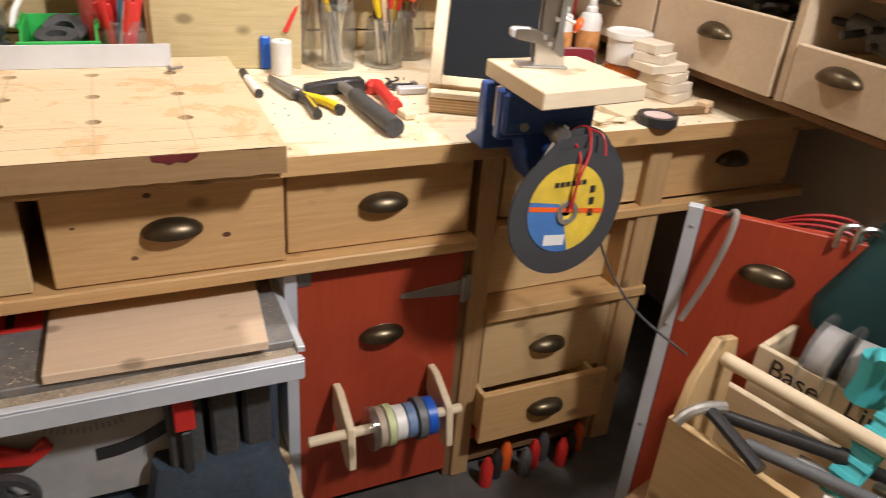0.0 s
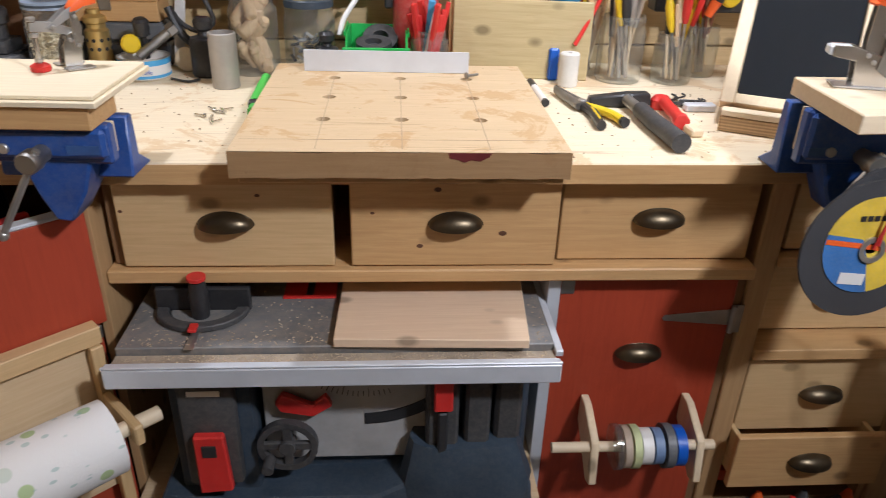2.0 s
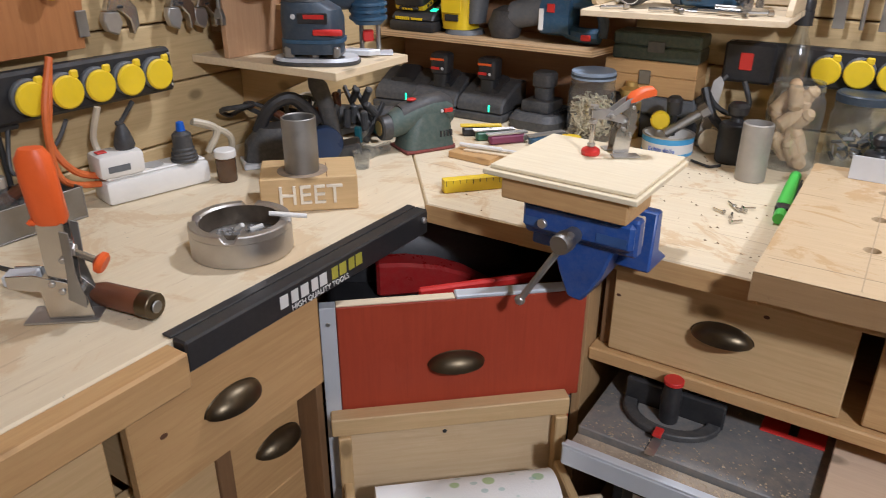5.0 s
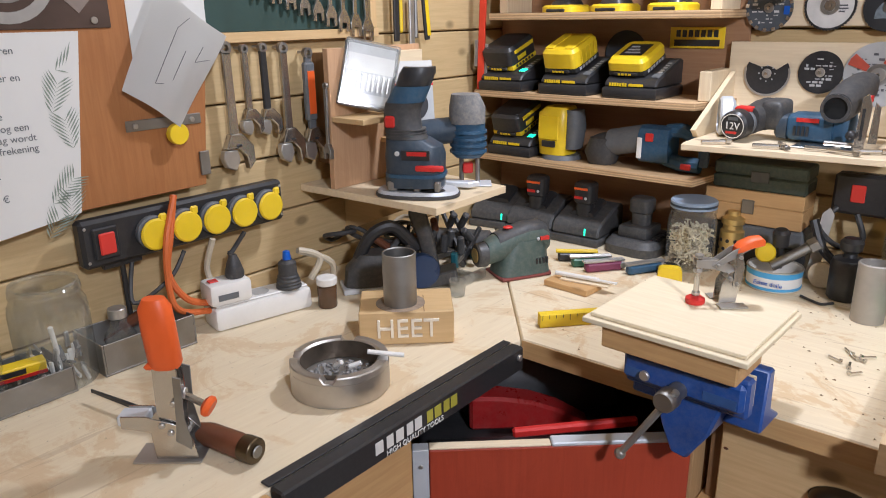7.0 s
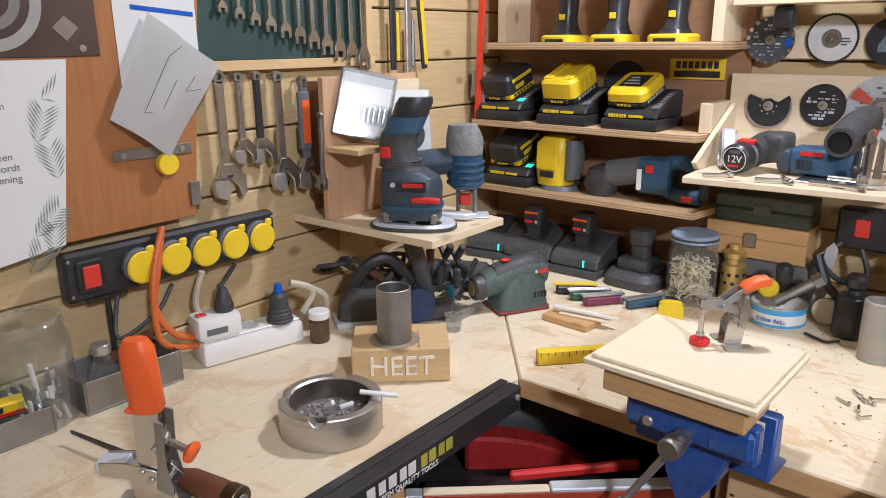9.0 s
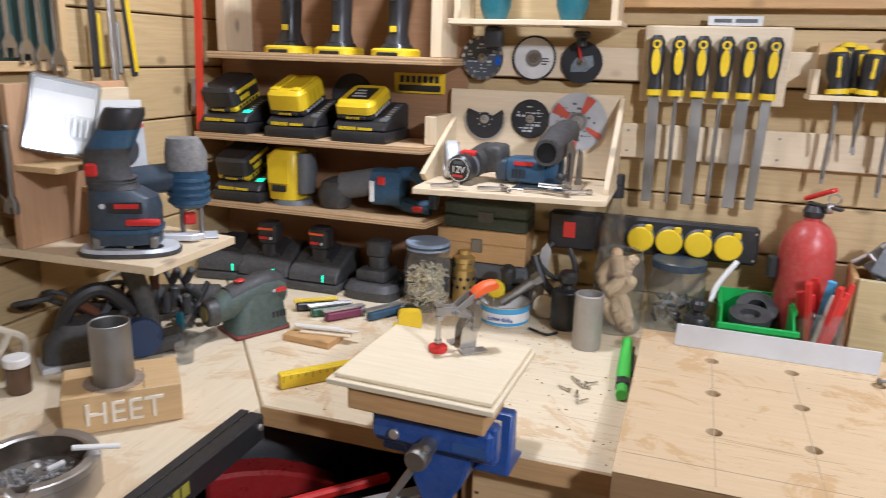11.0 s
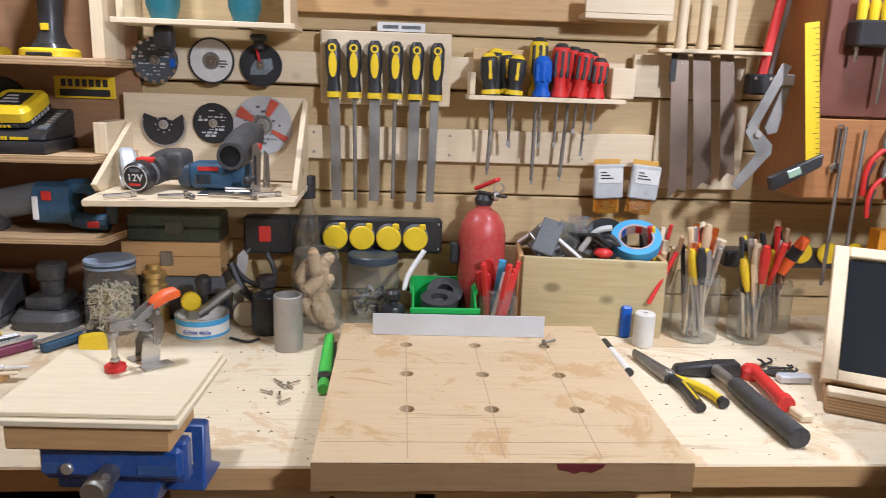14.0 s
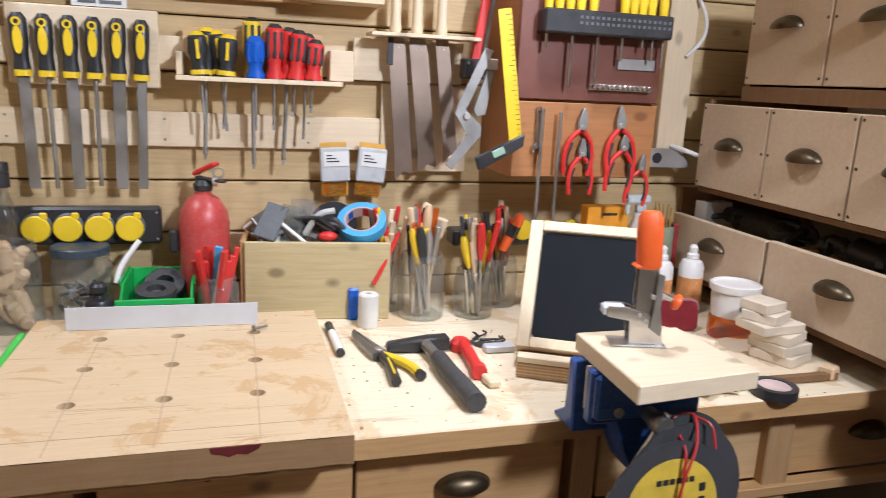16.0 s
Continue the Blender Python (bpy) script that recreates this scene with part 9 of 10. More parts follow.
sander()
s1 = thing("wood_slab", "small stack of thin wood slips on the bench", "wood slips", pose(-0.915, -0.44, BZ, 0, 0, -4))
part("slab", bx(-0.055, 0.055, -0.03, 0.03, 0, 0.014, 0.001), warm_x, s1)
part("slip", moved(bx(-0.05, 0.06, -0.012, 0.012, 0.0145, 0.018, 0.0005), pose(0.02, 0.01, 0, 0, 0, 12)), pale_x, s1)
solid("craft_knife", moved(join(rod(0.005, 0.10, "x", (-0.06, 0, 0.0055), 10), bx(0.0405, 0.08, -0.004, 0.004, 0.003, 0.006, 0)), pose(-0.90, -0.43, 0.920, 0, 0, 8)), white_pl, "white craft knife on the wood slips", "knife")
rn = random.Random(14)
for i, (x, y, mt, lab) in enumerate(((-1.00, -0.275, yellow_pl, "black and yellow"), (-0.955, -0.29, paint("dull_green_plastic", (0.05, 0.15, 0.09), 0.45), "green"), (-0.915, -0.30, paint("magenta_plastic", (0.20, 0.04, 0.09), 0.45), "dark red"), (-0.835, -0.255, blue_pl, "blue"))):
    k = thing("folding_keys", lab + " folding hex key set on the bench", "hex keys", pose(x, y, BZ, 0, 0, 35 + 8 * i), "folding hex key sets")
    part("body", bx(-0.045, 0.045, -0.011, 0.011, 0.0, 0.022, 0.005), black_pl if i == 0 else mt, k)
    for j in range(4):
        part("key", bx(-0.05, 0.05, -0.009 + j * 0.005, -0.0065 + j * 0.005, 0.0225, 0.027, 0.0005), steel if i else mt, k)
    part("end_bolt", rod(0.008, 0.024, "y", (0.045, -0.012, 0.013), 10), steel, k)
solid("puck", rod(0.026, 0.018, "z", (-0.79, -0.225, BZ), 22, 0.003), black_pl, "black round rubber puck on the bench", "puck")
ty = thing("yellow_tape_measure", "small yellow tape measure on the bench", "tape measure", pose(-0.755, -0.30, BZ, 0, 0, 25))
part("case", loft([[(p[0], y, 0.022 + p[1]) for p in oval(0, 0, 0.026, 0.0215, 0, 16, 4)] for y in (-0.012, 0.012)]), yellow_pl, ty)
part("tape_end", bx(-0.036, -0.0265, -0.008, 0.008, 0.0, 0.012, 0.001), yellow_pl, ty)
fr = thing("folding_rule", "yellow folding rule lying on the bench", "folding rule", pose(-0.815, -0.61, BZ, 0, 0, 48))
for i in range(3):
    part("leaf", bx(-0.068, 0.12, -0.010 + i * 0.0072, -0.0035 + i * 0.0072, 0.0, 0.026, 0.001), yellow_pl, fr)
for i in range(14):
    part("tick_mark", bx(-0.064 + i * 0.0135, -0.0630 + i * 0.0135, -0.0108, -0.0101, 0.018 if i % 4 else 0.014, 0.025, 0), black_pl, fr)
# ---- left bench ----


def heet_block():
    t = thing("lettered_block", "wooden block with raised letters and a steel tube on it", "block", pose(-1.005, -0.875, BZ, 0, 0, 43))
    part("block", bx(-0.088, 0.085, 0.0, 0.115, 0.0, 0.064, 0.002), pine_x, t)
    part("scorch_mark", ring(0.046, 0.0315, 0.0004, "z", (-0.012, 0.045, 0.0642), 28), paint("scorched_wood", (0.30, 0.22, 0.15), 0.8, wear=0.9, dust=0.5, scale=90), t, "grey scorched ring")
    part("crack", bx(0.030, 0.0315, 0.0, 0.08, 0.0641, 0.0645, 0), dark_shaded_wood, t)
    words("HEET", 0.050, paint("pale_letter", (0.88, 0.80, 0.66), 0.6), t, Matrix.Translation((0.0, -0.0022, 0.031)) @ FACE, "raised_letters", 0.0030, "pale raised letters")
    part("steel_tube", lathe([(0.029, 0.0645), (0.031, 0.0645), (0.031, 0.163), (0.0295, 0.164), (0.028, 0.162), (0.028, 0.0655), (0, 0.0655), (0, 0.0645), (0.029, 0.0645)], 28, "z", (-0.012, 0.045, 0)), dull_steel, t, "scorched steel tube")


heet_block()


def ashtray():
    t = thing("ashtray", "thick brushed steel ashtray full of ash", "ashtray", at(-0.988, -1.056, BZ))
    bm = bmesh.new()
    n, prof, rows = 72, ((0.0635, 0.0405), (0.0800, 0.0405), (0.0800, 0.051), (0.0785, 0.053), (0.067, 0.053), (0.0635, 0.0505), (0.0635, 0.0405)), []
    for k in range(n):
        a = 2 * math.pi * k / n
        d = min(abs((math.degrees(a) - q + 180) % 360 - 180) for q in (35, 125, 215, 305))
        dip = 0.009 if d < 5.5 else 0.0
        rows.append([bm.verts.new((r * math.cos(a), r * math.sin(a), z - (dip if z > 0.045 else 0))) for r, z in prof])
    for r, q in zip(rows, rows[1:] + rows[:1]):
        for i in range(len(prof) - 1):
            bm.faces.new((r[i], q[i], q[i + 1], r[i + 1]))
    bmesh.ops.remove_doubles(bm, verts=bm.verts, dist=1e-6)
    bmesh.ops.recalc_face_normals(bm, faces=bm.faces)
    part("rim", bm, brushed, t, "thick notched steel rim")
    part("bowl", lathe([(0, 0), (0.078, 0), (0.080, 0.002), (0.080, 0.040), (0.065, 0.040), (0.0645, 0.018), (0, 0.016)], 48), brushed, t)
    part("inner_wall", lathe([(0.0630, 0.019), (0.0630, 0.050), (0.0622, 0.050), (0.0622, 0.019)], 44), paint("tar_stained_steel", (0.16, 0.13, 0.10), 0.5, 0.7, wear=0.8, scale=70), t, "tar stained inner wall")
    rn = random.Random(9)
    bm = bmesh.new()
    for i in range(160):
        a, r = rn.uniform(0, 6.28), 0.055 * math.sqrt(rn.random())
        s = rn.uniform(0.002, 0.006)
        bmesh.ops.create_icosphere(bm, subdivisions=1, radius=s, matrix=pose(r * math.cos(a), r * math.sin(a), 0.018 + rn.random() * 0.008 * (1 - r / 0.06), rn.uniform(0, 180), 0, rn.uniform(0, 180)) @ Matrix.Diagonal((1, 0.7, 0.5, 1)))
    tagged(new("ash", mesh_of("ash", bm, ash_m)), "grey cigarette ash heap", "ash", kind="stuff").matrix_basis = at(-0.988, -1.056, BZ)
    c = thing("cigarette", "half smoked white cigarette on the ashtray rim", "cigarette", pose(-0.935, -1.003, 0.953, 0, 8, 42))
    part("paper_tube", rod(0.004, 0.06, "x", (-0.03, 0, 0), 10, 0.0005), white_pl, c)
    for i in range(2):
        solid("cigarette_stub", moved(rod(0.004, 0.022, "x", (0, 0, 0), 10, 0.001), pose(-0.985 + 0.02 * (i - 1), -1.052 + 0.012 * i, 0.928, 0, -35 + 20 * i, 50 * i)), white_pl, "white cigarette stub in the ash", "cigarette", group="cigarette stubs")


ashtray()


def extension():
    t = thing("extension_block", "white extension socket block with plugs in it", "socket block", pose(-1.335, -0.955, BZ, 0, 0, 78))
    part("body", bx(-0.105, 0.10, -0.034, 0.034, 0.0, 0.045, 0.008, 2), white_pl, t)
    part("ridge", bx(-0.10, 0.095, -0.026, 0.026, 0.0455, 0.050, 0.003), white_pl, t)
    for x in (-0.06, 0.0, 0.06):
        part("socket_hole", rod(0.019, 0.0012, "z", (x, 0, 0.0502), 20, 0.0003), paint("socket_shade", (0.45, 0.44, 0.42), 0.5) if x == -0.06 else bpy.data.materials["socket_shade"], t)
    a = thing("smart_plug", "white adapter plug with a red button", "plug", pose(-1.345, -1.02, 0.951, 0, 0, 78))
    part("shell", bx(-0.045, 0.04, -0.030, 0.030, 0.0, 0.045, 0.009, 2), white_pl, a)
    part("button", bx(-0.038, -0.02, -0.012, 0.004, 0.0455, 0.048, 0.001), red_pl, a, "red button")
    part("print_bar", bx(-0.03, 0.01, -0.0308, -0.0302, 0.012, 0.024, 0), grey_pl, a)
    p = thing("black_plug", "black mains plug in the adapter", "plug", pose(-1.338, -1.005, 0.9965))
    part("body", lathe([(0, 0), (0.017, 0), (0.019, 0.008), (0.013, 0.03), (0.007, 0.045), (0, 0.046)], 16), rubber, p)
    q = thing("ribbed_plug", "large black ribbed plug with a blue tip", "plug", pose(-1.31, -0.90, 0.951))
    part("body", lathe([(0, 0), (0.026, 0), (0.026, 0.004), (0.024, 0.006), (0.025, 0.010), (0.023, 0.012), (0.024, 0.016), (0.021, 0.019), (0.0215, 0.024), (0.019, 0.027), (0.018, 0.052), (0.011, 0.058), (0, 0.058)], 20), rubber, q)
    part("tip", lathe([(0, 0.0585), (0.009, 0.0585), (0.007, 0.075), (0, 0.078)], 12), bright_blue, q, "blue tip")


extension()
cream = paint("cream_cable", (0.55, 0.48, 0.36), 0.5)
orange_c = paint("orange_cable", (0.62, 0.14, 0.03), 0.5)
solid("cream_cable", tube([(-1.36, -1.03, 1.075), (-1.375, -1.04, 1.02), (-1.37, -1.035, 0.985), (-1.36, -1.02, 0.955)], 0.006, 8), cream, "cream cable from the strip to the bench", "cable", group="cables of the left bench")
solid("black_cable", tube([(-1.365, -0.955, 1.07), (-1.38, -0.98, 1.03), (-1.355, -1.0, 1.04), (-1.338, -1.005, 1.035)], 0.0045, 8), rubber, "black cable from the strip to a plug", "cable", group="cables of the left bench")
solid("cream_cable", tube([(-1.30, -0.85, 0.955), (-1.29, -0.83, 1.0), (-1.31, -0.87, 1.02), (-1.29, -0.80, 0.98), (-1.30, -0.80, 0.92)], 0.007, 8), cream, "cream cable looping over the bench", "cable", group="cables of the left bench")
solid("orange_cable", tube([(-1.375, -1.09, 1.17), (-1.36, -1.115, 1.10), (-1.365, -1.125, 1.03), (-1.35, -1.10, 0.975), (-1.36, -1.03, 0.945)], 0.0065, 8), orange_c, "orange cable from the wall to the socket block", "cable", group="cables of the left bench")
solid("orange_cable", tube([(-1.365, -1.095, 1.17), (-1.35, -1.13, 1.09), (-1.35, -1.135, 1.0), (-1.345, -1.12, 0.96), (-1.35, -1.06, 0.94)], 0.006, 8), orange_c, "orange cable from the wall to the socket block", "cable", group="cables of the left bench")
solid("black_cable", tube([(-1.40, -1.17, 1.07), (-1.38, -1.19, 0.99), (-1.37, -1.12, 1.02), (-1.38, -1.08, 1.06)], 0.004, 8), rubber, "black cable behind the jars", "cable", group="cables of the left bench")
pj = thing("pill_jar", "small brown jar with a white lid", "jar", at(-1.262, -0.841, BZ))
part("glass", lathe([(0, 0), (0.019, 0), (0.020, 0.003), (0.020, 0.044), (0.017, 0.048), (0, 0.048)], 20), paint("brown_glass", (0.10, 0.055, 0.03), 0.15), pj)
part("lid", rod(0.0215, 0.016, "z", (0, 0, 0.0485), 22, 0.002), white_pl, pj)
solid("small_cup", lathe([(0, 0), (0.015, 0), (0.019, 0.036), (0.0175, 0.036), (0.0145, 0.003), (0, 0.003)], 18, "z", (-1.085, -0.63, BZ)), frosty, "small clear plastic cup on the bench", "cup")
solid("clear_tray", join(bx(-1.20, -1.11, -0.60, -0.50, BZ, 0.904, 0.001), bx(-1.20, -1.11, -0.604, -0.6, BZ, 0.925, 0.001), bx(-1.109, -1.105, -0.60, -0.50, BZ, 0.925, 0.001)), frosty, "shallow clear plastic tray on the bench", "tray")


def steel_box(x0, x1, y0, y1, h, label):
    t = thing("steel_box", label, "box")
    part("floor", bx(x0, x1, y0, y1, BZ, 0.904, 0.0005), dull_steel, t)
    for b in ((x0, x1, y0, y0 + 0.003), (x0, x1, y1 - 0.003, y1), (x0, x0 + 0.003, y0 + 0.0035, y1 - 0.0035), (x1 - 0.003, x1, y0 + 0.0035, y1 - 0.0035)):
        part("wall", bx(*b, 0.9045, 0.9 + h, 0.0005), dull_steel, t)


steel_box(-1.425, -1.318, -1.285, -1.112, 0.058, "dull steel box holding a chisel and small bottle")
steel_box(-1.43, -1.31, -1.55, -1.335, 0.045, "open tin tray full of small parts")
rn = random.Random(41)
for i in range(40):
    solid("small_part", moved(bx(-0.012, 0.012, -0.003, 0.003, -0.002, 0.002, 0.001), pose(rn.uniform(-1.415, -1.325), rn.uniform(-1.53, -1.355), rn.uniform(0.908, 0.935), rn.uniform(-40, 40), rn.uniform(-40, 40), rn.uniform(0, 180))), (dull_steel, black_pl, steel)[i % 3], "small steel part in the tin tray", "part", group="parts in the tin tray")
dp = thing("drill_packet", "yellow and red drill bit packet in the tin tray", "packet", pose(-1.35, -1.42, 0.945, 15, 0, 82))
part("packet", bx(-0.055, 0.055, -0.010, 0.010, 0.0, 0.022, 0.002), yellow_pl, dp)
part("red_band", bx(-0.055, 0.055, -0.0115, -0.0102, 0.0, 0.006, 0), red_pl, dp)
part("logo_bar", bx(-0.025, 0.025, -0.0115, -0.0102, 0.0085, 0.018, 0), black_pl, dp)
b = thing("small_bottle", "small clear oil bottle with a steel cap", "bottle", at(-1.352, -1.235, 0.9045))
part("glass", lathe([(0, 0), (0.024, 0), (0.026, 0.004), (0.026, 0.05), (0.014, 0.068), (0.014, 0.08), (0, 0.08)], 18), frosty, b)
part("cap", rod(0.0155, 0.018, "z", (0, 0, 0.0805), 16), steel, b)
solid("chisel", moved(join(rod(0.011, 0.09, "x", (0, 0, 0), 10), bx(0.0905, 0.14, -0.008, 0.008, -0.002, 0.002, 0.0005)), pose(-1.365, -1.14, 0.985, 0, 30, 235)), leather, "chisel with a brown handle in the steel box", "chisel")
solid("t_handle", join(rod(0.005, 0.10, "z", (-1.40, -1.19, 0.965), 8), rod(0.007, 0.07, "y", (-1.40, -1.225, 1.065), 10)), black_pl, "black T-handled tool standing in the box", "hand tool")
glass_jar(-1.372, -1.475, 0.058, 0.16, "large empty glass jar beside the tin tray")
t = glass_jar(-1.372, -1.335, 0.060, 0.175, "large glass jar with steel parts and a stick")
for i in range(30):
    a, rr = rn.uniform(0, 6.28), 0.042 * math.sqrt(rn.random())
    part("small_part", moved(bx(-0.014, 0.014, -0.004, 0.004, -0.002, 0.002, 0.001), pose(rr * math.cos(a), rr * math.sin(a), rn.uniform(0.01, 0.06), rn.uniform(0, 180), rn.uniform(0, 180), 0)), (steel, grey_pl, white_pl)[i % 3], t)
part("stick", moved(rod(0.004, 0.10, "z", (0, 0, 0), 8), pose(0.015, 0, 0.012, 8, 10, 0)), white_pl, t)
fh = thing("file_with_handle", "tapered file with a brown wooden handle on the bench", "file", pose(-1.02, -1.295, 0.920, 0, 0, 10))
part("handle", lathe([(0, -0.0), (0.012, 0.0), (0.017, 0.02), (0.0175, 0.075), (0.016, 0.085), (0, 0.086)], 16, "x", (0, 0, 0)), leather, fh)
part("ferrule", rod(0.0185, 0.022, "x", (0.0865, 0, 0), 16), bronze, fh)
part("end_cap", rod(0.009, 0.003, "x", (0.109, 0, 0), 12), dull_steel, fh)
part("blade", prism([(-0.0005, 0.006), (-0.0005, -0.006), (-0.24, -0.001), (-0.24, 0.001)], -0.003, 0.003, "xy", 0.0003), black_pl, fh)
# cable heap and hand plane in the corner


def cable_heap():
    rn = random.Random(77)
    for i in range(9):
        cx, cy = rn.uniform(-1.40, -1.27), rn.uniform(-0.72, -0.45)
        r = rn.uniform(0.03, 0.07)
        pts = [(max(-1.425, cx + r * math.cos(a)), cy + r * 0.8 * math.sin(a), 0.915 + 0.035 * abs(math.sin(a * 0.5 + i)) + 0.008 * i) for a in (0.7 * k for k in range(11))]
        solid("cable", tube(pts, 0.0055, 7), (rubber, rubber, grey_pl, rubber, bpy.data.materials["cream_cable"])[i % 5], "coiled power cable heaped in the corner", "cable", group="cables heaped in the corner")
    p = thing("hand_planer", "dark blue electric planer lying in the corner", "power tool", pose(-1.235, -0.665, BZ, 0, 0, 55))
    part("sole", bx(-0.12, 0.10, -0.035, 0.035, 0.0, 0.012, 0.002), alu, p)
    part("body", loft([oval(-0.02, 0, 0.095, 0.036, 0.0125, 18, 3.5), oval(-0.02, 0, 0.09, 0.036, 0.05, 18, 3.5), oval(-0.02, 0, 0.06, 0.03, 0.082, 18, 3)]), dusty_pl, p)
    part("motor", rod(0.028, 0.03, "y", (0.0, -0.068, 0.04), 20), brass, p)
    part("drum_cover", rod(0.038, 0.022, "y", (0.05, -0.06, 0.045), 22), bright_navy, p)
    part("handle", tube([(-0.08, 0, 0.07), (-0.05, 0, 0.12), (0.0, 0, 0.135), (0.05, 0, 0.08)], 0.014, 10), black_pl, p)
    g = thing("tool_grip", "upright dusty black tool handle behind the tube", "hand tool", pose(-1.17, -0.60, BZ, 0, -12, 40))
    part("grip", loft([oval(0, 0, 0.016, 0.013, 0.0), oval(0, 0, 0.018, 0.014, 0.12), oval(-0.005, 0, 0.020, 0.015, 0.165), oval(-0.010, 0, 0.012, 0.010, 0.185)]), dusty_pl, g)
    part("foot", bx(-0.03, 0.05, -0.03, 0.03, 0.0, 0.03, 0.004), dusty_pl, g)
    h = thing("heat_gun", "dusty dark power tool lying under the side shelf", "power tool", pose(-1.26, -0.42, BZ, 0, 0, 25))
    part("body", rod(0.034, 0.18, "x", (-0.09, 0, 0.0345), 18, 0.006), dusty_pl, h)
    part("band", ring(0.0355, 0.0343, 0.02, "x", (0.0, 0, 0.0345), 18), grey_pl, h)
    part("nose", rod(0.02, 0.05, "x", (0.0905, 0, 0.0345), 16), dull_steel, h)


def corner_clutter():
    """Clamp bars, screws and grips piled under the side shelf."""
    rn = random.Random(91)
    for i in range(16):
        x, y = rn.uniform(-1.36, -1.16), rn.uniform(-0.70, -0.40)
        L, up, turn = rn.uniform(0.06, 0.13), rn.uniform(8, 55), rn.uniform(0, 360)
        m = pose(x, y, BZ + 0.012 + 0.004 * (i % 6), 0, -up if i % 3 else -6, turn)
        t = thing("bar_clamp", "small dark bar clamp piled in the bench corner", "clamp", m, "clamps piled in the corner")
        part("bar", bx(0.0, L, -0.004, 0.004, -0.006, 0.006, 0.001), (dull_steel, black_pl, dusty_pl)[i % 3], t)
        part("jaw", bx(-0.014, -0.0005, -0.008, 0.008, -0.010, 0.030, 0.003), (dusty_pl, black_pl, grey_pl, teal_pl)[i % 4], t)
        part("grip", rod(0.009, 0.045, "z", (L * 0.6, 0, 0.0065), 10, 0.003), (black_pl, rubber, leather, dusty_pl)[i % 4], t)


bright_navy = paint("shiny_navy", (0.015, 0.04, 0.11), 0.3)
cable_heap()
corner_clutter()
# crumbs of wood dust over the bench


def bench_crumbs():
    rn = random.Random(15)
    bm = bmesh.new()
    for i in range(420):
        x, y = rn.uniform(-0.84, 1.2), rn.uniform(-0.71, -0.1)
        if -0.27 < x < 0.27:
            continue
        s, a = rn.uniform(0.0007, 0.0026), rn.uniform(0, 6.3)
        v = [bm.verts.new((x + s * math.cos(a + k * 2.1) * 1.6, y + s * math.sin(a + k * 2.1), 0.9004)) for k in range(3)] + [bm.verts.new((x, y, 0.9004 + s))]
        for f in ((0, 1, 3), (1, 2, 3), (2, 0, 3)):
            bm.faces.new([v[k] for k in f])
    tagged(new("wood_crumbs", mesh_of("wood_crumbs", bm, paint("crumbs", (0.36, 0.25, 0.15), 0.9))), "wood crumbs scattered over the bench", "sawdust", kind="stuff")


bench_crumbs()

# ---- floor clutter at the right ----


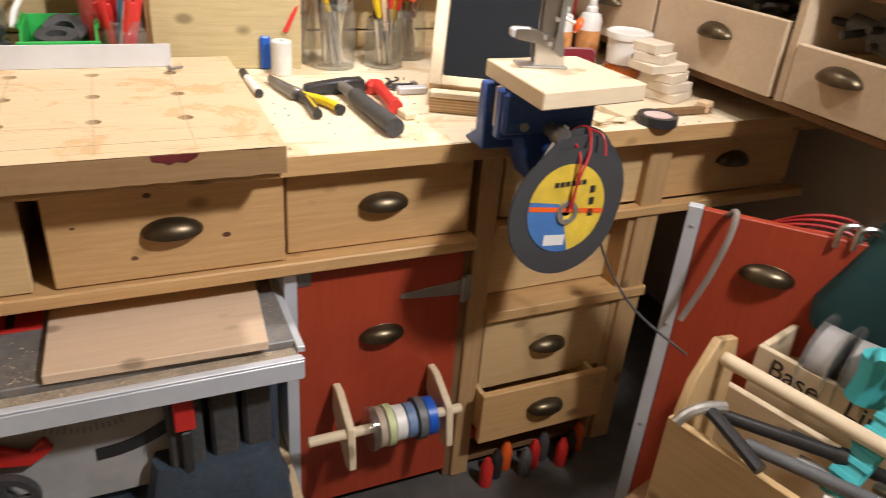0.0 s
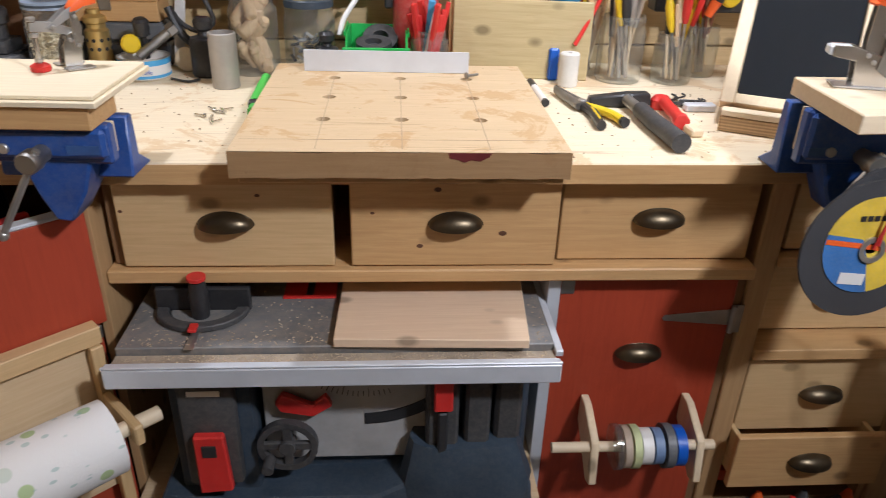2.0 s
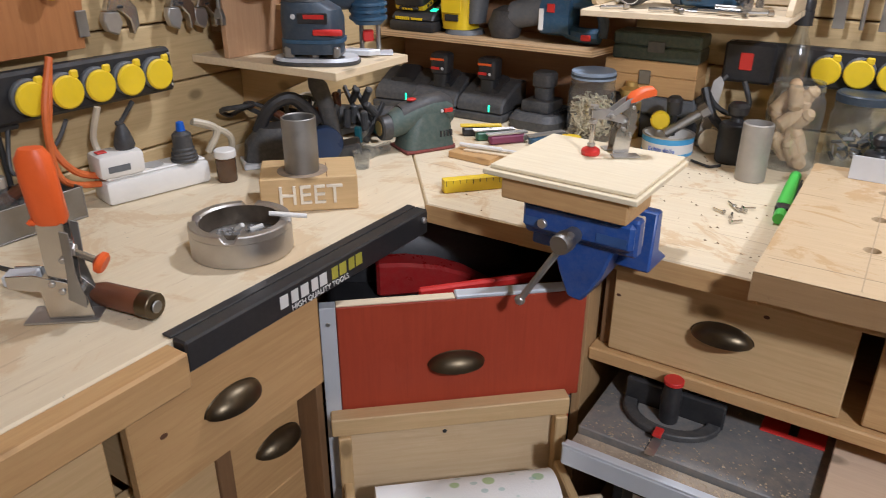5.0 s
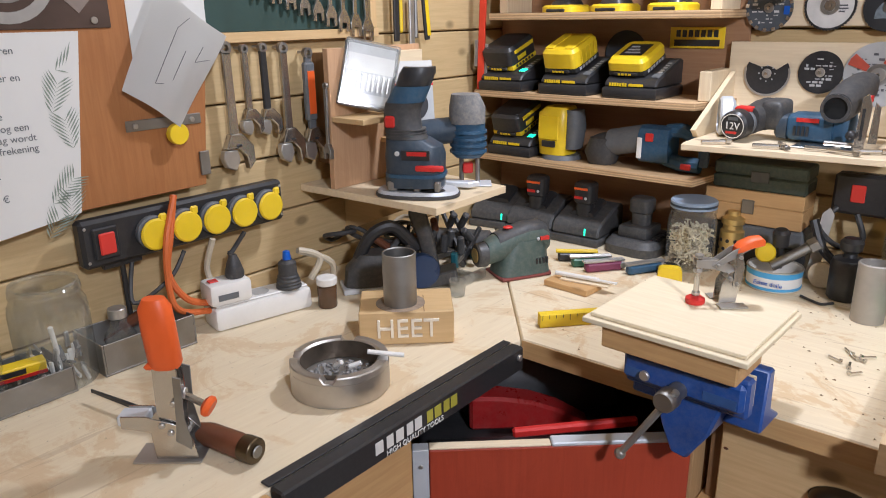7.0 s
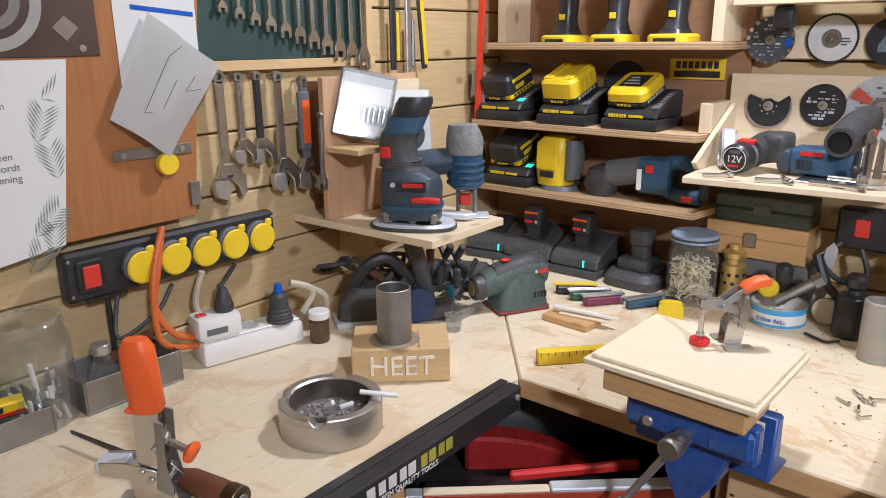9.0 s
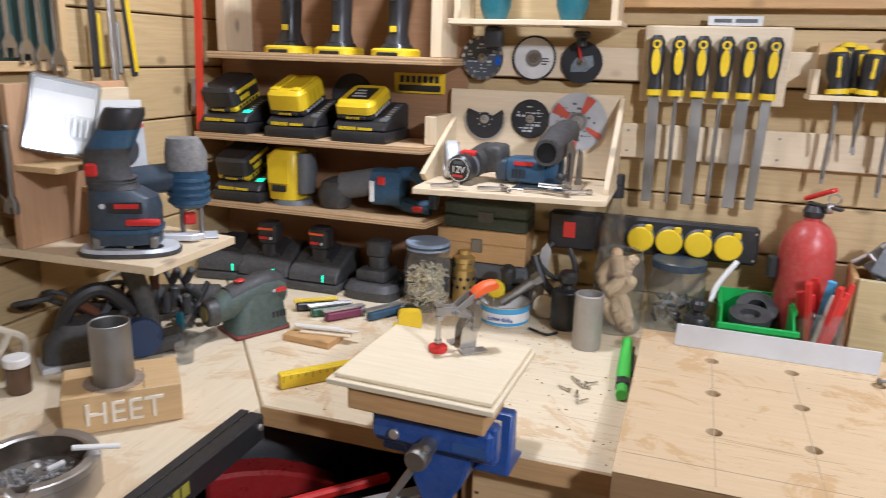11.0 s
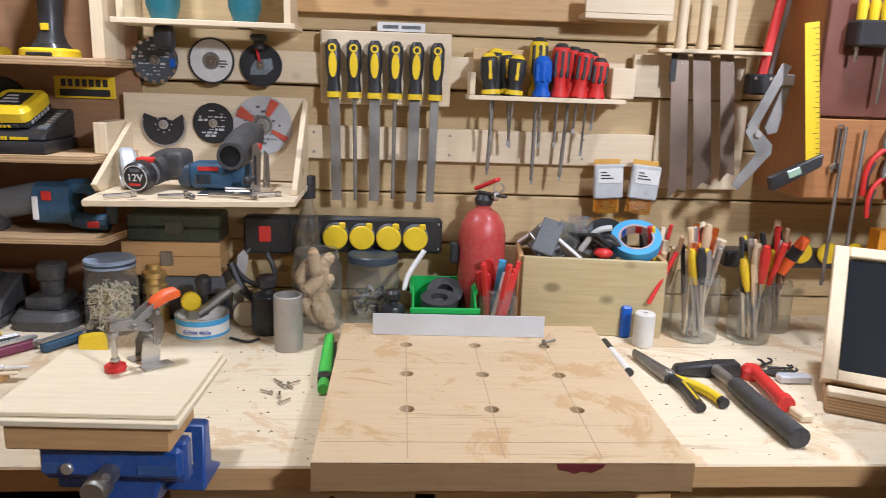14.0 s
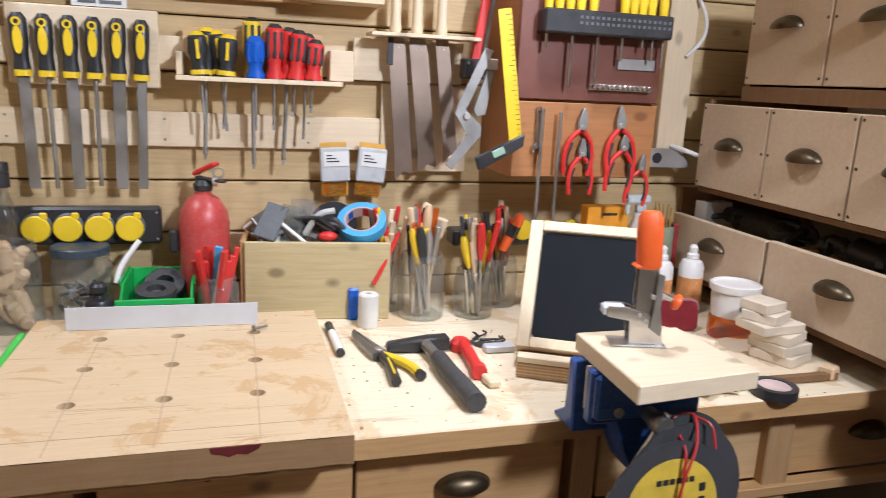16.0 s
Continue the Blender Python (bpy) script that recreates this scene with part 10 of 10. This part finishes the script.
def tool_caddy():
    m = pose(0.985, -1.272, 0.345, 0, 0, -74)
    t = thing("tool_caddy", "open wooden tool caddy filled with pipes and tools", "tool caddy", m)
    part("front_board", bx(-0.17, 0.30, -0.115, -0.100, 0.0, 0.20, 0.002), pine_x, t)
    part("back_board", bx(-0.17, 0.30, 0.055, 0.070, 0.0, 0.20, 0.002), pale_x, t)
    part("end_board", prism([(-0.0995, 0.0), (0.0545, 0.0), (0.0545, 0.24), (0.03, 0.315), (-0.035, 0.335), (-0.085, 0.27), (-0.0995, 0.21)], -0.17, -0.155, "yz", 0.002), pine_z, t)
    part("bottom", bx(-0.154, 0.30, -0.0995, 0.0545, 0.0, 0.012, 0.001), pine_x, t)
    part("handle_bar", rod(0.013, 0.46, "x", (-0.154, -0.01, 0.29), 14), pale_x, t)
    part("end_board", bx(0.3005, 0.315, -0.115, 0.07, 0.0, 0.30, 0.002), pine_z, t)
    w = thing("lettered_box", "pale wooden box with black handwriting on its side", "box", m @ pose(0, 0.085, 0))
    part("front_board", bx(-0.14, 0.36, 0.0, 0.012, 0.0, 0.288, 0.002), pale_x, w)
    part("end_board", bx(-0.14, -0.128, 0.0125, 0.19, 0.0, 0.288, 0.002), pale_y, w)
    part("back_board", bx(-0.14, 0.36, 0.1905, 0.2025, 0.0, 0.288, 0.002), pale_x, w)
    part("bottom", bx(-0.1275, 0.36, 0.0125, 0.19, 0.0, 0.22, 0.002), dark_shaded_wood, w)
    for word, x in (("Base", -0.112), ("Lines", 0.022)):
        words(word, 0.050, black_pl, w, Matrix.Translation((x, -0.0008, 0.258)) @ pose(0, 0, 0, 0, 3, 0) @ FACE, "handwriting", 0.0004, align="LEFT")
    for i, (x, y, z, a, L, mt) in enumerate(((-0.05, -0.06, 0.215, 12, 0.22, black_pl), (0.03, -0.07, 0.205, 4, 0.24, grey_pl), (0.10, -0.035, 0.205, -6, 0.2, dull_steel), (0.16, -0.07, 0.195, 8, 0.18, white_pl), (0.06, 0.02, 0.20, 2, 0.2, black_pl), (0.2, 0.01, 0.205, -5, 0.14, steel))):
        solid("pipe_tool", moved(join(lathe([(0.010, 0), (0.0115, 0.0), (0.0115, L), (0.010, L), (0.0085, L - 0.002), (0.0085, 0.01), (0, 0.01)], 16, "x"), ring(0.015, 0.012, 0.015, "x", (L - 0.02, 0, 0), 16)), m @ pose(x - 0.08, y, z, 0, -8, a)), mt, "pipe or clamp tool lying in the caddy", "tool", group="tools in the caddy")
    h = thing("claw_hammer", "steel claw hammer head at the caddy edge", "hammer", m @ pose(-0.12, -0.09, 0.235, 0, 0, 60))
    part("head", tube([(-0.05, 0, -0.02), (-0.03, 0, 0.0), (0.0, 0, 0.008), (0.03, 0, 0.006)], 0.009, 10, 1.25), steel, h)
    part("handle", tube([(0.0, 0, 0.005), (0.01, -0.03, 0.0), (0.03, -0.12, -0.015)], 0.011, 10), black_pl, h)
    for i in range(2):
        s = thing("cable_reel", "clear plastic reel of grey cable on the box", "reel", m @ pose(-0.06 + i * 0.055, 0.14, 0.2955, 0, 0, 8 * i))
        part("winding", ring(0.055, 0.02, 0.04, "x", (0, 0, 0), 28), paint("pale_grey_winding", (0.38, 0.36, 0.35), 0.5) if i == 0 else bpy.data.materials["pale_grey_winding"], s)
        part("flange", ring(0.075, 0.018, 0.003, "x", (-0.0035, 0, 0), 30), frosty, s)
        part("flange", ring(0.075, 0.018, 0.003, "x", (0.0405, 0, 0), 30), frosty, s)
    st = solid("stool_top", moved(bx(-0.20, 0.42, -0.14, 0.33, -0.03, -0.0005, 0.004), m), dark_shaded_wood, "dark wooden crate top that carries the caddy", "crate")
    g = thing("crate_body", "dark wooden crate under the tool caddy", "crate", m)
    for x in (-0.18, 0.38):
        for y in (-0.12, 0.29):
            part("leg", bx(x, x + 0.04, y, y + 0.04, -0.345, -0.031, 0.002), dark_shaded_wood, g)


tool_caddy()


def work_gloves():
    m = pose(1.105, -1.295, 0.634, 0, 0, -20)
    t = thing("work_gloves", "turquoise rubber gloves draped over the box", "gloves", m)
    rn = random.Random(52)
    part("cuff", loft([oval(0, 0, 0.055, 0.03, 0.0), oval(0.005, 0, 0.05, 0.028, 0.04), oval(0.0, 0.005, 0.045, 0.03, 0.075)]), cyan_pl, t)
    for i in range(5):
        part("finger", tube([(-0.03 + i * 0.018, 0, 0.07), (-0.045 + i * 0.02, -0.02, 0.10), (-0.055 + i * 0.022, -0.04, 0.095 - 0.01 * i)], 0.0105, 9), cyan_pl, t)
    s = thing("turquoise_strap", "ribbed turquoise rubber strip lying over the caddy", "strip", pose(1.015, -1.363, 0.620, 0, -50, 5))
    part("strip", bx(-0.10, 0.12, -0.022, 0.022, -0.006, 0.006, 0.004), cyan_pl, s)
    for i in range(8):
        part("rib", bx(-0.095 + i * 0.026, -0.083 + i * 0.026, -0.024, 0.024, 0.0062, 0.011, 0.002), cyan_pl, s)


work_gloves()


def green_bag():
    t = thing("garden_bag", "dark green fabric bag with a red and grey handle", "bag", pose(1.275, -1.195, 0, 0, 0, -40))
    part("bag", loft([oval(0, 0, 0.15, 0.05, 0.651, 20, 4), oval(0, 0, 0.155, 0.055, 0.70, 20, 4), oval(0.02, 0, 0.13, 0.05, 0.80, 20, 4), oval(0.04, 0, 0.10, 0.04, 0.90, 20, 4)]), dark_green, t)
    part("collar", loft([oval(0.04, 0, 0.05, 0.035, 0.9005, 16, 3), oval(0.05, 0, 0.04, 0.03, 0.95, 16, 3)]), black_pl, t)
    part("handle", tube([(-0.06, -0.045, 0.88), (-0.02, -0.045, 0.91), (0.02, -0.04, 0.93)], 0.018, 10), red_pl, t, "orange red handle")
    part("tag", bx(-0.03, 0.0, -0.058, -0.05, 0.82, 0.85, 0.001), paper, t)


green_bag()
redc = paint("red_cable", (0.50, 0.03, 0.03), 0.5)
for i in range(4):
    solid("red_cable", tube([(1.20 + 0.012 * i, -0.86, 0.72), (1.22 + 0.01 * i, -0.96, 0.765 + 0.008 * i), (1.26 + 0.008 * i, -1.02, 0.775 + 0.01 * i), (1.31, -1.06, 0.76 + 0.01 * i)], 0.0035, 7), redc, "red cable bundled behind the red cupboard", "cable", group="red cables")
for i in range(2):
    solid("chrome_handle", tube([(1.155 + i * 0.02, -1.10 - i * 0.02, 0.805), (1.16 + i * 0.02, -1.10 - i * 0.02, 0.84), (1.185 + i * 0.02, -1.115 - i * 0.02, 0.845), (1.19 + i * 0.02, -1.12 - i * 0.02, 0.815)], 0.0055, 8), chrome, "chrome hook over the cupboard edge", "hook", group="chrome hooks")
solid("grey_hose", tube([(1.04, -0.96, 0.815), (1.03, -0.985, 0.832), (1.018, -0.995, 0.79), (1.005, -0.985, 0.70), (0.985, -0.965, 0.60)], 0.006, 8), paint("grey_hose", (0.30, 0.27, 0.24), 0.6), "grey hose hanging over the red cupboard", "hose")
# things in the low right compartment
lowm = (red_pl, black_pl, orange_pl, grey_pl, red_pl, dusty_pl)
rn = random.Random(66)
for i in range(9):
    x = 0.752 + 0.036 * i
    solid("spray_can", lathe([(0, 0), (0.015, 0), (0.016, 0.003), (0.016, 0.06), (0.010, 0.075), (0.006, 0.085), (0, 0.085)], 12, "z", (x, -0.715 + 0.018 * (i % 3), 0.0)), lowm[i % 6], "small bottle on the floor under the drawers", "bottle", group="bottles under the drawers")
solid("low_rail", bx(0.727, 1.094, -0.66, -0.64, 0.105, 0.135, 0.002), red_ply, "dark red rail above the bottom compartment", "rail", kind="structure")
# dark tools in the open wall bins
for i in range(3):
    for j in range(5):
        rn = random.Random(100 + i * 10 + j)
        y = -0.205 - i * 0.375 + rn.uniform(-0.13, 0.13)
        pts = [(1.36 + rn.uniform(-0.05, 0.12), y + 0.05 * math.cos(k * 1.3 + j), 1.10 + 0.035 * abs(math.sin(k + j))) for k in range(6)]
        solid("cable", tube(pts, 0.008, 7), (rubber, black_pl, grey_pl)[j % 3], "dark cable heaped in the wall bin", "cable", group="cables in the wall bins")
    solid("power_tool", moved(join(rod(0.035, 0.16, "y", (0, -0.08, 0), 14, 0.008), rod(0.02, 0.05, "y", (0, 0.0805, 0), 12)), pose(1.40, -0.205 - i * 0.375, 1.11, 10, 0, 15)), (dusty_pl, black_pl, grey_pl)[i], "dark power tool lying in the wall bin", "power tool", group="tools in the wall bins")
solid("white_pack", bx(1.30, 1.38, -0.10, -0.05, 1.10, 1.16, 0.002), paper, "white paper packet on the wall bin", "packet")

# ---- wall planks ----
PLANK = 0.1215
back_plank = mesh_of("plank", bx(-1.44, 1.75, 0.0302, 0.0518, 0.002, PLANK - 0.002, 0.003), wall_x)
left_plank = mesh_of("plank", bx(-1.4618, -1.4402, -3.29, 0.0295, 0.002, PLANK - 0.002, 0.003), wall_y)
for i in range(20):
    z = 1.19 + (i - 9) * PLANK
    if z < 0:
        continue
    for me, wall in ((back_plank, back), (left_plank, left_wall)):
        o = new("plank", me)
        o.parent = wall
        o.matrix_basis = pose(0, 0, z)
